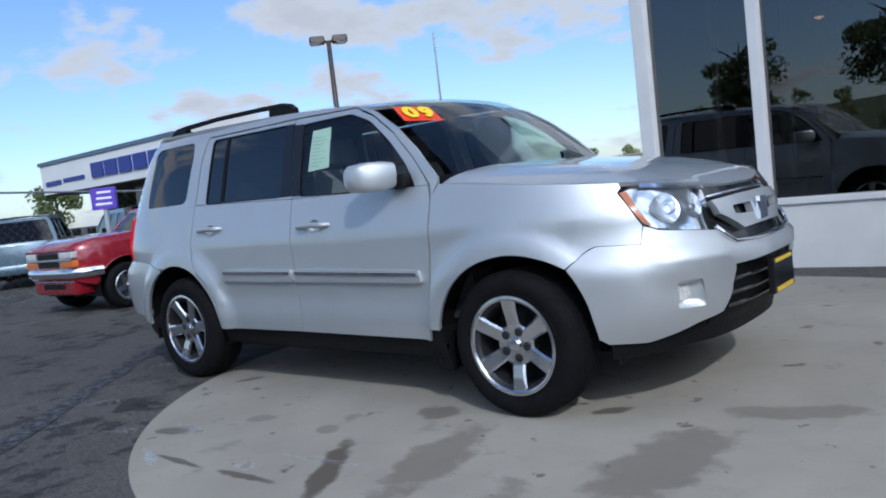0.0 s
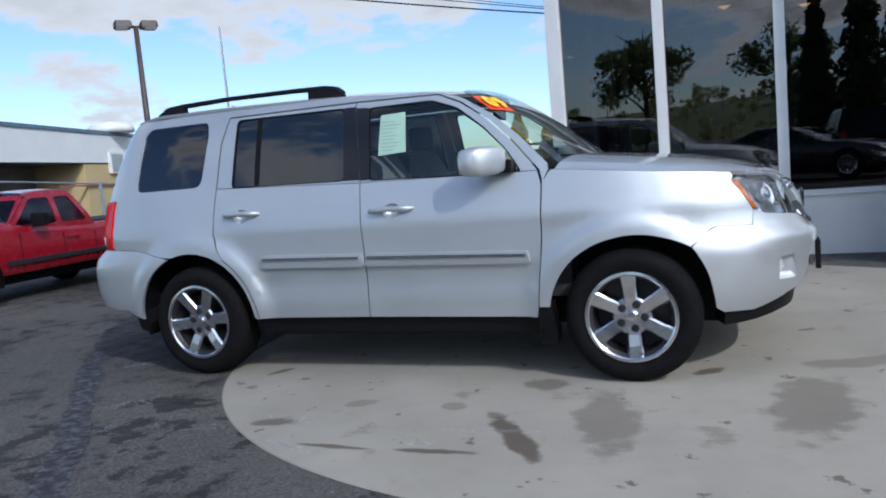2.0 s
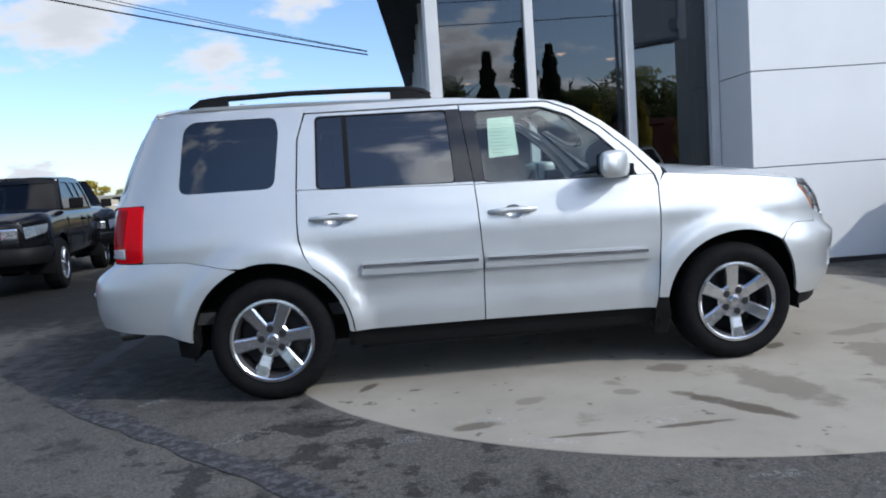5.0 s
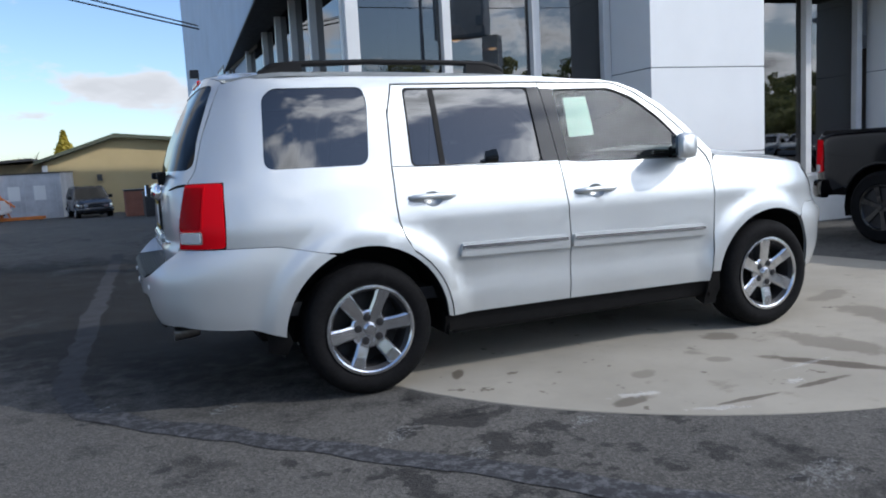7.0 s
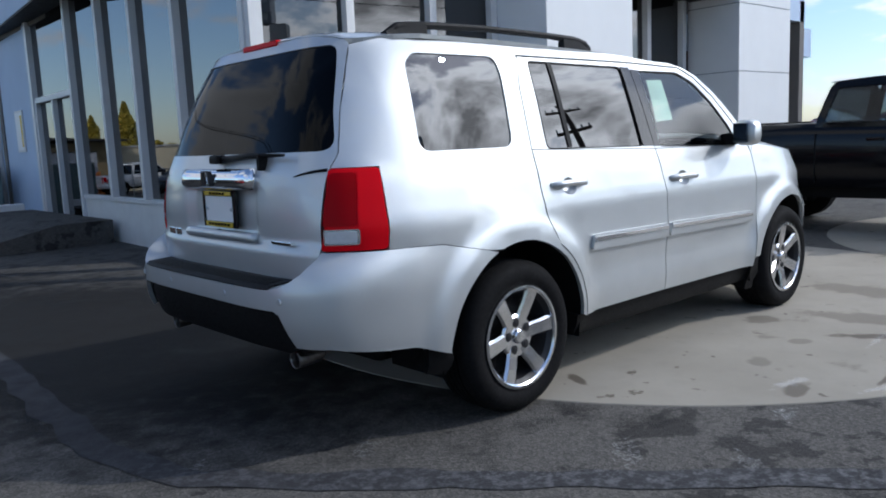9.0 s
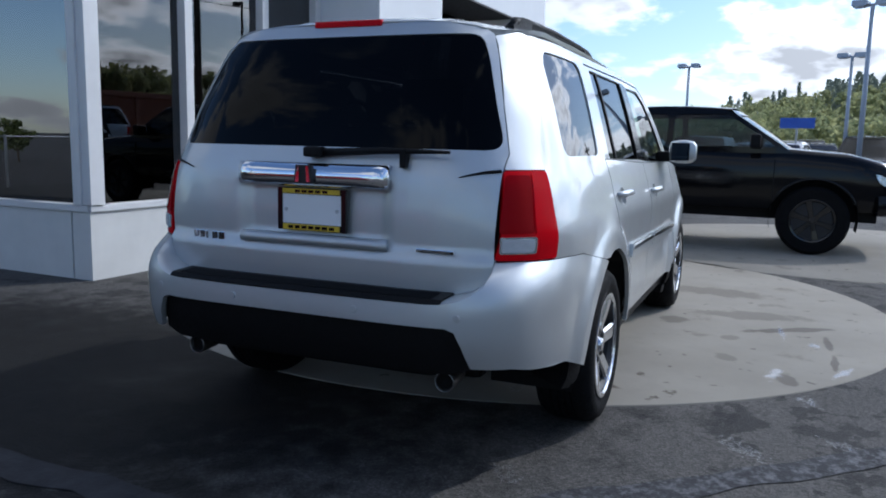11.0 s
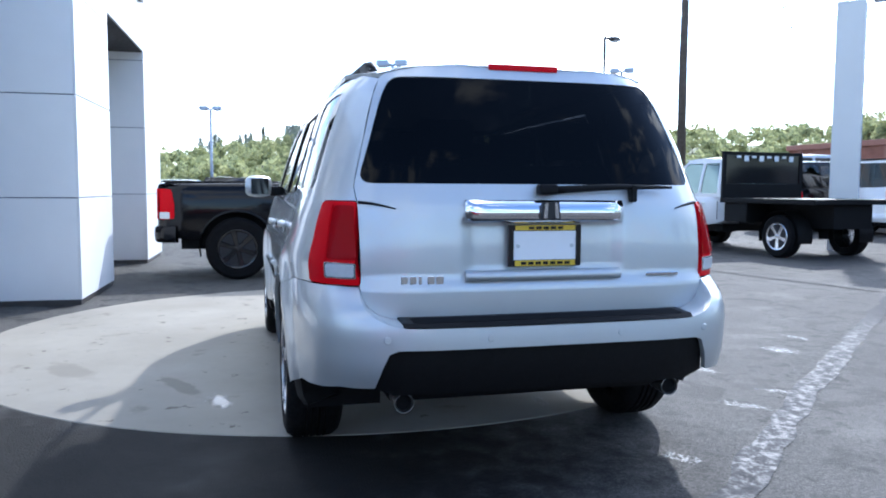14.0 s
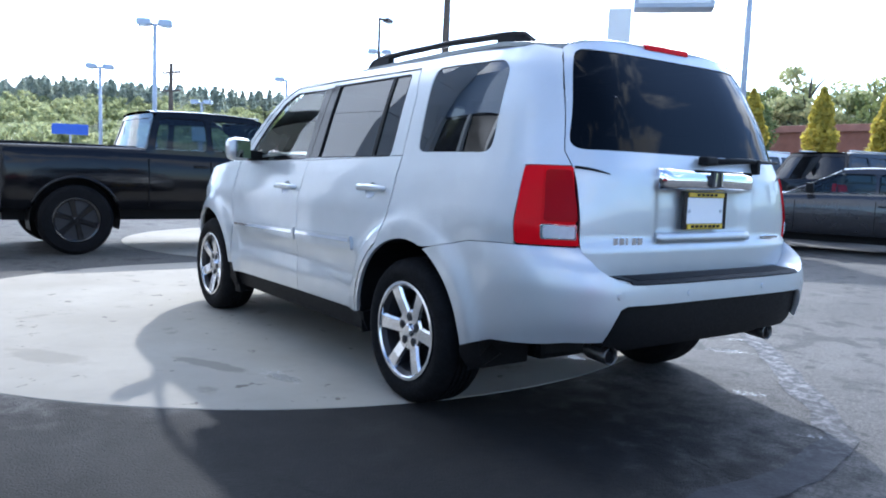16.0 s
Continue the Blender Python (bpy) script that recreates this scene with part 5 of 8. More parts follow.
# headlamps
HL = rounded([(1.833, 1.034), (1.887, 0.881), (1.93, 0.858), (1.999, 0.845), (2.178, 0.822), (2.215, 0.93), (2.212, 1.03), (2.06, 1.056), (1.884, 1.072)], 0.014)
for b, mirror in zip(both_sides("headlamp", HL, wrap, LAMPCLEAR, suv, step=0.03, off=0.004, depth=0.0, label="large clear headlamp with amber corner"), (True, False)):
    inn = [(2.03 + (q - 2.03) * 0.985, 0.95 + (z - 0.95) * 0.97) for q, z in HL]
    part("reflector", panel_bm(inn, wrap, step=0.016, mirror=mirror, depth=0.03, off=lambda q, z: -0.030 - 0.007 * math.sin((q - 1.8) * 34) * math.cos((z - 0.85) * 26) - 0.0012 * math.sin(q * 210)), REFLECT, b)
    amber = [(1.838, 1.03), (1.890, 0.884), (1.912, 0.874), (1.882, 0.955), (1.858, 1.035)]
    part("turn_signal", panel_bm(amber, wrap, step=0.02, mirror=mirror, off=-0.008, depth=0.02), LAMPAMBER, b)
    for qc, rr in ((1.985, 0.058), (2.115, 0.050)):
        part("lamp_bowl", panel_bm(ellipse(qc, 0.945, rr, rr * 1.2), wrap, step=0.013, mirror=mirror, depth=0.006, off=lambda q, z: -0.020 - 0.014 * max(0, 1 - ((q - qc) / rr) ** 2 - ((z - 0.945) / (rr * 1.2)) ** 2)), REFLECT, b)
        part("bulb_shield", panel_bm(ellipse(qc + 0.004, 0.94, 0.014, 0.016), wrap, step=0.012, mirror=mirror, depth=0.02, off=-0.026), CHROME, b)
    brow = [(1.90, 1.045), (1.905, 1.062), (2.06, 1.045), (2.205, 1.022), (2.205, 1.005), (2.06, 1.028)]
    part("lamp_brow", panel_bm(brow, wrap, step=0.02, mirror=mirror, off=-0.006, depth=0.01), CHROME, b)
# grille
part("grille_back", panel_bm([(0.47, 0.83), (0.47, 0.95), (0.45, 1.005), (0.3, 1.018), (-0.3, 1.018), (-0.45, 1.005), (-0.47, 0.95), (-0.47, 0.83), (-0.40, 0.74), (0.40, 0.74)], lambda y, z: Vector((front_x(y, z) - 0.03, y, z)), step=0.07, depth=0.04), GLOSSBLACK, suv)
gr = part("grille_bar", panel_bm([(0.43, 0.88), (0.44, 0.945), (0.2, 0.955), (-0.2, 0.955), (-0.44, 0.945), (-0.43, 0.88), (-0.26, 0.80), (0.26, 0.80)], lambda y, z: Vector((front_x(y, z) + 0.010, y, z)), step=0.04, depth=0.035,
          off=lambda y, z: 0.012 * max(0.0, 1 - ((z - 0.88) / 0.07) ** 2),
          holes=[rounded([(0.31, 0.865), (0.10, 0.85), (0.10, 0.905), (0.31, 0.905)], 0.01), rounded([(-0.31, 0.865), (-0.10, 0.85), (-0.10, 0.905), (-0.31, 0.905)], 0.01)]), SILVER, suv, "broad silver grille bar")
bm = bmesh.new()
tube(bm, [(front_x(y, z) + 0.004, y, z) for y, z in ((0.45, 0.962), (0.2, 0.972), (0, 0.974), (-0.2, 0.972), (-0.45, 0.962))], 0.006, 6)
part("grille_trim", bm, CHROME, gr, smooth=True)
bm = bmesh.new()
x = front_x(0, 0.87) + 0.022
prism(bm, [(-0.058, 0.815), (-0.05, 0.925), (0.05, 0.925), (0.058, 0.815)], x, x + 0.02, lambda a, b, t: (t, a, b))
part("front_emblem", bm, CHROME, gr, "plain chrome badge")
bm = bmesh.new()
tube(bm, [(front_x(y, z) + 0.008, y, z) for y, z in ((0.475, 0.83), (0.44, 0.785), (0.40, 0.75), (0.2, 0.74), (0, 0.738), (-0.2, 0.74), (-0.40, 0.75), (-0.44, 0.785), (-0.475, 0.83))], 0.012, 8)
part("grille_surround", bm, CHROME, gr, smooth=True)

# mirrors
MIRRORGLASS = plain("blue_tinted_mirror", (0.20, 0.23, 0.27), 0.03, 1.0, vary=0.02)
for sg in (-1, 1):
    bm = bmesh.new()
    rs = []
    for i, (y, sx, sz) in enumerate(((0.95, 0.03, 0.042), (0.962, 0.062, 0.068), (1.01, 0.078, 0.078), (1.075, 0.080, 0.079), (1.118, 0.068, 0.070), (1.14, 0.042, 0.048))):
        pts = []
        for k in range(20):
            a = 2 * math.pi * k / 20
            c, s = math.cos(a), math.sin(a)
            e = 0.55
            pts.append((0.715 + sx * math.copysign(abs(c) ** e, c) - 0.60 * (y - 0.95), sg * y, 1.235 + sz * math.copysign(abs(s) ** e, s)))
        rs.append(ring(bm, pts))
    skin(bm, rs)
    bmesh.ops.recalc_face_normals(bm, faces=bm.faces)
    mir = part("door_mirror", bm, SILVER, suv, "silver door mirror housing", smooth=True, angle=50)
    bm = bmesh.new()
    prism(bm, [(sg * 0.975, 1.175), (sg * 0.975, 1.295), (sg * 1.10, 1.292), (sg * 1.10, 1.178)], 0.612, 0.634, lambda a, b, t: (t - 0.60 * (abs(a) - 0.97), a, b))
    part("mirror_glass", bm, MIRRORGLASS, mir)
    part("mirror_arm", boxes((0.67, 0.80, min(sg * 0.86, sg * 0.965), max(sg * 0.86, sg * 0.965), 1.165, 1.235), bevel=0.012), BLACKPLASTIC, mir)
# roof rails
for sg in (-1, 1):
    bm = bmesh.new()
    pts = [(-1.80, 1.735), (-1.74, 1.770), (-1.6, 1.786), (-1.2, 1.795), (-0.7, 1.789), (-0.48, 1.780), (-0.40, 1.762), (-0.355, 1.735)]
    tube(bm, [(x, sg * (0.615 - 0.02 * (x + 1) ** 2), z) for x, z in pts], [0.018, 0.022, 0.018, 0.016, 0.016, 0.019, 0.022, 0.018], 10)
    rail = part("roof_rail", bm, BLACKPLASTIC, suv, "black roof rail", smooth=True)
    for xa, xb in ((-1.81, -1.58), (-0.60, -0.35)):
        bm = bmesh.new()
        rs = []
        for i in range(7):
            u = i / 6
            x = xa + (xb - xa) * u
            out = u if xa < -1 else 1 - u
            h = 0.018 + 0.040 * min(1, out * 2.2)
            y = 0.615 - 0.02 * (x + 1) ** 2
            zb = roof_z(x, y) - 0.01
            rs.append(ring(bm, [(x, sg * (y - 0.024), zb), (x, sg * (y - 0.018), zb + h), (x, sg * (y + 0.018), zb + h), (x, sg * (y + 0.024), zb)]))
        skin(bm, rs)
        bmesh.ops.recalc_face_normals(bm, faces=bm.faces)
        part("rail_foot", bm, BLACKPLASTIC, rail)
bm = bmesh.new()
tube(bm, [(-1.55, -0.05, roof_c(-1.55) - 0.005), (-1.60, -0.05, roof_c(-1.6) + 0.03)], [0.03, 0.012], 10)
part("antenna", bm, SILVER, suv, smooth=True)

# wheels


def wheel_parts(name, parent, m, r=0.357, width=0.25, rim=0.234, spokes=6, mats=(ALLOY, ALLOYDARK), label=""):
    """A tyre with tread and a spoked alloy rim; local -y faces out."""
    w = width / 2
    bm = bmesh.new()
    prof = [(rim - 0.005, -w + 0.025), (rim + 0.012, -w + 0.008), (rim + 0.04, -w - 0.004), (r - 0.055, -w - 0.006), (r - 0.025, -w + 0.006), (r - 0.006, -w + 0.032), (r, -w + 0.06)]
    tread = []
    for y in (-0.045, -0.015, 0.015, 0.045):
        tread += [(r, y - 0.006), (r - 0.009, y - 0.004), (r - 0.009, y + 0.004), (r, y + 0.006)]
    prof += tread + [(rr, -y) for rr, y in reversed(prof)]
    lathe(bm, prof, 64, "y", False)
    bmesh.ops.recalc_face_normals(bm, faces=bm.faces)
    bmesh.ops.transform(bm, matrix=m, verts=bm.verts)
    tyre = part("wheel", bm, RUBBER, parent, label, smooth=True, angle=35)
    bm = bmesh.new()
    lathe(bm, [(0.001, 0.02), (rim - 0.04, 0.02), (rim - 0.03, -w + 0.03), (rim - 0.012, -w + 0.008), (rim + 0.006, -w + 0.0), (rim + 0.006, -w + 0.02), (rim - 0.004, 0.05), (0.02, 0.05)], 48, "y", False)
    bmesh.ops.recalc_face_normals(bm, faces=bm.faces)
    bmesh.ops.transform(bm, matrix=m, verts=bm.verts)
    rimo = part("rim_barrel", bm, mats[1], tyre, smooth=True, angle=30)
    bm = bmesh.new()
    lathe(bm, [(rim - 0.014, -w + 0.020), (rim - 0.014, -w + 0.004), (rim - 0.006, -w - 0.003), (rim + 0.008, -w - 0.001), (rim + 0.010, -w + 0.012), (rim - 0.014, -w + 0.022)], 48, "y", False)
    bmesh.ops.recalc_face_normals(bm, faces=bm.faces)
    bmesh.ops.transform(bm, matrix=m, verts=bm.verts)
    part("rim_lip", bm, mats[0], tyre, smooth=True, angle=40)
    for k in range(spokes):
        a = 2 * math.pi * (k + 0.25) / spokes
        bm = bmesh.new()
        rs = []
        for rad, hw, y0, y1 in ((0.05, 0.036, -w + 0.034, 0.0), (0.10, 0.037, -w + 0.028, -0.02), (0.16, 0.038, -w + 0.016, -0.03), (rim - 0.012, 0.044, -w + 0.008, -0.04)):
            rs.append(ring(bm, [(rad, y1, -hw * 0.8), (rad, y0 + 0.010, -hw), (rad, y0, -hw * 0.72), (rad, y0, hw * 0.72), (rad, y0 + 0.010, hw), (rad, y1, hw * 0.8)]))
        skin(bm, rs)
        bmesh.ops.recalc_face_normals(bm, faces=bm.faces)
        bmesh.ops.transform(bm, matrix=m @ Matrix.Rotation(a, 4, "Y"), verts=bm.verts)
        part("spoke", bm, mats[0], tyre)
    bm = bmesh.new()
    lathe(bm, [(0.001, -w + 0.016), (0.026, -w + 0.017), (0.032, -w + 0.022), (0.036, -w + 0.034), (0.094, -w + 0.032), (0.104, -w + 0.040), (0.106, -0.02)], 24)
    bmesh.ops.recalc_face_normals(bm, faces=bm.faces)
    bmesh.ops.transform(bm, matrix=m, verts=bm.verts)
    part("hub_cap", bm, mats[0], tyre, smooth=True, angle=30)
    for k in range(5):
        a = 2 * math.pi * (k + 0.1) / 5
        bm = bmesh.new()
        lathe(bm, [(0.001, -w + 0.026), (0.010, -w + 0.026), (0.012, -w + 0.0295), (0.021, -w + 0.0295), (0.021, -w + 0.06)], 12)
        mm = m @ Matrix.Translation((0.066 * math.cos(a), 0, 0.066 * math.sin(a)))
        bmesh.ops.transform(bm, matrix=mm, verts=bm.verts)
        part("lug_nut", bm, mats[1], tyre)
    return tyre


for sx in (1, -1):
    for sg in (-1, 1):
        m = pose(sx * HUB_X, sg * 0.855, 0.360 if sx > 0 else 0.356, 0, 0, 0 if sg < 0 else 180) @ Matrix.Rotation(radians(17 * sx + 5 * sg), 4, "Y")
        wheel_parts("wheel", suv, m, label="black tyre on a six-spoke polished alloy rim")
        bm = bmesh.new()
        r_ = 0.485 if sx > 0 else 0.465
        rs = []
        for y in (0.60, 0.0):
            row = []
            for a in range(-12, 193, 12):
                xa, za = sx * HUB_X + r_ * math.cos(radians(a)), HUB_Z + r_ * math.sin(radians(a))
                row.append((xa, sg * (y or side_y(xa, max(za, 0.36)) - 0.035), za))
            rs.append(ring(bm, row))
        skin(bm, rs, False, False, False)
        part("wheel_arch_liner", bm, BLACKPLASTIC, suv)
        bm = bmesh.new()
        prism(bm, [(sx * HUB_X + r_ * math.cos(radians(a)), HUB_Z + r_ * math.sin(radians(a))) for a in range(-12, 193, 12)], sg * 0.58, sg * 0.60)
        part("wheel_arch_back", bm, BLACKPLASTIC, suv)

# underbody and cabin
bm = bmesh.new()
box(bm, -1.9, 1.95, -0.55, 0.55, 0.27, 0.42, 0.03)
box(bm, -2.3, -1.85, -0.5, 0.5, 0.40, 0.48, 0.03)
box(bm, -0.88, 0.88, -0.90, 0.90, 0.25, 0.42, 0.02)
part("underbody", bm, BLACKPLASTIC, suv)
bm = bmesh.new()
box(bm, -2.2, 1.15, -0.80, 0.80, 0.45, 0.52)
part("cabin_floor", bm, DASH, suv)
for sg in (-1, 1):
    part("door_lining", boxes((-0.90, 0.90, min(sg * 0.80, sg * 0.87), max(sg * 0.80, sg * 0.87), 0.42, 1.12)), DASH, suv)
    part("side_lining", boxes((-2.15, -1.0, min(sg * 0.62, sg * 0.80), max(sg * 0.62, sg * 0.80), 0.80, 1.18)), DASH, suv)
part("gate_lining", boxes((-2.2, -2.1, -0.66, 0.66, 0.5, 1.18)), DASH, suv)
part("engine_block", boxes((1.05, 2.0, -0.58, 0.58, 0.40, 0.95)), DASH, suv)
bm = bmesh.new()
rs = []
for y in np.linspace(-0.78, 0.78, 9):
    b = 0.03 * math.cos(y * 3)
    rs.append(ring(bm, [(1.05, y, 0.5), (1.05, y, 1.14), (0.85, y, 1.16 + b), (0.62, y, 1.13 + b), (0.52, y, 1.04), (0.56, y, 0.85), (0.75, y, 0.5)]))
skin(bm, rs)
bmesh.ops.recalc_face_normals(bm, faces=bm.faces)
part("dashboard", bm, DASH, suv, smooth=True, angle=35)
bm = bmesh.new()
pts = [(0.42 + 0.05 * math.sin(2 * math.pi * k / 24), 0.38 + 0.19 * math.cos(2 * math.pi * k / 24), 1.05 + 0.18 * math.sin(2 * math.pi * k / 24)) for k in range(25)]
tube(bm, pts, 0.016, 6)
tube(bm, [(0.42, 0.2, 1.05), (0.44, 0.38, 1.04), (0.42, 0.56, 1.05)], 0.02, 6)
tube(bm, [(0.44, 0.38, 1.04), (0.62, 0.38, 0.98)], 0.04, 8)
part("steering_wheel", bm, DASH, suv, smooth=True)


def seat(x, y, w, lean=0.16, mats=FABRIC):
    s = part("seat", boxes((x - 0.05, x + 0.46, y - w, y + w, 0.66, 0.80), bevel=0.04), mats, suv, smooth=False)
    bm = bmesh.new()
    rs = []
    for z, d, k in ((0.76, 0.10, 0.96), (0.95, 0.12, 1.0), (1.2, 0.09, 0.95), (1.33, 0.06, 0.8)):
        cx = x - lean * (z - 0.76) / 0.57
        rs.append(ring(bm, [(cx + d * a, y + w * k * b, z) for a, b in ((0.6, -1), (1, -0.6), (1, 0.6), (0.6, 1), (-0.6, 1), (-1, 0.6), (-1, -0.6), (-0.6, -1))]))
    skin(bm, rs)
    bmesh.ops.recalc_face_normals(bm, faces=bm.faces)
    part("seat_back", bm, mats, s, smooth=True, angle=50)
    for yy in ((y,) if w < 0.35 else (y - 0.3, y + 0.3)):
        part("headrest", boxes((x - lean - 0.06, x - lean + 0.05, yy - 0.13, yy + 0.13, 1.36, 1.53), bevel=0.04), mats, s)


seat(-0.10, 0.38, 0.25)
seat(-0.10, -0.38, 0.25)
seat(-0.95, 0.0, 0.66)
seat(-1.72, 0.0, 0.58)
bm = boxes((0.46, 0.48, -0.13, 0.13, 1.50, 1.57), bevel=0.01)
part("interior_mirror", bm, BLACKPLASTIC, suv)
# window sheet on the passenger door glass
bm = panel_bm([(-0.045, 1.325), (-0.035, 1.565), (0.125, 1.570), (0.135, 1.335)], wrap, step=0.06, off=-0.015, depth=0.002, mirror=True)
sheet = part("window_sheet", bm, PAPER, suv, "pale green printed sheet taped inside the window")
for k in range(9):
    z = 1.35 + k * 0.021
    bm = panel_bm([(-0.025, z), (-0.025, z + 0.005), (0.05 + 0.06 * ((k * 7) % 5) / 5, z + 0.005), (0.05 + 0.06 * ((k * 7) % 5) / 5, z)], wrap, step=0.08, off=-0.0135, depth=0, mirror=True)
    part("print_line", bm, INK, sheet)
# model-year sticker at the top of the windshield
stk = panel_bm([(-0.69, 1.525), (-0.635, 1.62), (-0.39, 1.615), (-0.44, 1.515)], lambda y, z: Vector((screen_x(y, z), y, z)), step=0.06, off=0.004, depth=0.001)
sticker = part("year_sticker", stk, ORANGE, suv, "orange sticker with yellow numerals on the windshield")
for digit, a0, a1 in (("0", 0.10, 0.47), ("9", 0.53, 0.90)):
    cu = bpy.data.curves.new("numeral", "FONT")
    cu.body, cu.size, cu.extrude, cu.offset = digit, 0.135, 0.0015, 0.008
    tmp = bpy.data.objects.new("numeral", cu)
    me = bpy.data.meshes.new_from_object(tmp)
    bpy.data.objects.remove(tmp)
    me.materials.append(STICKYELLOW)
    xs, ys = [v.co.x for v in me.vertices], [v.co.y for v in me.vertices]
    for v in me.vertices:
        a = a0 + (a1 - a0) * (v.co.x - min(xs)) / (max(xs) - min(xs))
        b = 0.12 + 0.76 * (v.co.y - min(ys)) / (max(ys) - min(ys))
        y = (-0.69 + 0.25 * a) * (1 - b) + (-0.635 + 0.245 * a) * b
        z = (1.525 - 0.010 * a) * (1 - b) + (1.62 - 0.005 * a) * b
        v.co = Vector((screen_x(y, z), y, z)) + Vector((0.62, -0.25, 0.74)) * (0.016 + v.co.z)
    num = new("numeral", me)
    num.parent = sticker

# ---- other vehicles ----
BLACKPAINT = make_paint("black_paint", (0.004, 0.004, 0.005), 0.0, 0.12, 0.3, 0.01)
BLACKPAINT.node_tree.nodes["Principled BSDF"].inputs["Specular IOR Level"].default_value = 0.2
BLACKPAINT.node_tree.nodes["Principled BSDF"].inputs["Coat Weight"].default_value = 0.15
REDPAINT = make_paint("red_paint", (0.24, 0.003, 0.012), 0.1, 0.26, 1.0, 0.04)
WHITEPAINT = make_paint("white_paint", (0.78, 0.78, 0.77), 0.0, 0.35, 0.7, 0.04)
GREYPAINT = make_paint("dark_grey_paint", (0.025, 0.025, 0.028), 0.3, 0.25, 0.6, 0.03)
STEELBLUE = make_paint("steel_blue_paint", (0.10, 0.15, 0.19), 0.4, 0.35, 0.7, 0.05)
BLUEGREY = make_paint("pale_blue_silver_paint", (0.45, 0.52, 0.6), 0.4, 0.35, 0.8, 0.05)
DARKGLASS = glass_mat("dark_vehicle_glass", (0.10, 0.11, 0.12), 0.0, 1.5)
MIDGLASS = glass_mat("blue_tinted_vehicle_glass", (0.30, 0.38, 0.42), 0.0, 1.5)
BLUEGLASS = glass_mat("pale_green_vehicle_glass", (0.52, 0.62, 0.62), 0.0, 1.5)


def lerp_line(line, x):
    return float(np.interp(x, [p[0] for p in line], [p[1] for p in line]))


def simple_wheel(parent, m, r, width, rim_mat, spokes=5):
    w = width / 2
    bm = bmesh.new()
    rim = r * 0.62
    lathe(bm, [(rim, -w + 0.02), (rim + 0.02, -w), (r - 0.04, -w), (r, -w + 0.04), (r, w - 0.04), (r - 0.04, w), (rim, w)], 28, "y", False)
    bmesh.ops.recalc_face_normals(bm, faces=bm.faces)
    bmesh.ops.transform(bm, matrix=m, verts=bm.verts)
    ty = part("wheel", bm, RUBBER, parent, smooth=True, angle=35)
    bm = bmesh.new()
    lathe(bm, [(0.001, -w + 0.034), (rim - 0.03, -w + 0.032), (rim - 0.01, -w + 0.014), (rim + 0.01, -w + 0.004), (rim + 0.01, w)], 24, "y", False)
    bmesh.ops.transform(bm, matrix=m, verts=bm.verts)
    part("rim_barrel", bm, ALLOYDARK, ty, smooth=True, angle=30)
    bm = bmesh.new()
    for k in range(spokes):
        s = bmesh.new()
        rs = [ring(s, [(rad, -w + 0.036, -hw), (rad, y, -hw * 0.8), (rad, y, hw * 0.8), (rad, -w + 0.036, hw)]) for rad, hw, y in ((0.0, 0.17 / spokes, -w + 0.018), (rim * 0.5, 0.19 / spokes, -w + 0.014), (rim - 0.005, 0.25 / spokes, -w + 0.007))]
        skin(s, rs)
        bmesh.ops.recalc_face_normals(s, faces=s.faces)
        bmesh.ops.transform(s, matrix=m @ Matrix.Rotation(2 * math.pi * k / spokes + 0.3, 4, "Y"), verts=s.verts)
        me_ = bpy.data.meshes.new("tmp")
        s.to_mesh(me_)
        s.free()
        bm.from_mesh(me_)
        bpy.data.meshes.remove(me_)
    part("rim_spokes", bm, rim_mat, ty)
    bm = bmesh.new()
    lathe(bm, [(rim - 0.022, -w + 0.012), (rim - 0.016, -w + 0.002), (rim + 0.004, -w - 0.002), (rim + 0.012, -w + 0.006)], 28, "y", False)
    lathe(bm, [(0.001, -w + 0.004), (0.026, -w + 0.004), (0.034, -w + 0.012), (0.034, -w + 0.03)], 12, "y", False)
    bmesh.ops.transform(bm, matrix=m, verts=bm.verts)
    part("rim_lip", bm, rim_mat, ty, smooth=True, angle=40)
    return ty


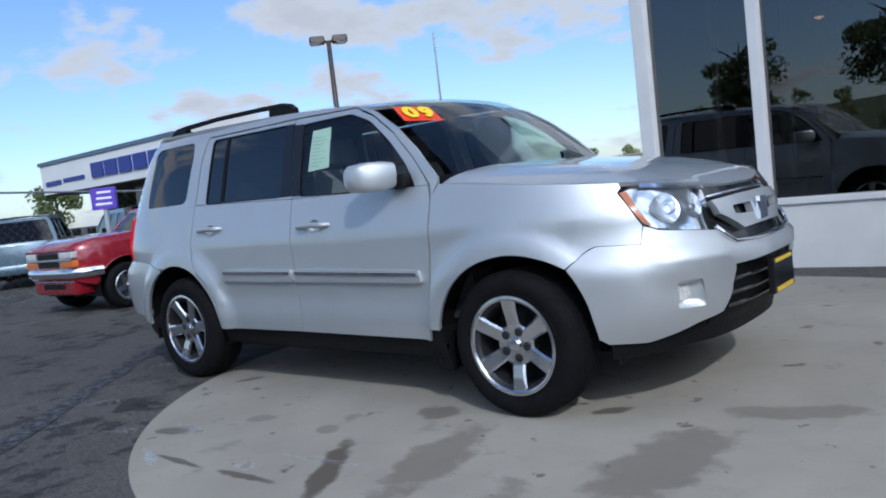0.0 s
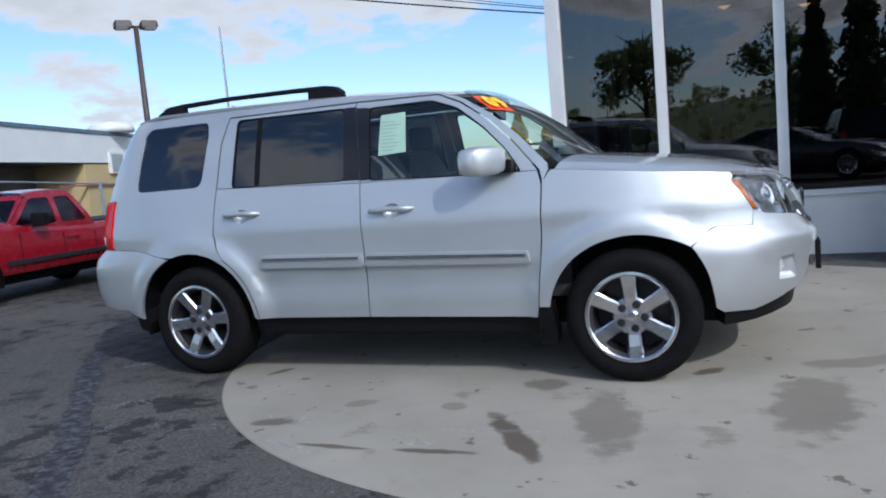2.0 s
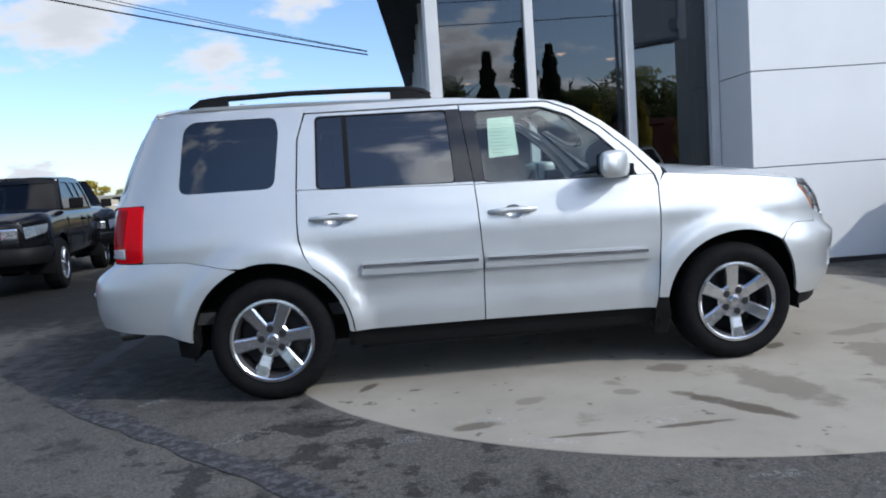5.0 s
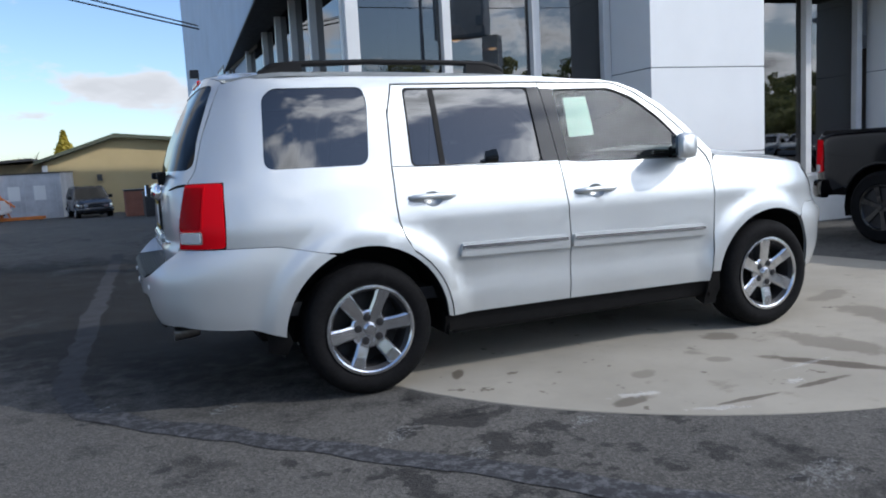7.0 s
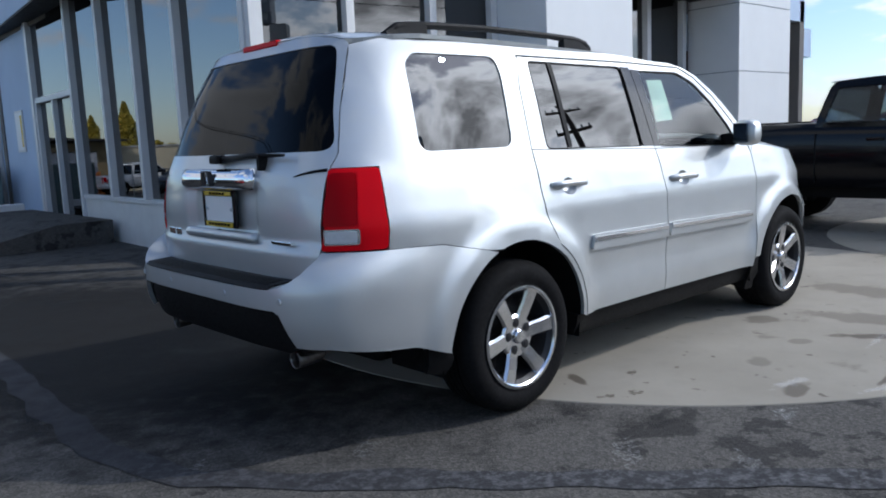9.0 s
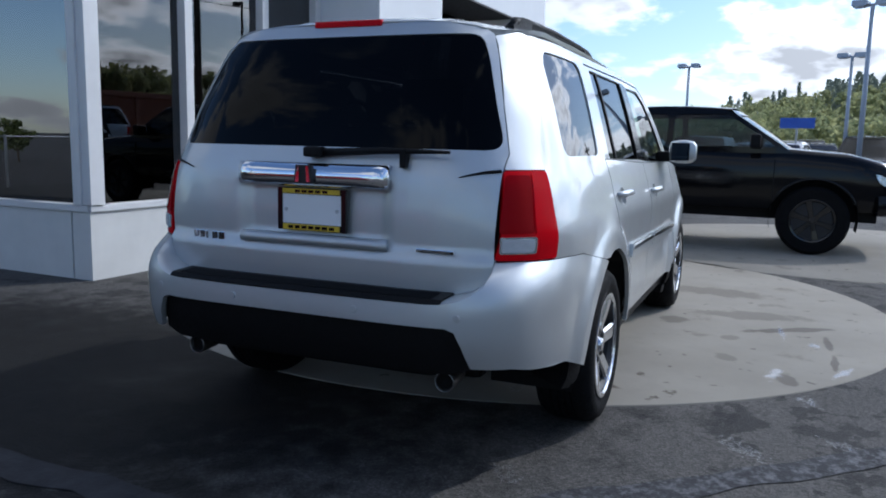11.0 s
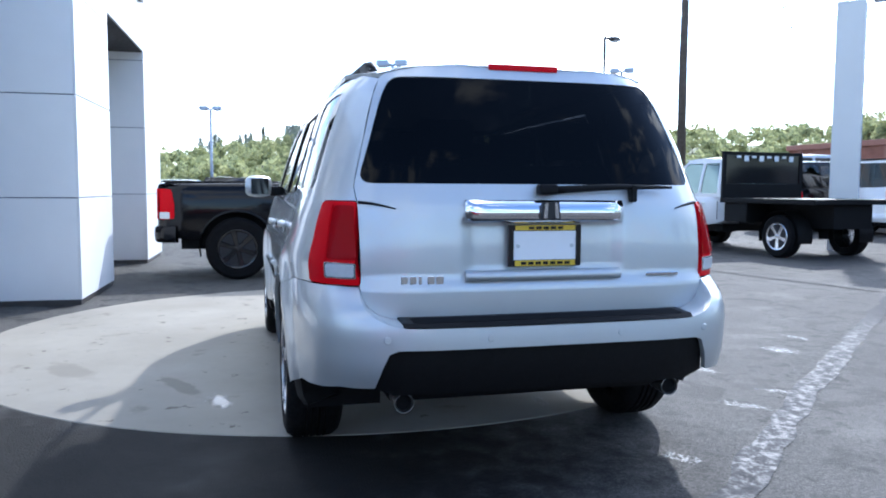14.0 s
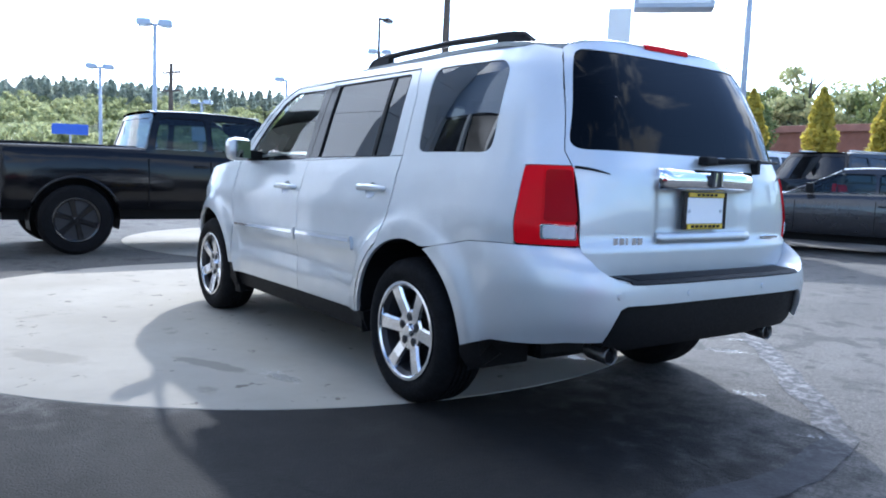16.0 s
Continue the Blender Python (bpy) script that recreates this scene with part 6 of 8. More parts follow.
def vehicle(name, label, category, at, paint, top, hw, axles, r, canopy, sill=0.42, glass=DARKGLASS, rim=ALLOY, bed=None, bumper=None, group="", grille=GLOSSBLACK, pillar=0.10, lamps=True, flare=0.012, tuck=0.04, bumper_h=0.20, spokes=5, nose=0.28, bumper_z=None, rear=True, tail=(0.16, 0.33), tail_mat=LAMPRED, rise=0.09):
    """A car in its own frame: x ahead, y to its left. top: (x, z) of the lower body's upper edge, rear to front.
    canopy: (rear base, rear top, front top, front base, belt z, roof z, half width at belt, at roof)."""
    t = thing(name, label, category, group, at=at)
    x0, x1 = top[0][0], top[-1][0]
    ra = r + rise

    def span(x):
        ef, er = max(0.0, 1 - (x1 - x) / 0.55), max(0.0, 1 - (x - x0) / 0.40)
        return hw * (1 - nose * ef**2.6 - 0.15 * er**2.6)

    def lower(x):
        z = sill + 0.10 * max(0.0, 1 - min(x - x0, x1 - x) / 0.4) ** 2
        for xa in axles:
            if abs(x - xa) < ra:
                z = max(z, r + math.sqrt(ra**2 - (x - xa) ** 2))
        return z

    def body_y(x, z):
        zt = lerp_line(top, x)
        u = (z - sill) / (zt - sill)
        return span(x) * float(np.interp(u, (0, 0.08, 0.3, 0.55, 0.8, 0.93, 1.0), (0.93, 0.972, 0.993, 1.0, 0.985, 0.955, 0.90)))

    # lower body with open wheel arches, rounded at both ends
    stations = {x0 + (x1 - x0) * (0.5 - 0.5 * math.cos(math.pi * i / 26)) for i in range(27)} | {p[0] for p in top[1:-1]}
    for xa in axles:
        stations = {x for x in stations if abs(x - xa) > ra + 0.03}
        reach = math.sqrt(max(0.01, ra**2 - max(0.0, sill - r) ** 2))
        stations |= {xa + reach * math.sin(math.pi / 2 * i / 9) * k for i in range(10) for k in (-1, 1)} | {xa - reach - 0.012, xa + reach + 0.012}
    stations = sorted(x for x in stations if x0 <= x <= x1)
    rows = [(stations[0] - 0.025, stations[0], 0.93)] + [(x, x, 1.0) for x in stations] + [(x1 + 0.03, x1, 0.92)]
    bm = bmesh.new()
    rs = []
    for xr, x, shrink in rows:
        zt, zl = lerp_line(top, x) - (1 - shrink) * 0.4, lower(x) + (1 - shrink) * 0.3
        k = span(x)
        pts = [(body_y(x, zl + (zt - zl) * f) * shrink, zl + (zt - zl) * f) for f in (0, 0.05, 0.16, 0.32, 0.5, 0.68, 0.82, 0.91, 0.965, 1.0)] + [(k * 0.80 * shrink, zt + 0.012), (k * 0.45 * shrink, zt + 0.022), (0, zt + 0.026)]
        rs.append(ring(bm, [(xr, y, z) for y, z in pts] + [(xr, -y, z) for y, z in reversed(pts[:-1])]))
    skin(bm, rs)
    bmesh.ops.recalc_face_normals(bm, faces=bm.faces)
    body = part("body", bm, paint, t, smooth=True, angle=42)
    # cabin: curved painted sides with window openings, bowed screens and a crowned roof
    rb, rt, ft, fb, zb, zr, w0, w1 = canopy

    def cabin_y(z):
        u = max(0.0, min(1.2, (z - zb) / (zr - zb)))
        return w0 + (w1 - w0) * u**1.35

    def cabin_side(x, z):
        return Vector((x, cabin_y(z), z))

    def roof_edge(x):
        u = max(0.0, min(1.0, (x - rt) / (ft - rt)))
        return zr - 0.045 + 0.055 * math.sin(math.pi * (0.15 + 0.70 * u)) ** 0.8

    def slant(x0_, x1_, z):
        return x0_ + (x1_ - x0_) * (z - zb) / (zr - zb)

    zlo, zhi = zb + 0.015, zr - 0.085
    mids = [rt + (ft - rt) * u for u in ((0.5,) if ft - rt < 1.3 else (0.30, 0.64))]
    cuts = [(rb, rt, pillar * 0.9)] + [(m_, m_, pillar * 0.38) for m_ in mids] + [(fb, ft, pillar * 0.75)]
    wins = []
    for (xa, xb, pa), (xc, xd, pb) in zip(cuts, cuts[1:]):
        wins.append(rounded([(slant(xa, xb, zlo) + pa, zlo), (slant(xa, xb, zhi) + pa, zhi), (slant(xc, xd, zhi) - pb, zhi), (slant(xc, xd, zlo) - pb, zlo)], 0.045))
    side = [(slant(rb, rt, zb - 0.06), zb - 0.06), (slant(rb, rt, zr - 0.1), zr - 0.1)] + [(rt + (ft - rt) * u, roof_edge(rt + (ft - rt) * u)) for u in (0.03, 0.2, 0.4, 0.6, 0.8, 0.97)] + [(slant(fb, ft, zr - 0.1), zr - 0.1), (slant(fb, ft, zb - 0.06), zb - 0.06)]
    for mirror in (True, False):
        cs = part("cabin_side", panel_bm(side, cabin_side, wins, step=0.22, depth=0.03, mirror=mirror), paint, t)
        for win in wins:
            part("side_window", panel_bm(win, cabin_side, step=0.3, off=-0.014, depth=0, mirror=mirror), glass, cs)

    def front_screen(y, z):
        return Vector((slant(fb, ft, z) + 0.11 * (1 - (y / cabin_y(z)) ** 2), y, z))

    def back_screen(y, z):
        return Vector((slant(rb, rt, z) - 0.05 * (1 - (y / cabin_y(z)) ** 2), y, z))

    for nm, fn in (("windshield", front_screen), ("rear_window", back_screen)):
        za, zc = zb - 0.05, zr - 0.075
        ya, yc = cabin_y(za) - 0.01, cabin_y(zc) - 0.01
        rim_ = [(-ya, za), (-yc, zc), (-yc * 0.9, zc + 0.045), (yc * 0.9, zc + 0.045), (yc, zc), (ya, za)]
        hole = rounded([(-ya + 0.055, za + 0.05), (-yc + 0.055, zc - 0.015), (yc - 0.055, zc - 0.015), (ya - 0.055, za + 0.05)], 0.05)
        sf = part(nm + "_frame", panel_bm(rim_, fn, [hole], step=0.25, depth=0.02), paint, t)
        part(nm, panel_bm(hole, fn, step=0.3, off=-0.008, depth=0), glass, sf)
    bm = bmesh.new()
    rs = []
    for i in range(11):
        u = i / 10
        x = rt - 0.03 + (ft - rt + 0.10) * u
        ze = roof_edge(x)
        row = []
        for v_ in (-1.0, -0.97, -0.88, -0.6, 0.0, 0.6, 0.88, 0.97, 1.0):
            row.append((x, v_ * cabin_y(ze), ze + 0.035 * (1 - abs(v_) ** 2.6) - (0.012 if abs(v_) == 1.0 else 0)))
        rs.append(ring(bm, row))
    skin(bm, rs, False, False, False)
    bmesh.ops.recalc_face_normals(bm, faces=bm.faces)
    part("roof", bm, paint, t, smooth=True, angle=60)
    for s in (1, -1):
        xm = fb - 0.35
        yy = s * (w0 + 0.14)
        bm = bmesh.new()
        box(bm, xm - 0.06, xm + 0.06, yy - 0.10, yy + 0.10, zb + 0.0, zb + 0.17, 0.03)
        mo = part("door_mirror", bm, BLACKPLASTIC, t)
        for xd in (*mids, min(rb, mids[0]) + 0.02, fb - 0.12):
            z0, z1 = sill + 0.06, zb - 0.02
            bm = bmesh.new()
            box(bm, xd - 0.005, xd + 0.005, s * hw * 0.995 - 0.006, s * hw * 0.995 + 0.004, max(z0, lower(xd) + 0.05), min(z1, lerp_line(top, xd) - 0.12))
            part("door_seam", bm, BLACKPLASTIC, body)
        for xd in mids:
            bm = bmesh.new()
            box(bm, xd - 0.22, xd - 0.04, s * hw - 0.015, s * hw + 0.03, zb - 0.20, zb - 0.165, 0.01)
            part("handle", bm, paint, body)
    # wheels in dark arches
    for xa in axles:
        for s in (1, -1):
            bm = bmesh.new()
            arcs = [(xa + (ra - 0.01) * math.cos(radians(a)), r + (ra - 0.01) * math.sin(radians(a))) for a in range(-14, 195, 13)]
            rs = [ring(bm, [(x, y, z) for x, z in arcs]) for y in (s * (hw - 0.025), s * hw * 0.6)]
            skin(bm, rs, False, False, False)
            part("wheel_arch", bm, BLACKPLASTIC, t, smooth=True)
            lip = [(xa + ra * math.cos(radians(a)), r + ra * math.sin(radians(a))) for a in range(-8, 189, 7)]
            lip = [p for p in lip if p[1] > sill and x0 < p[0] < x1]
            if len(lip) > 4:
                bm = bmesh.new()
                tube(bm, [(x, s * (body_y(x, z) - flare * 0.35), z) for x, z in lip], flare, 6)
                part("arch_lip", bm, paint, t, smooth=True)
            simple_wheel(t, pose(xa, s * (hw - 0.125 - 0.035 + tuck), r, 0, 0, 180 if s > 0 else 0), r, 0.25, rim, spokes)
    bm = bmesh.new()
    box(bm, x0 + 0.25, x1 - 0.25, -hw * 0.64, hw * 0.64, sill - 0.14, min(lerp_line(top, x0 + 0.25), lerp_line(top, x1 - 0.25)) - 0.08)
    part("underbody", bm, BLACKPLASTIC, t)
    # ends: bumpers bent round the corners, lamps let into them
    zf, zbk = lerp_line(top, x1 - 0.02), lerp_line(top, x0 + 0.02)
    bumper_z = sill - 0.03 if bumper_z is None else bumper_z
    for nm, xe, d, run, h in (("front_bumper", x1, 1, 0.30, bumper_h), ("rear_bumper", x0, -1, 0.22, 0.18))[: 2 if rear else 1]:
        xs = [xe - d * run * (1 - i / 7) for i in range(8)]
        line = [(x, span(x)) for x in xs] + [(xe + d * 0.03, span(xe) * 0.85), (xe + d * 0.04, span(xe) * 0.5), (xe + d * 0.045, 0.0)]
        line += [(x, -y) for x, y in reversed(line[:-1])]
        bm = bmesh.new()
        rs = []
        for i, (x, y) in enumerate(line):
            (xa, ya), (xb, yb) = line[max(0, i - 1)], line[min(len(line) - 1, i + 1)]
            g = math.hypot(xb - xa, yb - ya) or 1
            nx, ny = (yb - ya) / g * -d, (xb - xa) / g * d
            if nx * d < -1e-6 or (abs(nx) < 1e-6 and ny * y < 0):
                nx, ny = -nx, -ny
            rs.append(ring(bm, [(x + nx * o, y + ny * o, bumper_z + (h + 0.03) * f) for o, f in ((-0.05, 0), (0.025, 0.0), (0.045, 0.12), (0.052, 0.5), (0.046, 0.86), (0.025, 1.0), (-0.05, 1.0))]))
        skin(bm, rs)
        bmesh.ops.recalc_face_normals(bm, faces=bm.faces)
        part(nm, bm, bumper or paint, t, smooth=True, angle=50)
    if lamps:
        bm = bmesh.new()
        box(bm, x1 - 0.03, x1 + 0.045, -hw * 0.42, hw * 0.42, zf - 0.33, zf - 0.07, 0.02)
        gr = part("grille", bm, grille, t)
        for i in range(3):
            part("grille_bar", boxes((x1 + 0.046, x1 + 0.056, -hw * 0.40, hw * 0.40, zf - 0.29 + i * 0.075, zf - 0.268 + i * 0.075)), CHROME if grille is GLOSSBLACK else GLOSSBLACK, gr)
        z0, z1 = zbk - 0.06 - tail[1], zbk - 0.06

        def skin_at(x, z):
            return Vector((x, body_y(x, z) + 0.008, z))

        for s in (1, -1):
            bm = bmesh.new()
            box(bm, x1 - 0.05, x1 + 0.04, min(s * span(x1) * 0.58, s * span(x1) * 0.90), max(s * span(x1) * 0.58, s * span(x1) * 0.90), zf - 0.25, zf - 0.10, 0.02)
            hl = part("headlamp", bm, REFLECT, t)
            zl = lerp_line(top, x1 - 0.3)
            part("headlamp_corner", panel_bm(rounded([(x1 - 0.34, zl - 0.13), (x1 - 0.28, zl - 0.24), (x1 - 0.004, zf - 0.25), (x1 - 0.004, zf - 0.09)], 0.02), skin_at, step=0.07, depth=0.02, mirror=s < 0), REFLECT, hl)
            if not rear:
                continue
            bm = bmesh.new()
            box(bm, x0 - 0.034, x0 + 0.02, min(s * span(x0) * 0.84, s * span(x0) * 0.95), max(s * span(x0) * 0.84, s * span(x0) * 0.95), z0, z1, 0.012)
            tl = part("tail_lamp", bm, tail_mat, t)
            part("tail_lamp_corner", panel_bm(rounded([(x0 + 0.004, z0), (x0 + 0.004, z1), (x0 + tail[0] * 0.8, z1 - 0.01), (x0 + tail[0], z0 + (z1 - z0) * 0.5), (x0 + tail[0], z0 + 0.01)], 0.02), skin_at, step=0.06, depth=0.02, mirror=s < 0), tail_mat, tl)
            part("reversing_lens", panel_bm(rounded([(x0 + 0.004, z0 + 0.01), (x0 + 0.004, z0 + tail[1] * 0.24), (x0 + tail[0] * 0.7, z0 + tail[1] * 0.24), (x0 + tail[0] * 0.7, z0 + 0.01)], 0.012), skin_at, step=0.06, off=0.004, depth=0.006, mirror=s < 0), LAMPWHITE, tl)
    if bed:
        b0, b1 = bed
        bm = bmesh.new()
        zt = lerp_line(top, (b0 + b1) / 2)
        box(bm, b0 + 0.05, b1 - 0.03, -hw * 0.84, hw * 0.84, zt - 0.06, zt + 0.032, 0.01)
        part("bed_cover", bm, BLACKPLASTIC, t)
    return t


def at_pose(x, y, heading, z=None):
    return pose(x, y, ground_z(x, y) if z is None else z, 0, 0, heading)


# black pickup on the next pad: faces -y
vehicle("pickup_truck", "black crew-cab pickup with black wheels on a concrete pad", "pickup", pose(6.25, -0.42, 0.005, 0, 0, -90), BLACKPAINT,
        [(-2.62, 1.26), (-1.0, 1.28), (0.9, 1.24), (1.35, 1.25), (2.0, 1.20), (2.4, 1.10), (2.62, 0.97)], 0.95, (-1.64, 1.66), 0.41,
        (-0.84, -0.70, 0.60, 1.32, 1.26, 1.755, 0.90, 0.74), sill=0.53, glass=MIDGLASS, rim=GLOSSBLACK, bed=(-2.6, -0.90), flare=0.022, grille=BLACKPLASTIC, tuck=0.05, spokes=6, tail=(0.19, 0.40))
# red compact pickup: faces -y
red = vehicle("pickup_truck", "red compact pickup with chrome bumper parked on the asphalt", "pickup", pose(-7.22, 2.66, 0, 0, 0, -89), REDPAINT,
        [(-2.32, 0.87), (-0.6, 0.88), (0.5, 0.95), (0.8, 1.0), (1.15, 1.01), (1.7, 0.98), (1.9, 0.945), (1.98, 0.90)], 0.80, (-1.32, 1.36), 0.31,
        (-0.55, -0.32, 0.34, 0.80, 0.92, 1.36, 0.76, 0.60), sill=0.36, glass=BLUEGLASS, bed=(-2.3, -0.58), bumper=CHROME, bumper_h=0.10, bumper_z=0.50, lamps=False, nose=0.20)
part("valance", boxes((1.70, 1.985, -0.60, 0.60, 0.27, 0.495), bevel=0.05), REDPAINT, red)
part("air_slot", boxes((1.97, 1.992, -0.30, 0.30, 0.35, 0.42), bevel=0.008), BLACKPLASTIC, red)
grille_ = part("grille", boxes((1.93, 2.02, -0.31, 0.31, 0.645, 0.85), bevel=0.015), GLOSSBLACK, red)
part("grille_bar", boxes((1.99, 2.036, -0.62, 0.62, 0.733, 0.760), bevel=0.008), STEEL, grille_, "grey bar across the grille")
part("grille_surround", boxes((1.94, 2.024, -0.64, 0.64, 0.852, 0.882), (1.94, 2.024, -0.64, 0.64, 0.622, 0.643), bevel=0.008), REDPAINT, grille_)
part("tail_gate_seam", boxes((-2.352, -2.345, -0.62, 0.62, 0.40, 0.42)), BLACKPLASTIC, red)
for s_ in (-1, 1):
    lamp_ = part("headlamp", boxes((1.80, 2.022, min(s_ * 0.335, s_ * 0.655), max(s_ * 0.335, s_ * 0.655), 0.763, 0.85), bevel=0.018), PALEREFL, red, "clear rectangular headlamp")
    part("lamp_rim", boxes((2.0, 2.026, min(s_ * 0.318, s_ * 0.332), max(s_ * 0.318, s_ * 0.332), 0.645, 0.85)), STEEL, lamp_)
    part("turn_lamp", boxes((1.76, 2.022, min(s_ * 0.335, s_ * 0.665), max(s_ * 0.335, s_ * 0.665), 0.647, 0.731), bevel=0.015), LAMPAMBER, red)
    part("tail_lamp", boxes((-2.355, -2.22, min(s_ * 0.60, s_ * 0.72), max(s_ * 0.60, s_ * 0.72), 0.50, 0.80), bevel=0.015), LAMPRED, red)
    for xa, xb in ((-2.24, -1.76), (-0.88, 0.92)):
        part("side_moulding", boxes((xa, xb, min(s_ * 0.79, s_ * 0.815), max(s_ * 0.79, s_ * 0.815), 0.47, 0.53), bevel=0.006), GREYPAINT, red)
# dark pickup behind it
vehicle("pickup_truck", "dark blue-black pickup seen nose-on behind the red one", "pickup", pose(-6.66, 8.05, 0, 0, 0, -81), BLACKPAINT,
        [(-2.6, 1.17), (-1.0, 1.19), (0.9, 1.18), (1.35, 1.19), (2.3, 1.14), (2.65, 1.05)], 0.94, (-1.65, 1.68), 0.38,
        (-0.95, -0.75, 0.62, 1.25, 1.18, 1.70, 0.88, 0.72), sill=0.48, bed=(-2.5, -1.0), bumper=BLACKPLASTIC)
vehicle("pickup_truck", "dark blue-black pickup parked by the fence", "pickup", pose(-7.75, 11.6, -0.01, 0, 0, -60), BLACKPAINT,
        [(-2.7, 1.15), (-1.0, 1.17), (0.9, 1.17), (1.35, 1.18), (2.3, 1.12), (2.65, 1.0)], 0.95, (-1.65, 1.68), 0.40,
        (-0.95, -0.75, 0.62, 1.25, 1.17, 1.74, 0.88, 0.72), sill=0.5, rim=GLOSSBLACK, bed=(-2.6, -1.0), flare=0.02)
# vehicles by the fence, seen past the red pickup
vehicle("suv_parked", "dull blue-grey wagon parked behind the chain-link fence", "car", at_pose(-15.6, 3.9, 150), STEELBLUE,
        [(-2.2, 0.95), (0.8, 0.95), (1.9, 0.85), (2.2, 0.75)], 0.86, (-1.3, 1.35), 0.32, (-2.15, -1.8, 0.35, 1.05, 0.95, 1.5, 0.82, 0.66), sill=0.34)
vehicle("suv_parked", "dark wagon parked beside the blue-grey one", "car", at_pose(-15.2, 6.4, 165), GREYPAINT,
        [(-2.2, 0.95), (0.8, 0.95), (1.9, 0.85), (2.2, 0.75)], 0.86, (-1.3, 1.35), 0.32, (-2.15, -1.8, 0.35, 1.05, 0.95, 1.48, 0.82, 0.66), sill=0.34)
# white flatbed truck
fb = vehicle("flatbed_truck", "white crew-cab truck with a black flatbed and rack", "truck", pose(8.62, -8.95, 0, 0, 0, 6), WHITEPAINT,
             [(-0.25, 1.12), (1.6, 1.14), (2.4, 1.08), (2.75, 0.95)], 0.93, (-1.80, 1.80), 0.39,
             (-0.22, -0.12, 0.95, 1.55, 1.14, 1.86, 0.88, 0.72), sill=0.52, bumper=CHROME, glass=BLUEGLASS, rear=False)
part("flatbed", boxes((-2.75, -0.42, -1.05, 1.05, 0.98, 1.07), bevel=0.01), BLACKPLASTIC, fb)
part("bed_chassis", boxes((-2.6, -0.3, -0.45, 0.45, 0.55, 0.978)), BLACKPLASTIC, fb)
part("tool_box", boxes((-1.1, -0.5, -1.0, 1.0, 0.62, 0.978), bevel=0.01), BLACKPLASTIC, fb)
rack = part("headache_rack", boxes((-0.44, -0.38, -1.0, -0.93, 1.072, 1.98), (-0.44, -0.38, 0.93, 1.0, 1.072, 1.98), (-0.44, -0.38, -0.929, 0.929, 1.92, 1.98), (-0.44, -0.38, -0.929, 0.929, 1.072, 1.35)), BLACKPLASTIC, fb)
part("rack_screen", boxes((-0.42, -0.40, -0.928, 0.928, 1.352, 1.918)), GLOSSBLACK, rack)
for k in range(8):
    part("rack_mark", boxes((-0.445, -0.4405, -0.75 + k * 0.19, -0.64 + k * 0.19, 1.86 if k % 2 else 1.80, 1.905)), PLATEWHITE, rack, "plain white mark")
# white pickup far off
vehicle("pickup_truck", "white crew-cab pickup parked far across the lot", "pickup", at_pose(25.0, -13.0, -62, 0.1), WHITEPAINT,
        [(-2.8, 1.22), (-1.0, 1.23), (0.9, 1.22), (1.4, 1.22), (2.4, 1.15), (2.85, 1.0)], 0.97, (-1.75, 1.8), 0.40,
        (-1.0, -0.85, 0.70, 1.35, 1.22, 1.86, 0.92, 0.75), sill=0.52, bed=(-2.75, -1.02))
vehicle("pickup_truck", "white pickup with a canopy parked in the far row", "pickup", at_pose(31.0, -13.5, -60, 0.1), WHITEPAINT,
        [(-2.8, 1.22), (-1.0, 1.23), (0.9, 1.22), (1.4, 1.22), (2.4, 1.15), (2.85, 1.0)], 0.97, (-1.75, 1.8), 0.40,
        (-2.7, -2.6, 0.70, 1.35, 1.22, 1.95, 0.92, 0.78), sill=0.52)
# dark crossover and neighbours by the sign
vehicle("parked_sedan", "dark grey sedan with bright spoked wheels beside the exit lane", "car", pose(2.62, -10.85, 0.03, 0, 0, 24), GREYPAINT,
        [(-2.45, 0.98), (-1.7, 1.03), (0.5, 1.0), (1.5, 0.94), (2.1, 0.80), (2.3, 0.66)], 0.93, (-1.55, 1.42), 0.365, (-2.0, -1.05, -0.15, 0.75, 1.0, 1.43, 0.85, 0.63), sill=0.30, glass=BLUEGLASS, rim=CHROME, spokes=10, rise=0.06, pillar=0.07)
wc = vehicle("parked_crossover", "white crossover with dark red tail lamps and a yellow plate frame", "car", pose(6.75, -15.1, 0.12, 0, 0, -94), WHITEPAINT,
        [(-2.3, 1.20), (0.8, 1.18), (1.9, 1.05), (2.3, 0.85)], 0.93, (-1.35, 1.45), 0.36, (-2.26, -1.85, 0.3, 1.15, 1.2, 1.78, 0.89, 0.70), sill=0.40, tail=(0.40, 0.14), tail_mat=LAMPDEEP)
plate_ = part("plate_frame", boxes((-2.36, -2.325, -0.20, 0.20, 0.90, 1.04), bevel=0.006), YELLOW, wc, "yellow plate frame")
part("plate", boxes((-2.364, -2.3605, -0.16, 0.16, 0.93, 1.01)), PLATEWHITE, plate_)
part("roof_rail", boxes((-1.6, 0.1, -0.62, -0.58, 1.80, 1.835), (-1.6, 0.1, 0.58, 0.62, 1.80, 1.835), bevel=0.01), STEEL, wc)
dc = vehicle("parked_crossover", "dark crossover with pale roof rails beyond the grey sedan", "car", pose(4.15, -14.9, 0.12, 0, 0, -95), BLACKPAINT,
        [(-2.2, 1.15), (0.8, 1.12), (1.9, 1.0), (2.2, 0.8)], 0.92, (-1.3, 1.35), 0.35, (-2.15, -1.75, 0.3, 1.05, 1.13, 1.74, 0.87, 0.68), sill=0.38, tail=(0.16, 0.22))
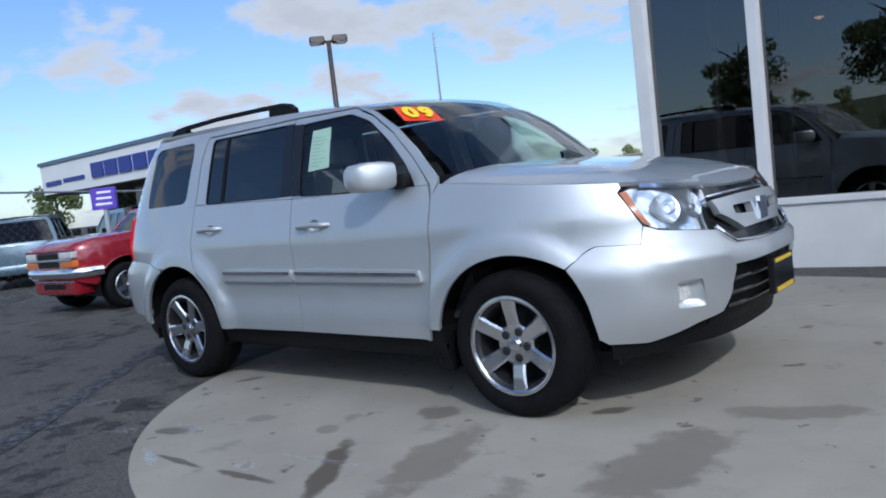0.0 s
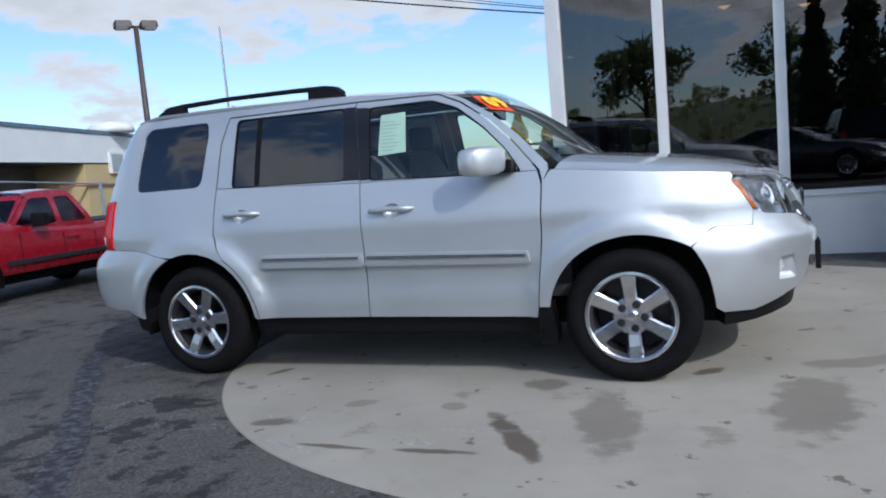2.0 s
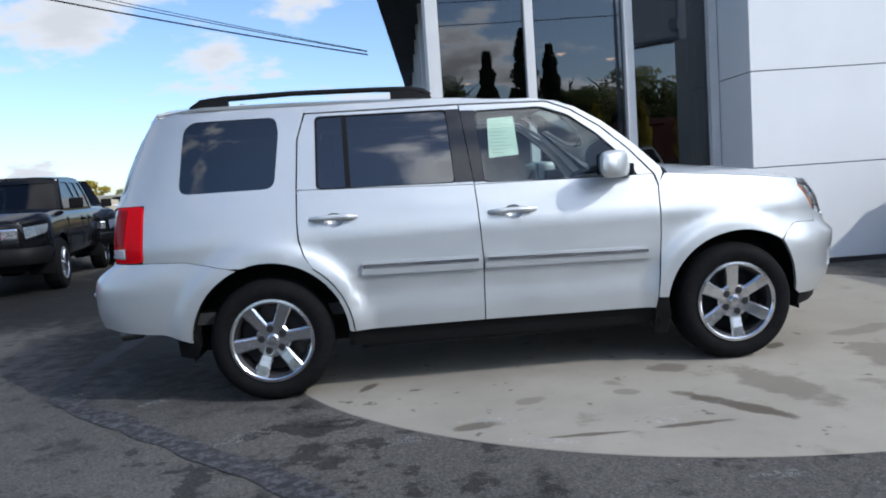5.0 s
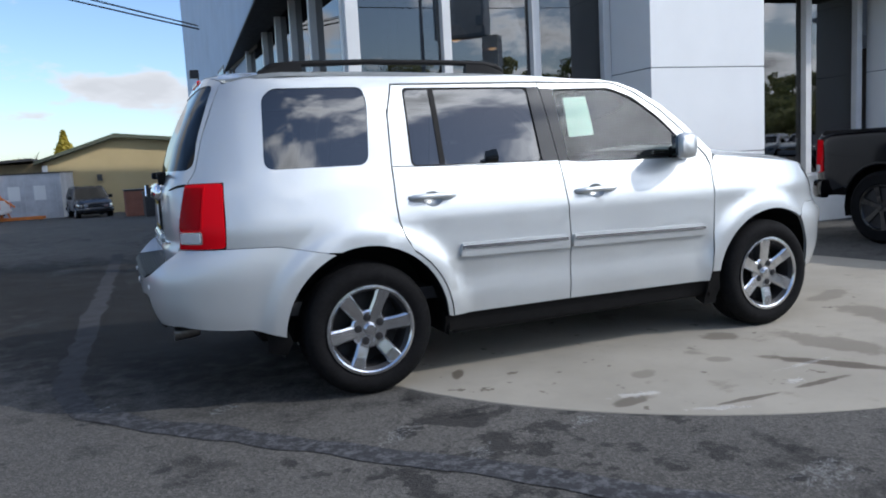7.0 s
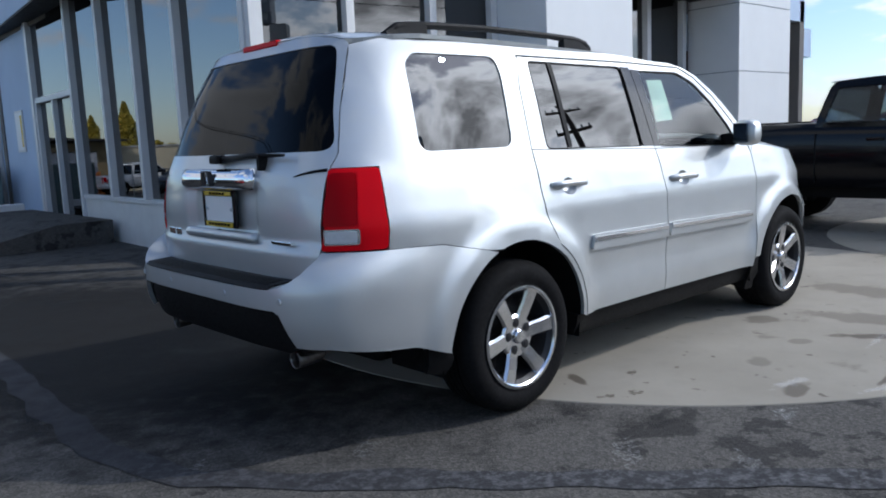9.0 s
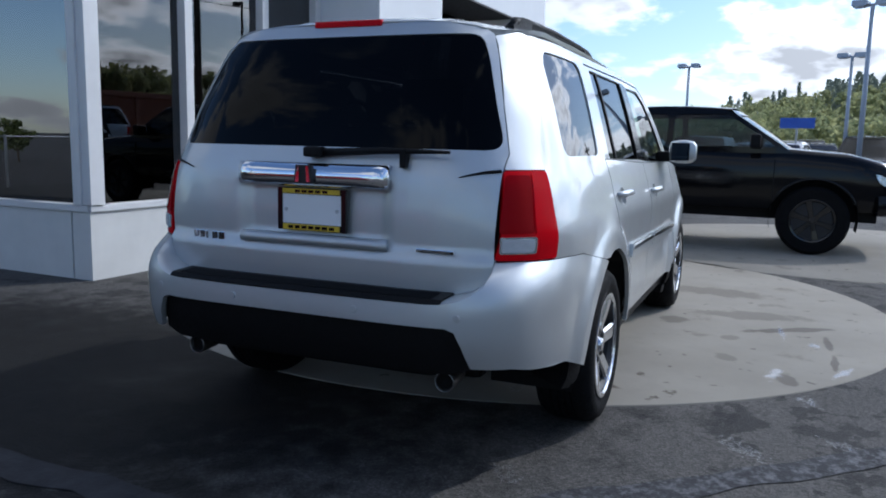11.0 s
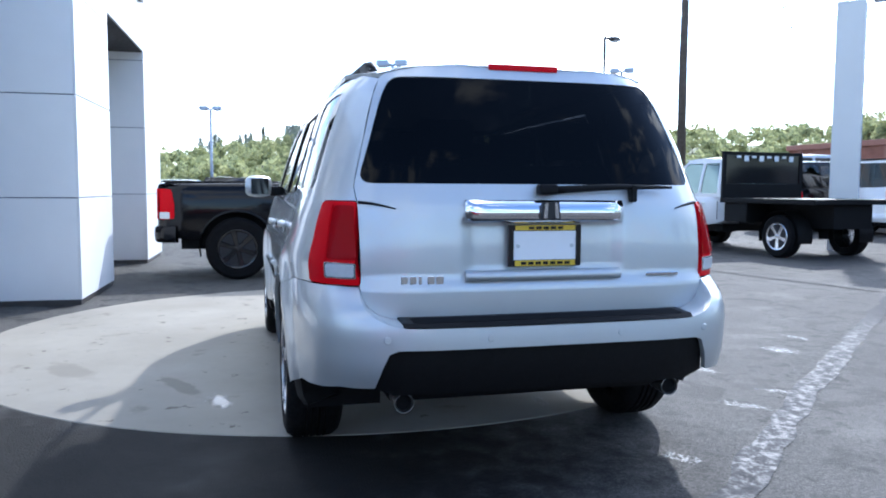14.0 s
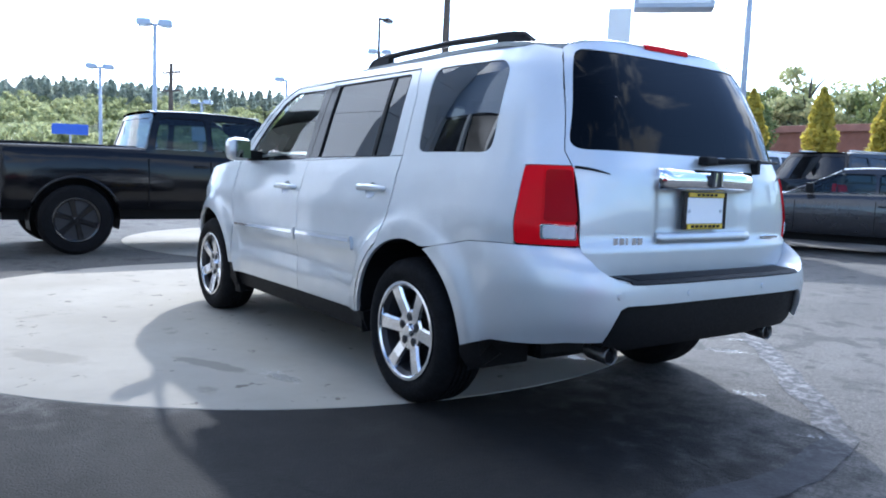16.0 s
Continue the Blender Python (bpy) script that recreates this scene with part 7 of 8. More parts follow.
part("roof_rail", boxes((-1.6, 0.1, -0.60, -0.56, 1.765, 1.80), (-1.6, 0.1, 0.56, 0.60, 1.765, 1.80), bevel=0.01), STEEL, dc)
vehicle("cargo_van", "white cargo van with dark rear windows", "van", at_pose(11.4, -16.8, -88, 0.1), WHITEPAINT,
        [(-2.35, 1.2), (1.2, 1.2), (1.9, 1.05), (2.3, 0.8)], 0.92, (-1.35, 1.45), 0.33, (-2.33, -2.28, 0.6, 1.45, 1.2, 1.92, 0.9, 0.84), sill=0.36, pillar=0.5)
vehicle("parked_crossover", "black tall wagon with dark windows parked near the sign pylon", "car", pose(13.8, -15.4, 0.12, 0, 0, -78), BLACKPAINT,
        [(-2.3, 1.22), (0.9, 1.18), (2.0, 1.08), (2.3, 0.85)], 0.94, (-1.4, 1.45), 0.38, (-2.26, -2.05, 0.3, 1.1, 1.2, 1.88, 0.90, 0.74), sill=0.42)
stand = thing("display_stand", "low grey concrete display stand under the silver crossover", "platform", at=pose(16.4, -17.6, 0.1, 0, 0, -88))
part("deck", boxes((-2.5, 2.5, -1.15, 1.15, -0.3, 0.52), bevel=0.03), CONCRETE, stand)
vehicle("parked_crossover", "silver-blue crossover raised on a stand near the sign pylon", "car", pose(16.4, -17.6, 0.624, 0, 0, -88), BLUEGREY,
        [(-2.2, 1.0), (0.8, 1.0), (1.9, 0.90), (2.2, 0.75)], 0.9, (-1.3, 1.35), 0.35, (-2.15, -1.75, 0.3, 1.05, 1.0, 1.72, 0.86, 0.68), sill=0.38)
# rows across the lot
rng = random.Random(5)
paints = [GREYPAINT, BLUEGREY, WHITEPAINT, BLACKPAINT, GREYPAINT, BLUEGREY, REDPAINT, WHITEPAINT]
words = {GREYPAINT: "dark grey", BLUEGREY: "silver", WHITEPAINT: "white", BLACKPAINT: "black", REDPAINT: "red"}
spots = [(20.2, -7.6, 168)] + [(24.5 + 0.5 * k, -7.0 + 2.6 * k, 172) for k in range(-1, 7)] + [(33.0, -6.0 + 2.7 * k, 175) for k in range(-1, 7)] + [(40.0, -20 + 2.8 * k, 178) for k in range(14)] + [(30.0, -17.5 - 2.8 * k, 150) for k in range(4)]
for k, (x, y, h) in enumerate(spots):
    pt = BLACKPAINT if k == 0 else paints[rng.randrange(len(paints))]
    tall = 0 if k == 0 else rng.choice((0, 0.12, 0.22))
    vehicle("parked_car", words[pt] + " car parked in a row on the lot", "car", at_pose(x, y, h + rng.uniform(-3, 3), 0.08), pt,
            [(-2.2, 0.92), (-1.6, 0.96), (0.8, 0.95), (1.9, 0.85), (2.25, 0.7)], 0.88, (-1.3, 1.35), 0.32, (-1.95, -1.15 - tall * 2, 0.2, 1.05, 0.95, 1.40 + tall, 0.82, 0.62), sill=0.32, group="parked cars")
# behind the workshop side
vehicle("parked_car", "dark estate car parked before the tan warehouse", "car", at_pose(-4.0, 41.0, -80), GREYPAINT,
        [(-2.2, 1.0), (0.8, 1.0), (1.9, 0.92), (2.2, 0.8)], 0.9, (-1.3, 1.35), 0.34, (-2.15, -1.75, 0.3, 1.0, 1.0, 1.65, 0.86, 0.68), sill=0.36, group="parked cars")
vehicle("pickup_truck", "white pickup parked behind the chain-link fence", "pickup", at_pose(-10.5, 41.4, 166), WHITEPAINT,
        [(-2.6, 1.1), (-1.0, 1.1), (0.9, 1.12), (1.35, 1.12), (2.3, 1.05), (2.65, 0.95)], 0.92, (-1.6, 1.6), 0.36, (-0.95, -0.75, 0.62, 1.25, 1.12, 1.72, 0.86, 0.7), sill=0.46)
vehicle("parked_car", "dark saloon parked behind the chain-link fence", "car", at_pose(-11.8, 37.6, -38), GREYPAINT,
        [(-2.2, 0.92), (-1.6, 0.96), (0.8, 0.95), (1.9, 0.85), (2.25, 0.7)], 0.88, (-1.3, 1.35), 0.32, (-1.95, -1.15, 0.2, 1.05, 0.95, 1.42, 0.82, 0.62), sill=0.32, group="parked cars")
vehicle("pickup_truck", "white pickup standing beyond the dark saloon", "pickup", at_pose(-16.2, 43.5, -20), WHITEPAINT,
        [(-2.6, 1.1), (-1.0, 1.1), (0.9, 1.12), (1.35, 1.12), (2.3, 1.05), (2.65, 0.95)], 0.92, (-1.6, 1.6), 0.36, (-0.95, -0.75, 0.62, 1.25, 1.12, 1.72, 0.86, 0.7), sill=0.46)

# ---- buildings, poles, trees ----


def flat_roof_building(name, label, at, w, d, h, wall, band_z, band, trim, trim_h=0.12):
    t = thing(name, label, "building", kind="structure", at=at)
    part("wall", boxes((0, w, 0, d, -2.5, band_z)), wall, t)
    part("fascia", boxes((-0.02, w + 0.02, -0.02, d + 0.02, band_z + 0.002, h)), band, t)
    part("roof_trim", boxes((-0.06, w + 0.06, -0.06, d + 0.06, h + 0.002, h + trim_h)), trim, t)
    return t


SIGNBLUE = plain("dark_blue_sign_letters", (0.02, 0.035, 0.22), 0.4)
PURPLE = plain("purple_banner", (0.10, 0.05, 0.42), 0.6)
# dealership across the lane: white fascia box on posts and a tan wall beside it
cn = Vector((-18.4, 9.8))
dn = Vector((-0.34, 0.94))
on = Vector((0.94, 0.34))
flat3 = lambda a_, b_, t_: (a_, b_, t_)


def plan_part(nm, pts, z0, z1, mat, parent, label=""):
    bm = bmesh.new()
    prism(bm, [tuple(p) for p in pts], z0, z1, flat3)
    return part(nm, bm, mat, parent, label)


t = thing("white_dealership", "white fascia building with blue raised sign letters and blue roof trim", "building", kind="structure")
far, back = cn + dn * 27, cn + dn * 27 - on * 12
plan_part("fascia", [cn, far, back, (-28.05, 9.8)], 2.53, 3.66, WHITEWALL, t)
plan_part("roof_trim", [cn + on * 0.06 + Vector((0, -0.06)), far + on * 0.06, back, (-28.12, 9.74)], 3.662, 3.80, ROOFMET, t)
plan_part("soffit", [cn - on * 0.05, cn + dn * 8.38 - on * 0.05, cn + dn * 8.38 - on * 9, (-28.0, 9.86)], 2.49, 2.528, SOFFIT, t)
wing = cn + dn * 8.4
plan_part("tan_wall", [wing - on * 0.05, far - on * 0.05, back, wing - on * 11], -2.0, 2.488, TAN, t, "tan block wall")
plan_part("front_room", [(-24.4, 11.7), (-20.6, 11.7), wing - on * 2.0, wing - on * 7, (-24.4, 17.0)], -1.0, 2.488, INNERWALL, t)
for k in range(4):
    x = -24.4 + k * 0.96
    wn = part("window", boxes((x, x + 0.9, 11.62, 11.696, 0.3, 2.4)), FRAMEWHITE, t)
    part("pane", boxes((x + 0.07, x + 0.83, 11.60, 11.618, 0.38, 2.32)), SHOWGLASS, wn)


def raised(nm, strokes, x, w, z0, h, depth=0.07):
    """A raised sign shape built from flat bars."""
    bm = bmesh.new()
    for (xa, za), (xb, zb), wd in strokes:
        p, q = Vector((x + xa * w, z0 + za * h)), Vector((x + xb * w, z0 + zb * h))
        d_ = (q - p).normalized() * 0.02
        n_ = Vector((-d_.y, d_.x)).normalized() * wd * w
        poly = [p - n_ - d_, q - n_ + d_, q + n_ + d_, p + n_ - d_]
        prism(bm, [tuple(v) for v in poly], 9.8 - depth, 9.796, lambda a_, b_, t_: (a_, t_, b_))
    part(nm, bm, SIGNBLUE, t, "plain dark blue raised shape")


BLOCK = [((0.0, 0.5), (1.0, 0.5), 0.34)]
for k in range(5):
    raised("sign_shape", BLOCK, -23.85 + k * 0.98, 0.78, 2.83, 0.55)
for k in range(4):
    raised("sign_bar", BLOCK, -27.65 + k * 0.33, 0.26, 2.78, 0.3, 0.04)
for k in range(6):
    raised("sign_bar", BLOCK, -26.15 + k * 0.28, 0.22, 2.80, 0.32, 0.04)
ax = Matrix.Translation((wing.x, wing.y, 0)) @ Matrix.Rotation(math.atan2(dn.y, dn.x), 4, "Z")


def on_wing(nm, rows, mat, parent, label=""):
    bm = bmesh.new()
    for r_ in rows:
        box(bm, *r_, m=ax)
    return part(nm, bm, mat, parent, label)


on_wing("stripe_pipe", [(-2.2, 18, -0.03, -0.002 + 0.02, 1.62, 1.69)], BRICK, t)
vt = on_wing("wall_vent", [(2.0, 5.2, -0.09, 0.045, 2.10, 2.96)], FRAMEWHITE, t, "pale wall vent box")
for k in range(2):
    on_wing("vent_panel", [(2.1 + k * 1.1, 3.1 + k * 2.0, -0.11, -0.092, 2.18, 2.88)], STEEL if k == 0 else PANEL, vt)
for x0 in (3.4, 4.1, 4.7):
    on_wing("meter_box", [(x0, x0 + 0.36, -0.22, 0.045, 0.2 + (0.1 if x0 > 4 else 0), 0.95)], FRAMEDARK if x0 < 4 else STEEL, t)
bm = bmesh.new()
tube(bm, [ax @ Vector((4.6, -0.05, 0.9)), ax @ Vector((4.6, -0.05, 1.62))], 0.04, 6)
part("conduit", bm, STEEL, t)
bm = bmesh.new()
lathe(bm, [(0.95, 3.80), (0.93, 4.0), (0.75, 4.16), (0.4, 4.25), (0.001, 4.27)], 20, "z")
for v in bm.verts:
    v.co.x += -22.6
    v.co.y += 20.6
part("roof_dome", bm, PLASTER, t, "pale round roof vent", smooth=True)

# tan warehouse with a shallow gable
y0, zg = 48.0, -1.2
t = thing("tan_warehouse", "tan metal warehouse with a shallow green-edged gable roof", "building", kind="structure")
bm = bmesh.new()
prism(bm, [(-6.5, -2.5), (-6.5, 3.35 + zg), (-2.4, 4.75 + zg), (6.0, 3.9 + zg), (6.0, -2.5)], y0, y0 + 14)
part("wall", bm, TAN, t)
bm = bmesh.new()
prism(bm, [(-7.0, 3.25 + zg), (-7.0, 3.45 + zg), (-2.4, 4.98 + zg), (6.4, 4.1 + zg), (6.4, 3.9 + zg), (-2.4, 4.74 + zg)], y0 - 0.5, y0 + 14.4)
part("roof_edge", bm, plain("olive_roof_edge", (0.10, 0.11, 0.07), 0.6), t)
# the overhanging roof's shade is put into this wall's darker tan
part("low_wall", boxes((-10.9, -6.55, y0 + 0.2, y0 + 12, -2.5, 2.14)), TANSHADE, t)
bm = bmesh.new()
prism(bm, [(-11.75, 2.13), (-11.75, 2.24), (-7.05, 2.46), (-7.05, 2.30)], y0 - 0.9, y0 + 12.4)
part("low_roof", bm, SOFFIT, t)
part("cream_wall", boxes((-26, -10.91, y0 + 0.8, y0 + 12, -2.5, 1.76)), plain("cream_painted_wall", (0.66, 0.58, 0.41), 0.7, vary=0.06, scale=0.6), t, "sunlit cream wall")
part("cream_coping", boxes((-26.1, -10.92, y0 + 0.7, y0 + 12.1, 1.762, 1.83)), FRAMEWHITE, t)
part("downpipe", boxes((-6.6, -6.3, y0 - 0.15, y0 - 0.01, -2, 3.2 + zg)), WHITEWALL, t)
part("wall_light", boxes((-3.6, -3.3, y0 - 0.2, y0 - 0.01, 2.1 + zg, 2.5 + zg)), FRAMEDARK, t)
t = thing("shipping_container", "white steel storage container standing on the asphalt", "container", at=pose(-9.0, 44.0, -1.15, 0, 0, -6))
CONTAINER = plain("weathered_container_paint", (0.46, 0.47, 0.49), 0.6, vary=0.18, scale=1.6, bump=0.1, bscale=30)
part("shell", boxes((0, 3.6, 0, 5.5, 0.12, 2.65), bevel=0.02), CONTAINER, t)
bm = bmesh.new()
for k in range(14):
    box(bm, 0.12 + k * 0.25, 0.22 + k * 0.25, -0.025, -0.001, 0.2, 2.55)
part("ribs", bm, CONTAINER, t)
for x in (0.9, 2.2):
    part("placard", boxes((x, x + 0.6, -0.04, -0.026, 1.2, 2.0)), WHITEWALL, t)
part("door_bar", boxes((1.72, 1.76, -0.05, -0.026, 0.2, 2.58), (3.3, 3.34, -0.05, -0.026, 0.2, 2.58)), STEEL, t)
part("roof_edge", boxes((-0.03, 3.63, -0.05, 5.53, 2.652, 2.72)), FRAMEDARK, t)
part("skids", boxes((0.1, 0.4, 0.02, 5.4, 0, 0.118), (3.2, 3.5, 0.02, 5.4, 0, 0.118)), FRAMEDARK, t)
for x, y, w, h, mt in ((-0.6, 36.0, 2.2, 1.25, BRICK), (0.2, 33.0, 1.0, 1.1, FRAMEDARK)):
    t = thing("waste_bin", "brown steel waste bin beside the workshop wall", "waste bin", "waste bins", at=pose(x - 1.6, y, ground_z(x, y), 0, 0, 3))
    part("tub", boxes((0, w, 0, 1.3, 0, h), bevel=0.03), mt, t)
    part("rim", boxes((-0.04, w + 0.04, -0.04, 1.34, h + 0.001, h + 0.08), bevel=0.01), FRAMEDARK, t)
# condenser unit and ramp by the door
t = thing("condenser_unit", "dull green-grey condenser unit by the workshop wall", "condenser", at=pose(-1.05, 14.2, ground_z(-1, 14.2), 0, 0, -2))
GREEN = plain("green_grey_metal", (0.13, 0.17, 0.16), 0.55, vary=0.1)
part("cabinet", boxes((0, 1.1, 0, 1.3, 0.05, 1.15), bevel=0.02), GREEN, t)
for k in range(9):
    part("louvre", boxes((-0.02, -0.001, 0.08, 1.22, 0.15 + k * 0.105, 0.2 + k * 0.105)), FRAMEDARK, t)
part("base", boxes((-0.05, 1.15, -0.05, 1.35, -0.1, 0.048)), PLASTER, t)
t = thing("door_ramp", "low concrete ramp rising to the glass door", "ramp", kind="structure")
bm = bmesh.new()
prism(bm, [(-2.5, -0.05), (0.05, -0.05), (0.05, 0.34), (-0.7, 0.34)], 8.2, 12.3)
part("slab", bm, ASPHALT, t)
part("handrail_block", boxes((-0.95, -0.05, 12.32, 12.5, 0.0, 0.46), bevel=0.02), WHITEWALL, t)
for y, z in ((11.2, 1.3),):
    t = thing("wall_notice", "white notice with a yellow stripe on the grey wall", "notice")
    nb = Matrix.Translation((0.0, 3.76, 0)) @ Matrix.Rotation(radians(90 + TURN), 4, "Z")
    part("board", boxes((9.4, 10.0, 0.003, 0.025, 1.4, 2.2)), FRAMEWHITE, t).matrix_local = nb
    part("sheet", boxes((9.44, 9.96, 0.0255, 0.029, 1.44, 2.16)), PLATEWHITE, t).matrix_local = nb
    part("stripe", boxes((9.46, 9.58, 0.0295, 0.032, 1.5, 2.1)), YELLOW, t).matrix_local = nb
# flood lights and service drop on the workshop fascia
for y in (6.5, 22.0):
    t = thing("flood_light", "dark flood light fixed to the grey fascia", "lamp", "flood lights")
    x = -0.62 if y < 15 else 0.3
    part("housing", boxes((x - 0.3, x - 0.05, y, y + 0.35, 4.25, 4.5), bevel=0.02), FRAMEDARK, t)
    part("bracket", boxes((x - 0.05, x + 0.0, y + 0.12, y + 0.22, 4.2, 4.5)), FRAMEDARK, t)
# canopy and low building beyond the portal
t = thing("service_canopy", "grey flat canopy beyond the entrance portal", "canopy", kind="structure")
part("deck", boxes((9.9, 17.0, 5.2, 9.0, 3.0, 3.7)), GREYWALL, t)
part("post", boxes((16.4, 16.7, 5.4, 5.7, 0, 2.998)), WHITEWALL, t)
t = flat_roof_building("service_building", "low white service building with a grey metal roof", pose(15.0, 12.0, 0, 0, 0, -4), 14, 8, 2.9, WHITEWALL, 2.2, PANEL, ROOFMET, 0.5)
bm = bmesh.new()
tube(bm, [(5.0, 3.0, 3.4), (5.0, 3.0, 4.6)], 0.12, 8)
part("flue", bm, STEEL, t)

# lamps
def lamp_post(x, y, h, heads, mat, label, zbase=None, r=0.07, arm=0.25, head=(0.42, 0.22, 0.20), turn=0.0):
    zb = ground_z(x, y) if zbase is None else zbase
    t = thing("lamp_post", label, "lamp post", "lot lamps", at=pose(x, y, zb, 0, 0, turn))
    bm = bmesh.new()
    tube(bm, [(0, 0, 0), (0, 0, h - zb)], [r * 1.2, r * 0.8], 10)
    part("pole", bm, mat, t, smooth=True)
    bm = bmesh.new()
    tube(bm, [(0, 0, -0.05), (0, 0, 0.5)], r * 2.2, 12)
    part("footing", bm, PLASTER, t)
    for k, s in enumerate((1, -1)[:heads]):
        bm = bmesh.new()
        tube(bm, [(0, 0, h - zb - 0.05), (s * arm * 0.45, 0, h - zb)], 0.04, 6)
        part("arm", bm, mat, t)
        bm = bmesh.new()
        L_, W_, H_ = head
        rs = [ring(bm, [(s * (arm * 0.4 + a * L_), b * W_, h - zb + c) for b, c in ((-1, -0.06), (-0.9, H_ * 0.55), (0.9, H_ * 0.55), (1, -0.06))]) for a in (0.0, 0.08, 0.9, 1.0)]
        for v in (*rs[0], *rs[3]):
            v.co.y *= 0.75
            v.co.z = h - zb + (v.co.z - h + zb) * 0.6
        skin(bm, rs)
        bmesh.ops.recalc_face_normals(bm, faces=bm.faces)
        hd = part("head", bm, mat, t)
        part("lens", boxes((min(s * (arm * 0.4 + 0.1), s * (arm * 0.4 + L_ * 0.9)), max(s * (arm * 0.4 + 0.1), s * (arm * 0.4 + L_ * 0.9)), -W_ * 0.8, W_ * 0.8, h - zb - 0.085, h - zb - 0.062)), LAMPWHITE, hd)
    return t


lamp_post(-12.2, 11.05, 5.42, 2, POLEPAINT, "brown steel lamp post with two box heads", r=0.08, turn=48)
lamp_post(20.5, -3.8, 5.35, 2, POLELIGHT, "pale steel lamp post with two box heads", turn=70)
lamp_post(29.0, -4.0, 4.8, 2, POLELIGHT, "pale steel lamp post with two box heads", turn=70)
lamp_post(17.8, -10.2, 6.1, 1, POLEPAINT, "tall brown lamp post with one arm", turn=-60, r=0.05, arm=0.9, head=(0.4, 0.12, 0.1))
lamp_post(26.0, -15.1, 6.4, 2, POLELIGHT, "pale steel lamp post with two box heads", turn=60)
lamp_post(27.9, -11.5, 4.95, 1, POLELIGHT, "pale steel lamp post with one box head", turn=60)
lamp_post(33.6, -9.6, 4.1, 2, POLELIGHT, "pale steel lamp post with two box heads", turn=60)
lamp_post(6.6, -13.7, 9.0, 1, POLELIGHT, "tall pale blue lamp post beside the parked cars", turn=20)
lamp_post(34.0, 2.5, 5.0, 2, POLELIGHT, "pale steel lamp post with two box heads", turn=80)
lamp_post(38.0, 8.0, 5.0, 2, POLELIGHT, "pale steel lamp post with two box heads", turn=80)
t = thing("flag_pole", "thin bare pale flag pole", "flag pole")
bm = bmesh.new()
tube(bm, [(-20.5, 26.0, -1), (-20.5, 26.0, 8.6)], [0.09, 0.04], 8)
part("pole", bm, STEEL, t)


def utility_pole(x, y, h, label, turn=20):
    t = thing("utility_pole", label, "utility pole", "utility poles", at=pose(x, y, ground_z(x, y), 0, 0, turn))
    bm = bmesh.new()
    tube(bm, [(0, 0, -0.2), (0.04, 0, h * 0.5), (0.0, 0, h)], [0.17, 0.14, 0.10], 10)
    part("pole", bm, WOODPOLE, t, smooth=True)
    for z in (h - 0.5, h - 1.5):
        ca = part("crossarm", boxes((-0.8, 0.8, -0.04, 0.04, z - 0.05, z + 0.05), bevel=0.005), WOODPOLE, t)
        for xx in (-0.75, -0.4, 0.4, 0.75):
            bm = bmesh.new()
            tube(bm, [(xx, 0, z + 0.06), (xx, 0, z + 0.2)], 0.035, 6)
            part("insulator", bm, STEEL, ca)
    return t


utility_pole(19.6, -14.2, 11.0, "tall weathered wooden utility pole")
utility_pole(40.0, -10.0, 6.6, "weathered wooden utility pole with crossarms")


def cable(pts, r=0.012, sag=0.6, name="overhead_cable"):
    a, b_ = Vector(pts[0]), Vector(pts[1])
    bm = bmesh.new()
    line = [a.lerp(b_, i / 24) - Vector((0, 0, sag * 4 * (i / 24) * (1 - i / 24))) for i in range(25)]
    tube(bm, line, r, 5)
    t = thing(name, "thin black overhead cable", "cable", "overhead cables")
    part("strand", bm, RUBBER, t)


cable(((-0.72, 11.7, 4.05), (-24.4, 5.3, 9.9)), 0.016, 0.5)
cable(((-0.72, 11.9, 4.15), (-24.4, 8.3, 10.9)), 0.010, 0.5)
cable(((-0.72, 12.1, 4.2), (-24.4, 11.0, 11.6)), 0.008, 0.5)
cable(((-30, -20, 9), (40, -24, 9.5)), 0.02, 1.2)
cable(((-30, -20, 10), (40, -24, 10.5)), 0.02, 1.2)

# sign pylon
t = thing("sign_pylon", "tall pale blue steel sign pylon with a box sign on top", "sign", at=pose(8.05, -10.85, 0, 0, 0, -48))
part("mast", boxes((-0.24, 0.24, -0.24, 0.24, -0.1, 5.0), bevel=0.02), POLELIGHT, t)
part("mast_edge", boxes((-0.30, -0.242, -0.26, 0.26, -0.1, 5.0)), WHITEWALL, t)
sb = part("sign_box", boxes((0.15, 0.75, -2.1, -0.3, 5.1, 7.0), bevel=0.04), POLELIGHT, t)
part("sign_face", boxes((0.128, 0.148, -2.0, -0.4, 5.2, 6.9)), PLATEWHITE, sb)
part("sign_face", boxes((0.752, 0.772, -2.0, -0.4, 5.2, 6.9)), PLATEWHITE, sb)
part("arm", boxes((-0.12, 0.18, -0.5, -0.242, 5.4, 5.7), (-0.12, 0.18, -0.5, -0.242, 6.4, 6.7)), POLELIGHT, t)
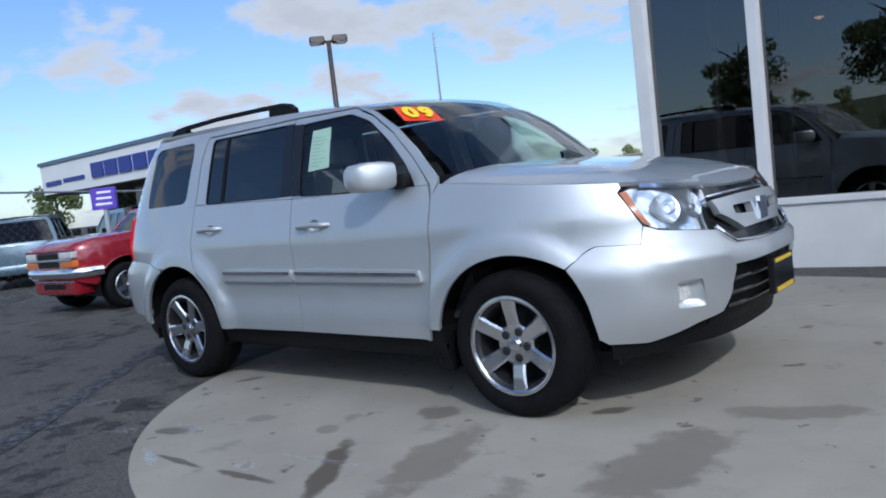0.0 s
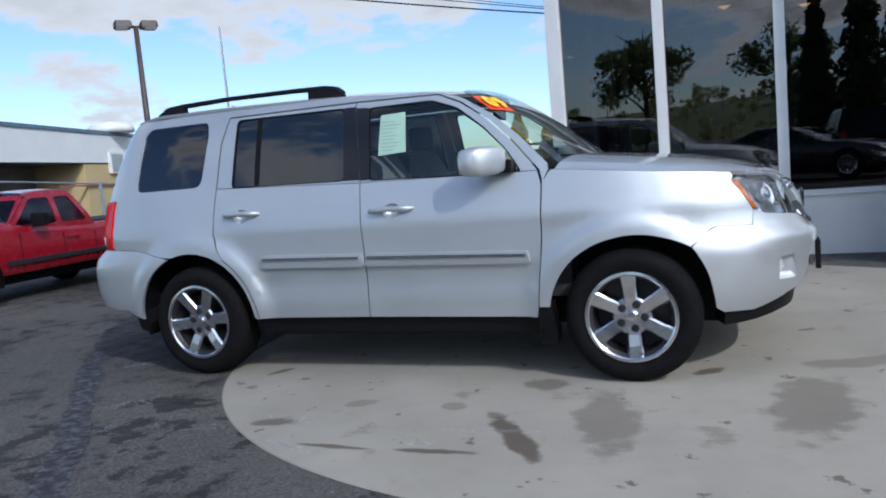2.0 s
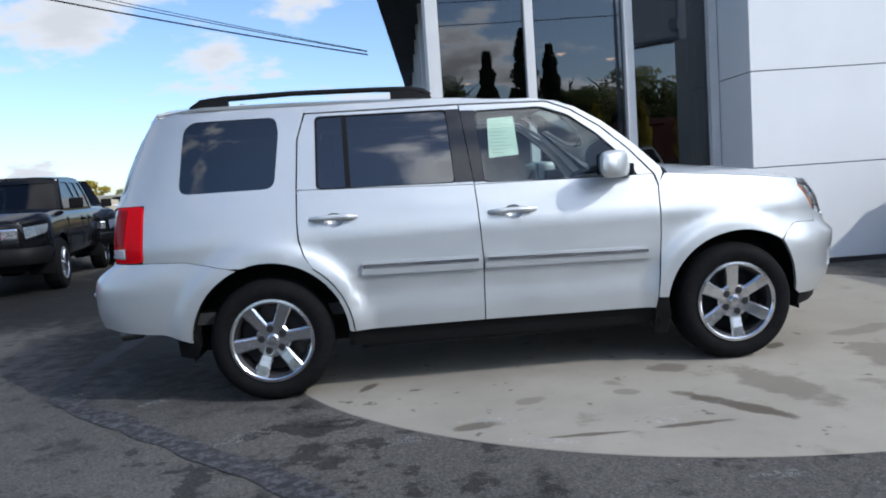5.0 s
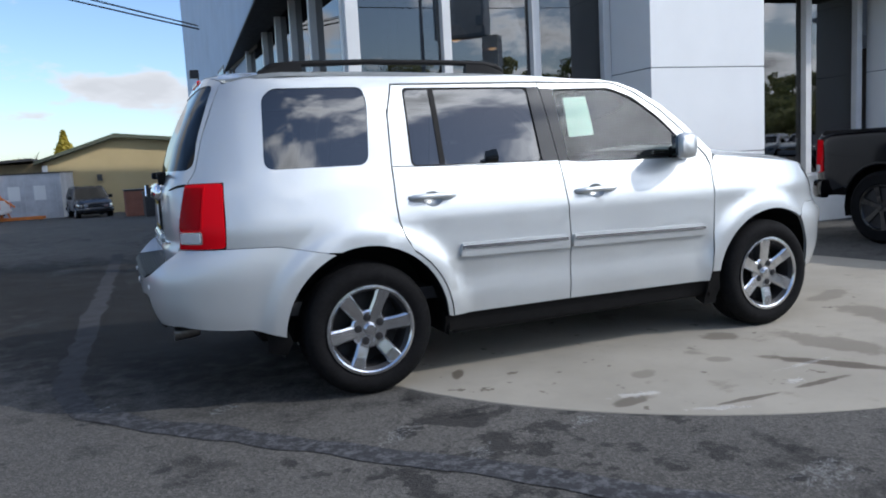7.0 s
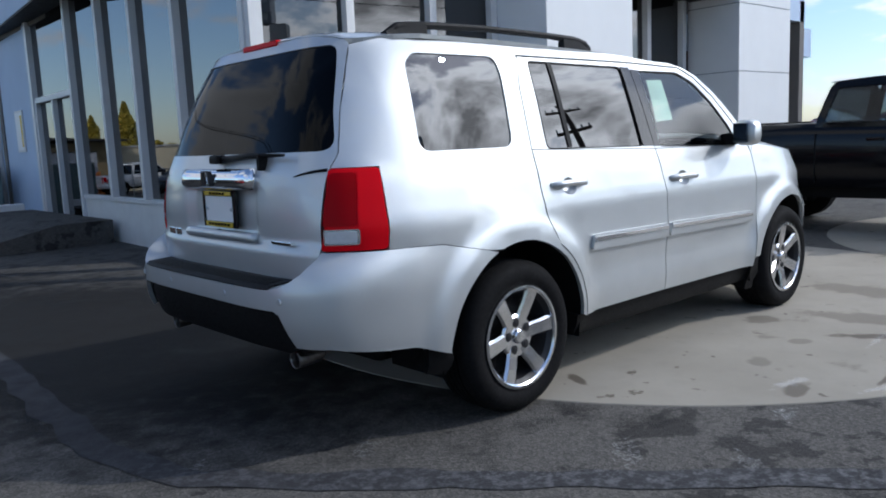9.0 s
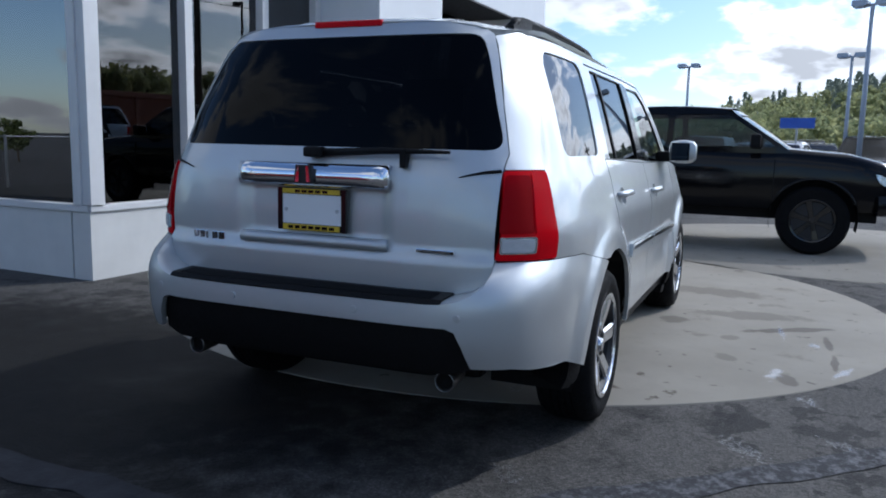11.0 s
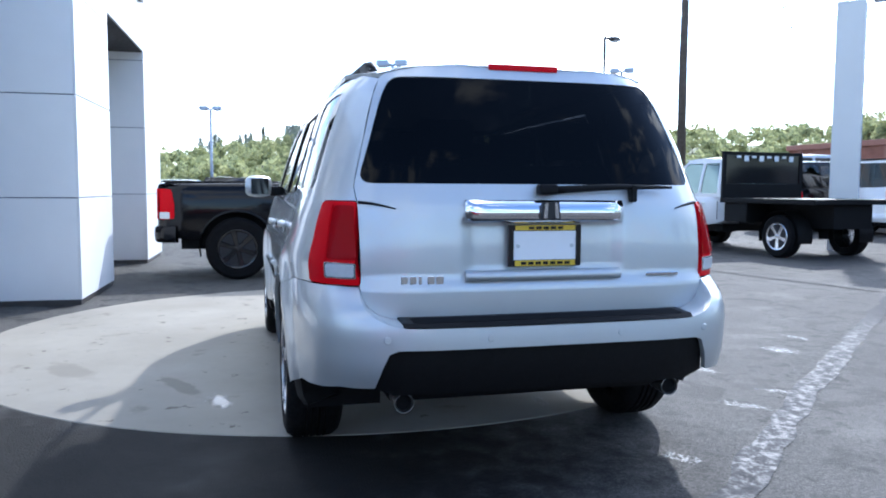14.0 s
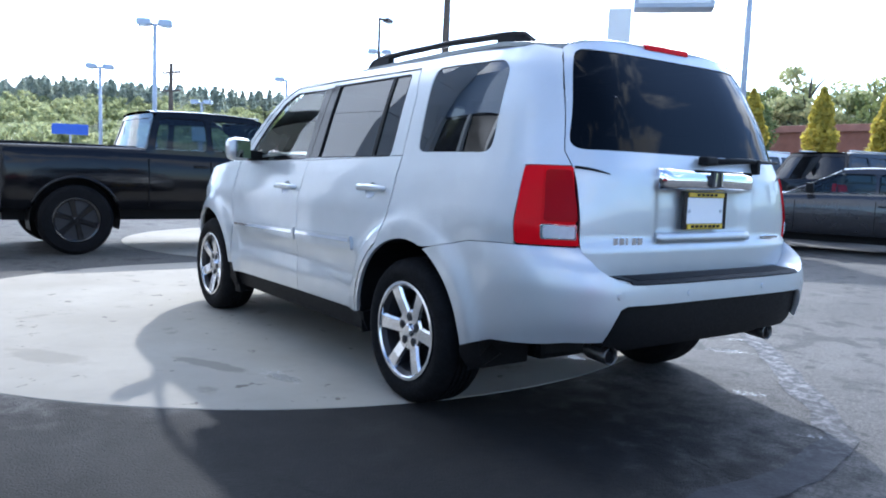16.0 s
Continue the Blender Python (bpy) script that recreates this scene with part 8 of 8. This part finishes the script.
# blue and white lot signs
BLUE = plain("blue_sign_face", (0.05, 0.13, 0.55), 0.4, vary=0.05)
for x, y, z, w, h, mat, turn in ((25.1, -2.2, 2.2, 1.15, 0.36, BLUE, 70), (27.8, -11.9, 2.75, 0.9, 0.6, BLUE, 60), (19.3, -4.8, 2.05, 0.42, 0.5, PLATEWHITE, 70), (-9.75, 2.85, 1.60, 0.42, 0.38, PURPLE, 45)):
    t = thing("lot_sign", ("white" if mat is PLATEWHITE else "purple" if mat is PURPLE else "blue") + " rectangular sign on a steel post", "sign", "lot signs", at=pose(x, y, ground_z(x, y), 0, 0, turn + 90))
    part("post", boxes((-0.03, 0.03, -0.03, 0.03, 0, z + h / 2)), STEEL, t)
    fc = part("board", boxes((-0.06, -0.032, -w / 2, w / 2, z - h / 2, z + h / 2), (0.032, 0.06, -w / 2, w / 2, z - h / 2, z + h / 2), bevel=0.005), mat, t)
    for k in range(3):
        zz = z - h * 0.3 + k * h * 0.27
        part("print_bar", boxes((-0.064, -0.0605, -w * 0.35, w * (0.32 - 0.05 * k), zz, zz + h * 0.10)), PLATEWHITE if mat is not PLATEWHITE else GREYPAINT, fc)
t = thing("marquee_sign", "dark framed roadside sign with red, blue and white panels", "sign", at=pose(18.7, -23.4, 0.2, 0, 0, 222))
part("frame", boxes((-0.80, 0.80, -0.1, 0.1, 1.9, 3.65), bevel=0.02), FRAMEDARK, t)
for z0, z1, mt in ((2.0, 2.5, PLATEWHITE), (2.55, 2.85, BLUE), (2.9, 3.2, PLATEWHITE), (3.25, 3.5, LAMPRED)):
    part("face", boxes((-0.7, 0.7, -0.13, -0.102, z0, z1)), mt, t)
part("post", boxes((-0.6, -0.4, -0.08, 0.08, -0.4, 1.898), (0.4, 0.6, -0.08, 0.08, -0.4, 1.898)), FRAMEDARK, t)
# long red-brown building to the south
t = thing("low_building", "long low red-brown building behind the roadside trees", "building", kind="structure", at=pose(12.0, -42.5, 0.0, 0, 0, 0))
part("wall", boxes((0, 26, 0, 9, -2, 3.75)), BRICK, t)
part("roof", boxes((-0.15, 26.15, -0.15, 9.15, 3.752, 4.1), bevel=0.04), BRICKPALE, t, "paler red-brown roof edge")
for k in range(8):
    part("pilaster", boxes((0.6 + k * 3.45, 0.95 + k * 3.45, 9.002, 9.10, -2, 3.748)), BRICKPALE, t)

# chain-link fence
t = thing("fence", "chain-link fence with pale posts and top rail", "fence")
fp_ = [(-9.6, 0.6), (-10.4, 4.0), (-11.0, 8.0), (-10.9, 12.0), (-9.6, 14.8), (-7.45, 16.3), (-7.3, 18.4), (-7.3, 20.6), (-7.7, 24.7), (-8.1, 29.5), (-8.0, 34.5)]
fh_ = [1.86, 1.7, 1.5, 1.3, 1.25] + [1.25] * 6
for (x, y), h_ in zip(fp_, fh_):
    bm = bmesh.new()
    z = ground_z(x, y)
    tube(bm, [(x, y, z - 0.1), (x, y, z + h_ + 0.04)], 0.045 if h_ > 1.8 else 0.036, 8)
    part("post", bm, WHITEWALL if h_ > 1.8 else STEEL, t)
for (xa, ya), (xb, yb), ha, hb in zip(fp_, fp_[1:], fh_, fh_[1:]):
    bm = bmesh.new()
    tube(bm, [(xa, ya, ground_z(xa, ya) + ha), (xb, yb, ground_z(xb, yb) + hb)], 0.02, 6)
    part("top_rail", bm, STEEL, t)
bm = bmesh.new()
for (xa, ya), (xb, yb), ha in zip(fp_, fp_[1:], fh_[1:]):
    a_, b_ = Vector((xa, ya, ground_z(xa, ya))), Vector((xb, yb, ground_z(xb, yb)))
    n_ = int((b_ - a_).length / 0.16)
    for i in range(-11, n_):
        for up in (1, -1):
            i0, i1 = (i, i + 11) if up > 0 else (i + 11, i)
            u0, u1 = i0 / n_, i1 / n_
            z0, z1 = 0.05, ha - 0.03
            c0, c1 = max(0, min(1, u0)), max(0, min(1, u1))
            f0 = (c0 - u0) / (u1 - u0)
            f1 = (c1 - u0) / (u1 - u0)
            if abs(f1 - f0) < 0.02:
                continue
            p0, p1 = a_.lerp(b_, c0) + Vector((0, 0, z0 + (z1 - z0) * f0)), a_.lerp(b_, c1) + Vector((0, 0, z0 + (z1 - z0) * f1))
            d_ = (p1 - p0).normalized().cross(Vector((b_ - a_).to_3d().normalized().cross(Vector((0, 0, 1))))).normalized() * 0.0010
            bm.faces.new([bm.verts.new(p) for p in (p0 - d_, p1 - d_, p1 + d_, p0 + d_)])
part("mesh_wire", bm, STEEL, t)
bm = bmesh.new()
for k in range(16):
    u = (k + 0.5) / 16
    x, y = -7.34 - 0.36 * u, 20.75 + 3.8 * u
    box(bm, x - 0.03, x, y - 0.09, y + 0.09, ground_z(x, y) + 0.06, ground_z(x, y) + 0.92)
part("gate_slats", bm, FRAMEDARK, t, "dark slatted gate panel")
MACHINEORANGE = plain("orange_machine_paint", (0.62, 0.17, 0.02), 0.5, vary=0.15, scale=6)
t = thing("floor_crane", "orange steel floor crane beside the white container", "crane", at=pose(-8.3, 40.6, ground_z(-8.3, 40.6), 0, 0, -6))
part("base_rail", boxes((0, 2.1, -0.06, 0.06, 0.06, 0.2), (0, 2.1, 0.6, 0.72, 0.06, 0.2), (0, 0.14, 0.061, 0.599, 0.06, 0.2), bevel=0.01), MACHINEORANGE, t)
part("mast", boxes((0.0, 0.16, 0.25, 0.41, 0.202, 1.35), bevel=0.01), MACHINEORANGE, t)
bm = bmesh.new()
tube(bm, [(0.08, 0.33, 1.3), (0.75, 0.33, 0.75)], 0.05, 8)
part("boom", bm, MACHINEORANGE, t)
bm = bmesh.new()
tube(bm, [(0.5, 0.33, 0.2), (0.12, 0.33, 0.95)], 0.04, 8)
part("strut", bm, MACHINEORANGE, t)
for x in (0.15, 1.95):
    for y in (0.0, 0.66):
        bm = bmesh.new()
        tube(bm, [(x, y - 0.03, 0.05), (x, y + 0.03, 0.05)], 0.05, 10)
        part("castor", bm, FRAMEDARK, t)
# pendant lamps inside the showroom
WARM = bpy.data.materials.new("warm_bulb")
WARM.use_nodes = True
WARM.node_tree.nodes["Principled BSDF"].inputs["Emission Color"].default_value = (1.0, 0.55, 0.22, 1)
WARM.node_tree.nodes["Principled BSDF"].inputs["Emission Strength"].default_value = 6
COPPER = plain("copper_shade", (0.5, 0.25, 0.12), 0.35, 0.7)
for x, y in ((1.85, 4.9), (2.75, 5.6), (5.9, 5.2), (0.9, 7.5)):
    t = thing("pendant_lamp", "copper pendant lamp glowing inside the showroom", "lamp", "showroom pendants", at=pose(x, y, 0))
    bm = bmesh.new()
    tube(bm, [(0, 0, 2.98), (0, 0, 3.62)], 0.012, 6)
    part("cord", bm, FRAMEDARK, t)
    bm = bmesh.new()
    lathe(bm, [(0.03, 3.0), (0.09, 2.97), (0.15, 2.88), (0.17, 2.78), (0.165, 2.78), (0.145, 2.88), (0.085, 2.96)], 20, "z", False)
    part("shade", bm, COPPER, t, smooth=True)
    bm = bmesh.new()
    lathe(bm, [(0.001, 2.76), (0.06, 2.79), (0.07, 2.84), (0.03, 2.9)], 12, "z")
    part("bulb", bm, WARM, t, smooth=True)


# trees
LEAF = make_foliage("leaves", (0.08, 0.11, 0.035), (0.14, 0.18, 0.06), (0.22, 0.25, 0.09))
# LEAFFAR and CONIF are paled: distance haze is put into their colours
LEAFFAR = make_foliage("hazed_far_leaves", (0.26, 0.29, 0.15), (0.39, 0.41, 0.20), (0.52, 0.51, 0.26), 0.5)
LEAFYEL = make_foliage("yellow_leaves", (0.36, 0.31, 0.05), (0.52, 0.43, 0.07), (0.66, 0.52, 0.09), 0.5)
CONIF = make_foliage("hazed_conifer_needles", (0.26, 0.30, 0.25), (0.35, 0.39, 0.32), (0.44, 0.47, 0.38), 0.5)
CONIFNEAR = make_foliage("near_conifer_needles", (0.02, 0.032, 0.016), (0.035, 0.05, 0.025), (0.055, 0.07, 0.03), 0.25)
BARK = plain("bark", (0.07, 0.055, 0.04), 0.9, vary=0.3, scale=10, bump=0.4, bscale=40)


def leaf_object(name, centres, sizes, rg, mat, parent=None):
    """Many small leaves as one mesh of loose four-sided blades."""
    n = len(centres)
    u = rg.normal(size=(n, 3))
    u /= np.linalg.norm(u, axis=1)[:, None]
    w = np.cross(u, rg.normal(size=(n, 3)))
    w /= np.linalg.norm(w, axis=1)[:, None] + 1e-9
    s = (sizes * rg.uniform(0.6, 1.4, n))[:, None]
    co = np.stack([centres - u * s, centres - w * s * 0.6, centres + u * s, centres + w * s * 0.6], 1).reshape(-1, 3)
    me = bpy.data.meshes.new(name)
    me.vertices.add(4 * n), me.loops.add(4 * n), me.polygons.add(n)
    me.vertices.foreach_set("co", co.astype(np.float32).ravel())
    me.loops.foreach_set("vertex_index", np.arange(4 * n, dtype=np.int32))
    me.polygons.foreach_set("loop_start", np.arange(0, 4 * n, 4, dtype=np.int32))
    me.polygons.foreach_set("loop_total", np.full(n, 4, dtype=np.int32))
    me.update(calc_edges=True)
    me.materials.append(mat)
    ob = new(name, me)
    if parent is not None:
        ob.parent = parent
    return ob


def crown(kind, h, n, rg):
    """Leaf places of one crown that stands at the origin."""
    if kind == "conifer":
        x_ = rg.random(n) ** 1.35 * 0.94
        tier = 0.62 + 0.38 * np.abs(np.sin(x_ * 22 + rg.random() * 6))
        rad = (0.23 * h * (1 - x_) ** 0.85 + 0.012 * h) * tier * np.sqrt(rg.random(n)) * (1 + 0.25 * rg.normal())
        a = rg.random(n) * 6.283
        return np.stack([rad * np.cos(a), rad * np.sin(a), h * (0.1 + 0.9 * x_) - rad * 0.35], 1)
    if kind == "poplar":
        x_ = rg.random(n)
        wob = 1 + 0.13 * np.sin(x_ * 23 + rg.random() * 6)
        rad = 0.14 * h * np.sin(np.pi * np.minimum(0.98, x_ * 0.86 + 0.12)) * wob * rg.random(n) ** 0.5
        a = rg.random(n) * 6.283
        return np.stack([rad * np.cos(a), rad * np.sin(a), h * (0.08 + 0.92 * x_)], 1)
    k = 20
    d = rg.normal(size=(k, 3))
    d /= np.linalg.norm(d, axis=1)[:, None]
    c = d * rg.uniform(0.35, 1.0, (k, 1)) * np.array([0.34, 0.34, 0.36]) * h + np.array([0, 0, 0.60 * h])
    pick = rg.integers(0, k, n)
    off = rg.normal(size=(n, 3))
    off *= (rg.random((n, 1)) ** 0.4 / np.linalg.norm(off, axis=1)[:, None]) * h * 0.125 * rg.uniform(0.7, 1.3, k)[pick][:, None]
    return c[pick] + off * np.array([1, 1, 0.8])


def hill(x, y):
    """Rising wooded land beyond the lot."""
    d = math.hypot(x, y)
    az = math.degrees(math.atan2(y, x))
    k = max(0.0, min(1.0, (d - 130) / 125))
    return float(np.interp(az, [-140, -90, -40, -8, 0, 8, 20], [6, 15, 15, 15, 10, 5, 1])) * k * k * (3 - 2 * k)


def woods(name, label, items, seed, mat, kind, n, size):
    rg = np.random.default_rng(seed)
    cs, ss = [], []
    tb = bmesh.new()
    for x, y, h in items:
        z = hill(x, y)
        cs.append(crown(kind, h, n, rg) + np.array([x, y, z]))
        ss.append(np.full(n, h * size))
        tube(tb, [(x, y, z - 0.5), (x + 0.1, y, z + h * 0.75)], [h * 0.022, h * 0.006], 5)
    ob = tagged(leaf_object(name, np.concatenate(cs), np.concatenate(ss), rg, mat), label, "trees", kind="stuff")
    part("trunks", tb, BARK, ob)
    return ob


bm = bmesh.new()
grid = {}
for i in range(49):
    az = radians(-130 + i * 3.1)
    for j, d in enumerate((90, 130, 155, 180, 205, 230, 255, 300, 420)):
        x, y = d * math.cos(az), d * math.sin(az)
        grid[i, j] = bm.verts.new((x, y, hill(x, y) + (-1.5 if j == 0 else 0.05)))
for i in range(48):
    for j in range(8):
        bm.faces.new((grid[i, j], grid[i + 1, j], grid[i + 1, j + 1], grid[i, j + 1]))
GRASS = plain("rough_grass", (0.10, 0.12, 0.04), 0.9, vary=0.3, scale=0.3, bump=0.5, bscale=5)
tagged(part("hillside", bm, GRASS, smooth=True), "green wooded hillside beyond the lot", "hill", kind="structure")
rt = random.Random(11)
con, leafs = [], []
for k in range(420):
    az = radians(rt.uniform(-28, -3) if k % 6 else rt.uniform(-28, 3))
    d = rt.uniform(225, 268)
    con.append((d * math.cos(az), d * math.sin(az), rt.uniform(7.0, 10.5)))
for k in range(1500):
    az = radians(rt.uniform(-70, 14) if k % 4 else rt.uniform(-125, 15))
    d = rt.uniform(118, 262)
    leafs.append((d * math.cos(az), d * math.sin(az), rt.uniform(4.0, 7.0)))
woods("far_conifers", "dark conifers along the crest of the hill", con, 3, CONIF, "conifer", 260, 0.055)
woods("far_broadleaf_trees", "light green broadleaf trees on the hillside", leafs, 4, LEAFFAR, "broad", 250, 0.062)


def single_tree(name, label, x, y, h, mat, seed, kind="broad", size=0.09, n=4500):
    rg = np.random.default_rng(seed)
    z = ground_z(x, y)
    t = thing(name, label, "tree", at=pose(x, y, z))
    bm = bmesh.new()
    tube(bm, [(0, 0, -0.1), (0.05, 0.02, h * 0.3), (0.0, 0.1, h * 0.6), (0.05, 0.05, h * 0.92)], [h * 0.028, h * 0.022, h * 0.013, h * 0.003], 8)
    for k in range(11 if kind == "broad" else 5):
        a, u = k * 2.4, 0.25 + 0.055 * k
        p = Vector((0.03, 0.05, h * u))
        e = p + Vector((math.cos(a), math.sin(a), 0.8)) * h * (0.20 if kind == "broad" else 0.06)
        tube(bm, [p, p.lerp(e, 0.5) + Vector((0, 0, 0.1)), e], [h * 0.011, h * 0.007, h * 0.002], 6)
    part("trunk", bm, BARK, t)
    leaf_object("crown", crown(kind, h, n, rg), np.full(n, size), rg, mat, t)
    return t


single_tree("poplar_tree", "slim yellow-green poplar by the road", 11.8, -22.2, 4.2, LEAFYEL, 21, "poplar")
single_tree("poplar_tree", "slim yellow-green poplar by the road", 9.9, -23.4, 4.2, LEAFYEL, 22, "poplar")
single_tree("poplar_tree", "slim yellow-green poplar by the road", 8.1, -24.3, 4.0, LEAFYEL, 23, "poplar")
single_tree("broadleaf_tree", "rounded green tree beside the roadside sign", 16.0, -27.5, 4.6, LEAF, 24)
single_tree("broadleaf_tree", "tall airy green tree behind the road", 21.2, -29.5, 6.6, LEAF, 25)
for k, (x, y, h) in enumerate(((26, -46, 7), (18, -46, 7.5), (9.4, -38, 7), (2, -38, 7.5), (-6, -36, 8), (-14, -34, 7), (-22, -30, 7))):
    single_tree("broadleaf_tree", "green roadside tree in full leaf", x, y, h, LEAF, 40 + k, size=0.12, n=5000)
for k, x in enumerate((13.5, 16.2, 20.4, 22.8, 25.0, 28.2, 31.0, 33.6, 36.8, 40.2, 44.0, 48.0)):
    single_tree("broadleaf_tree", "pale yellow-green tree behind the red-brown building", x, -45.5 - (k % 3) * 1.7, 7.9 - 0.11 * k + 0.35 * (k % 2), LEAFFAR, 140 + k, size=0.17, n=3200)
for k, (x, y, h) in enumerate(((5.0, -26, 8.5), (3.2, -27, 7.5), (6.6, -28, 7.8))):
    single_tree("conifer_tree", "dark pointed conifer across the road", x, y, h, CONIFNEAR, 60 + k, "conifer", size=0.13, n=6000)
single_tree("poplar_tree", "tall yellow-green poplar behind the warehouse", -16.7, 63.5, 7.0, LEAFYEL, 31, "poplar", 0.15)
single_tree("poplar_tree", "tall yellow-green poplar behind the warehouse", -14.4, 65.0, 6.0, LEAFYEL, 32, "poplar", 0.15)
single_tree("poplar_tree", "tall yellow-green poplar behind the warehouse", -6.2, 66.5, 6.6, LEAFYEL, 33, "poplar", 0.15)
for k, (x, y, h) in enumerate(((-25, 60, 3.2), (-32, 52, 3.4), (-40, 45, 4.0), (-19, 64, 3.4), (-9, 66, 4.2), (-46, 30, 5), (-50, 20, 5), (-30, 14.5, 4.2))):
    single_tree("broadleaf_tree", "distant green tree beyond the fence", x, y, h, LEAF, 80 + k, size=0.12, n=2500)
for k, (x, y, h) in enumerate(((-30, 66, 4.6), (-26.5, 68, 4.9), (-23.5, 69, 4.4), (-21, 67, 4.0), (-34, 64, 5.0), (-8.6, 68, 5.2))):
    single_tree("broadleaf_tree", "yellowing tree in the far row behind the cream wall", x, y, h, LEAFYEL if k % 2 else LEAFFAR, 120 + k, size=0.14, n=2600)
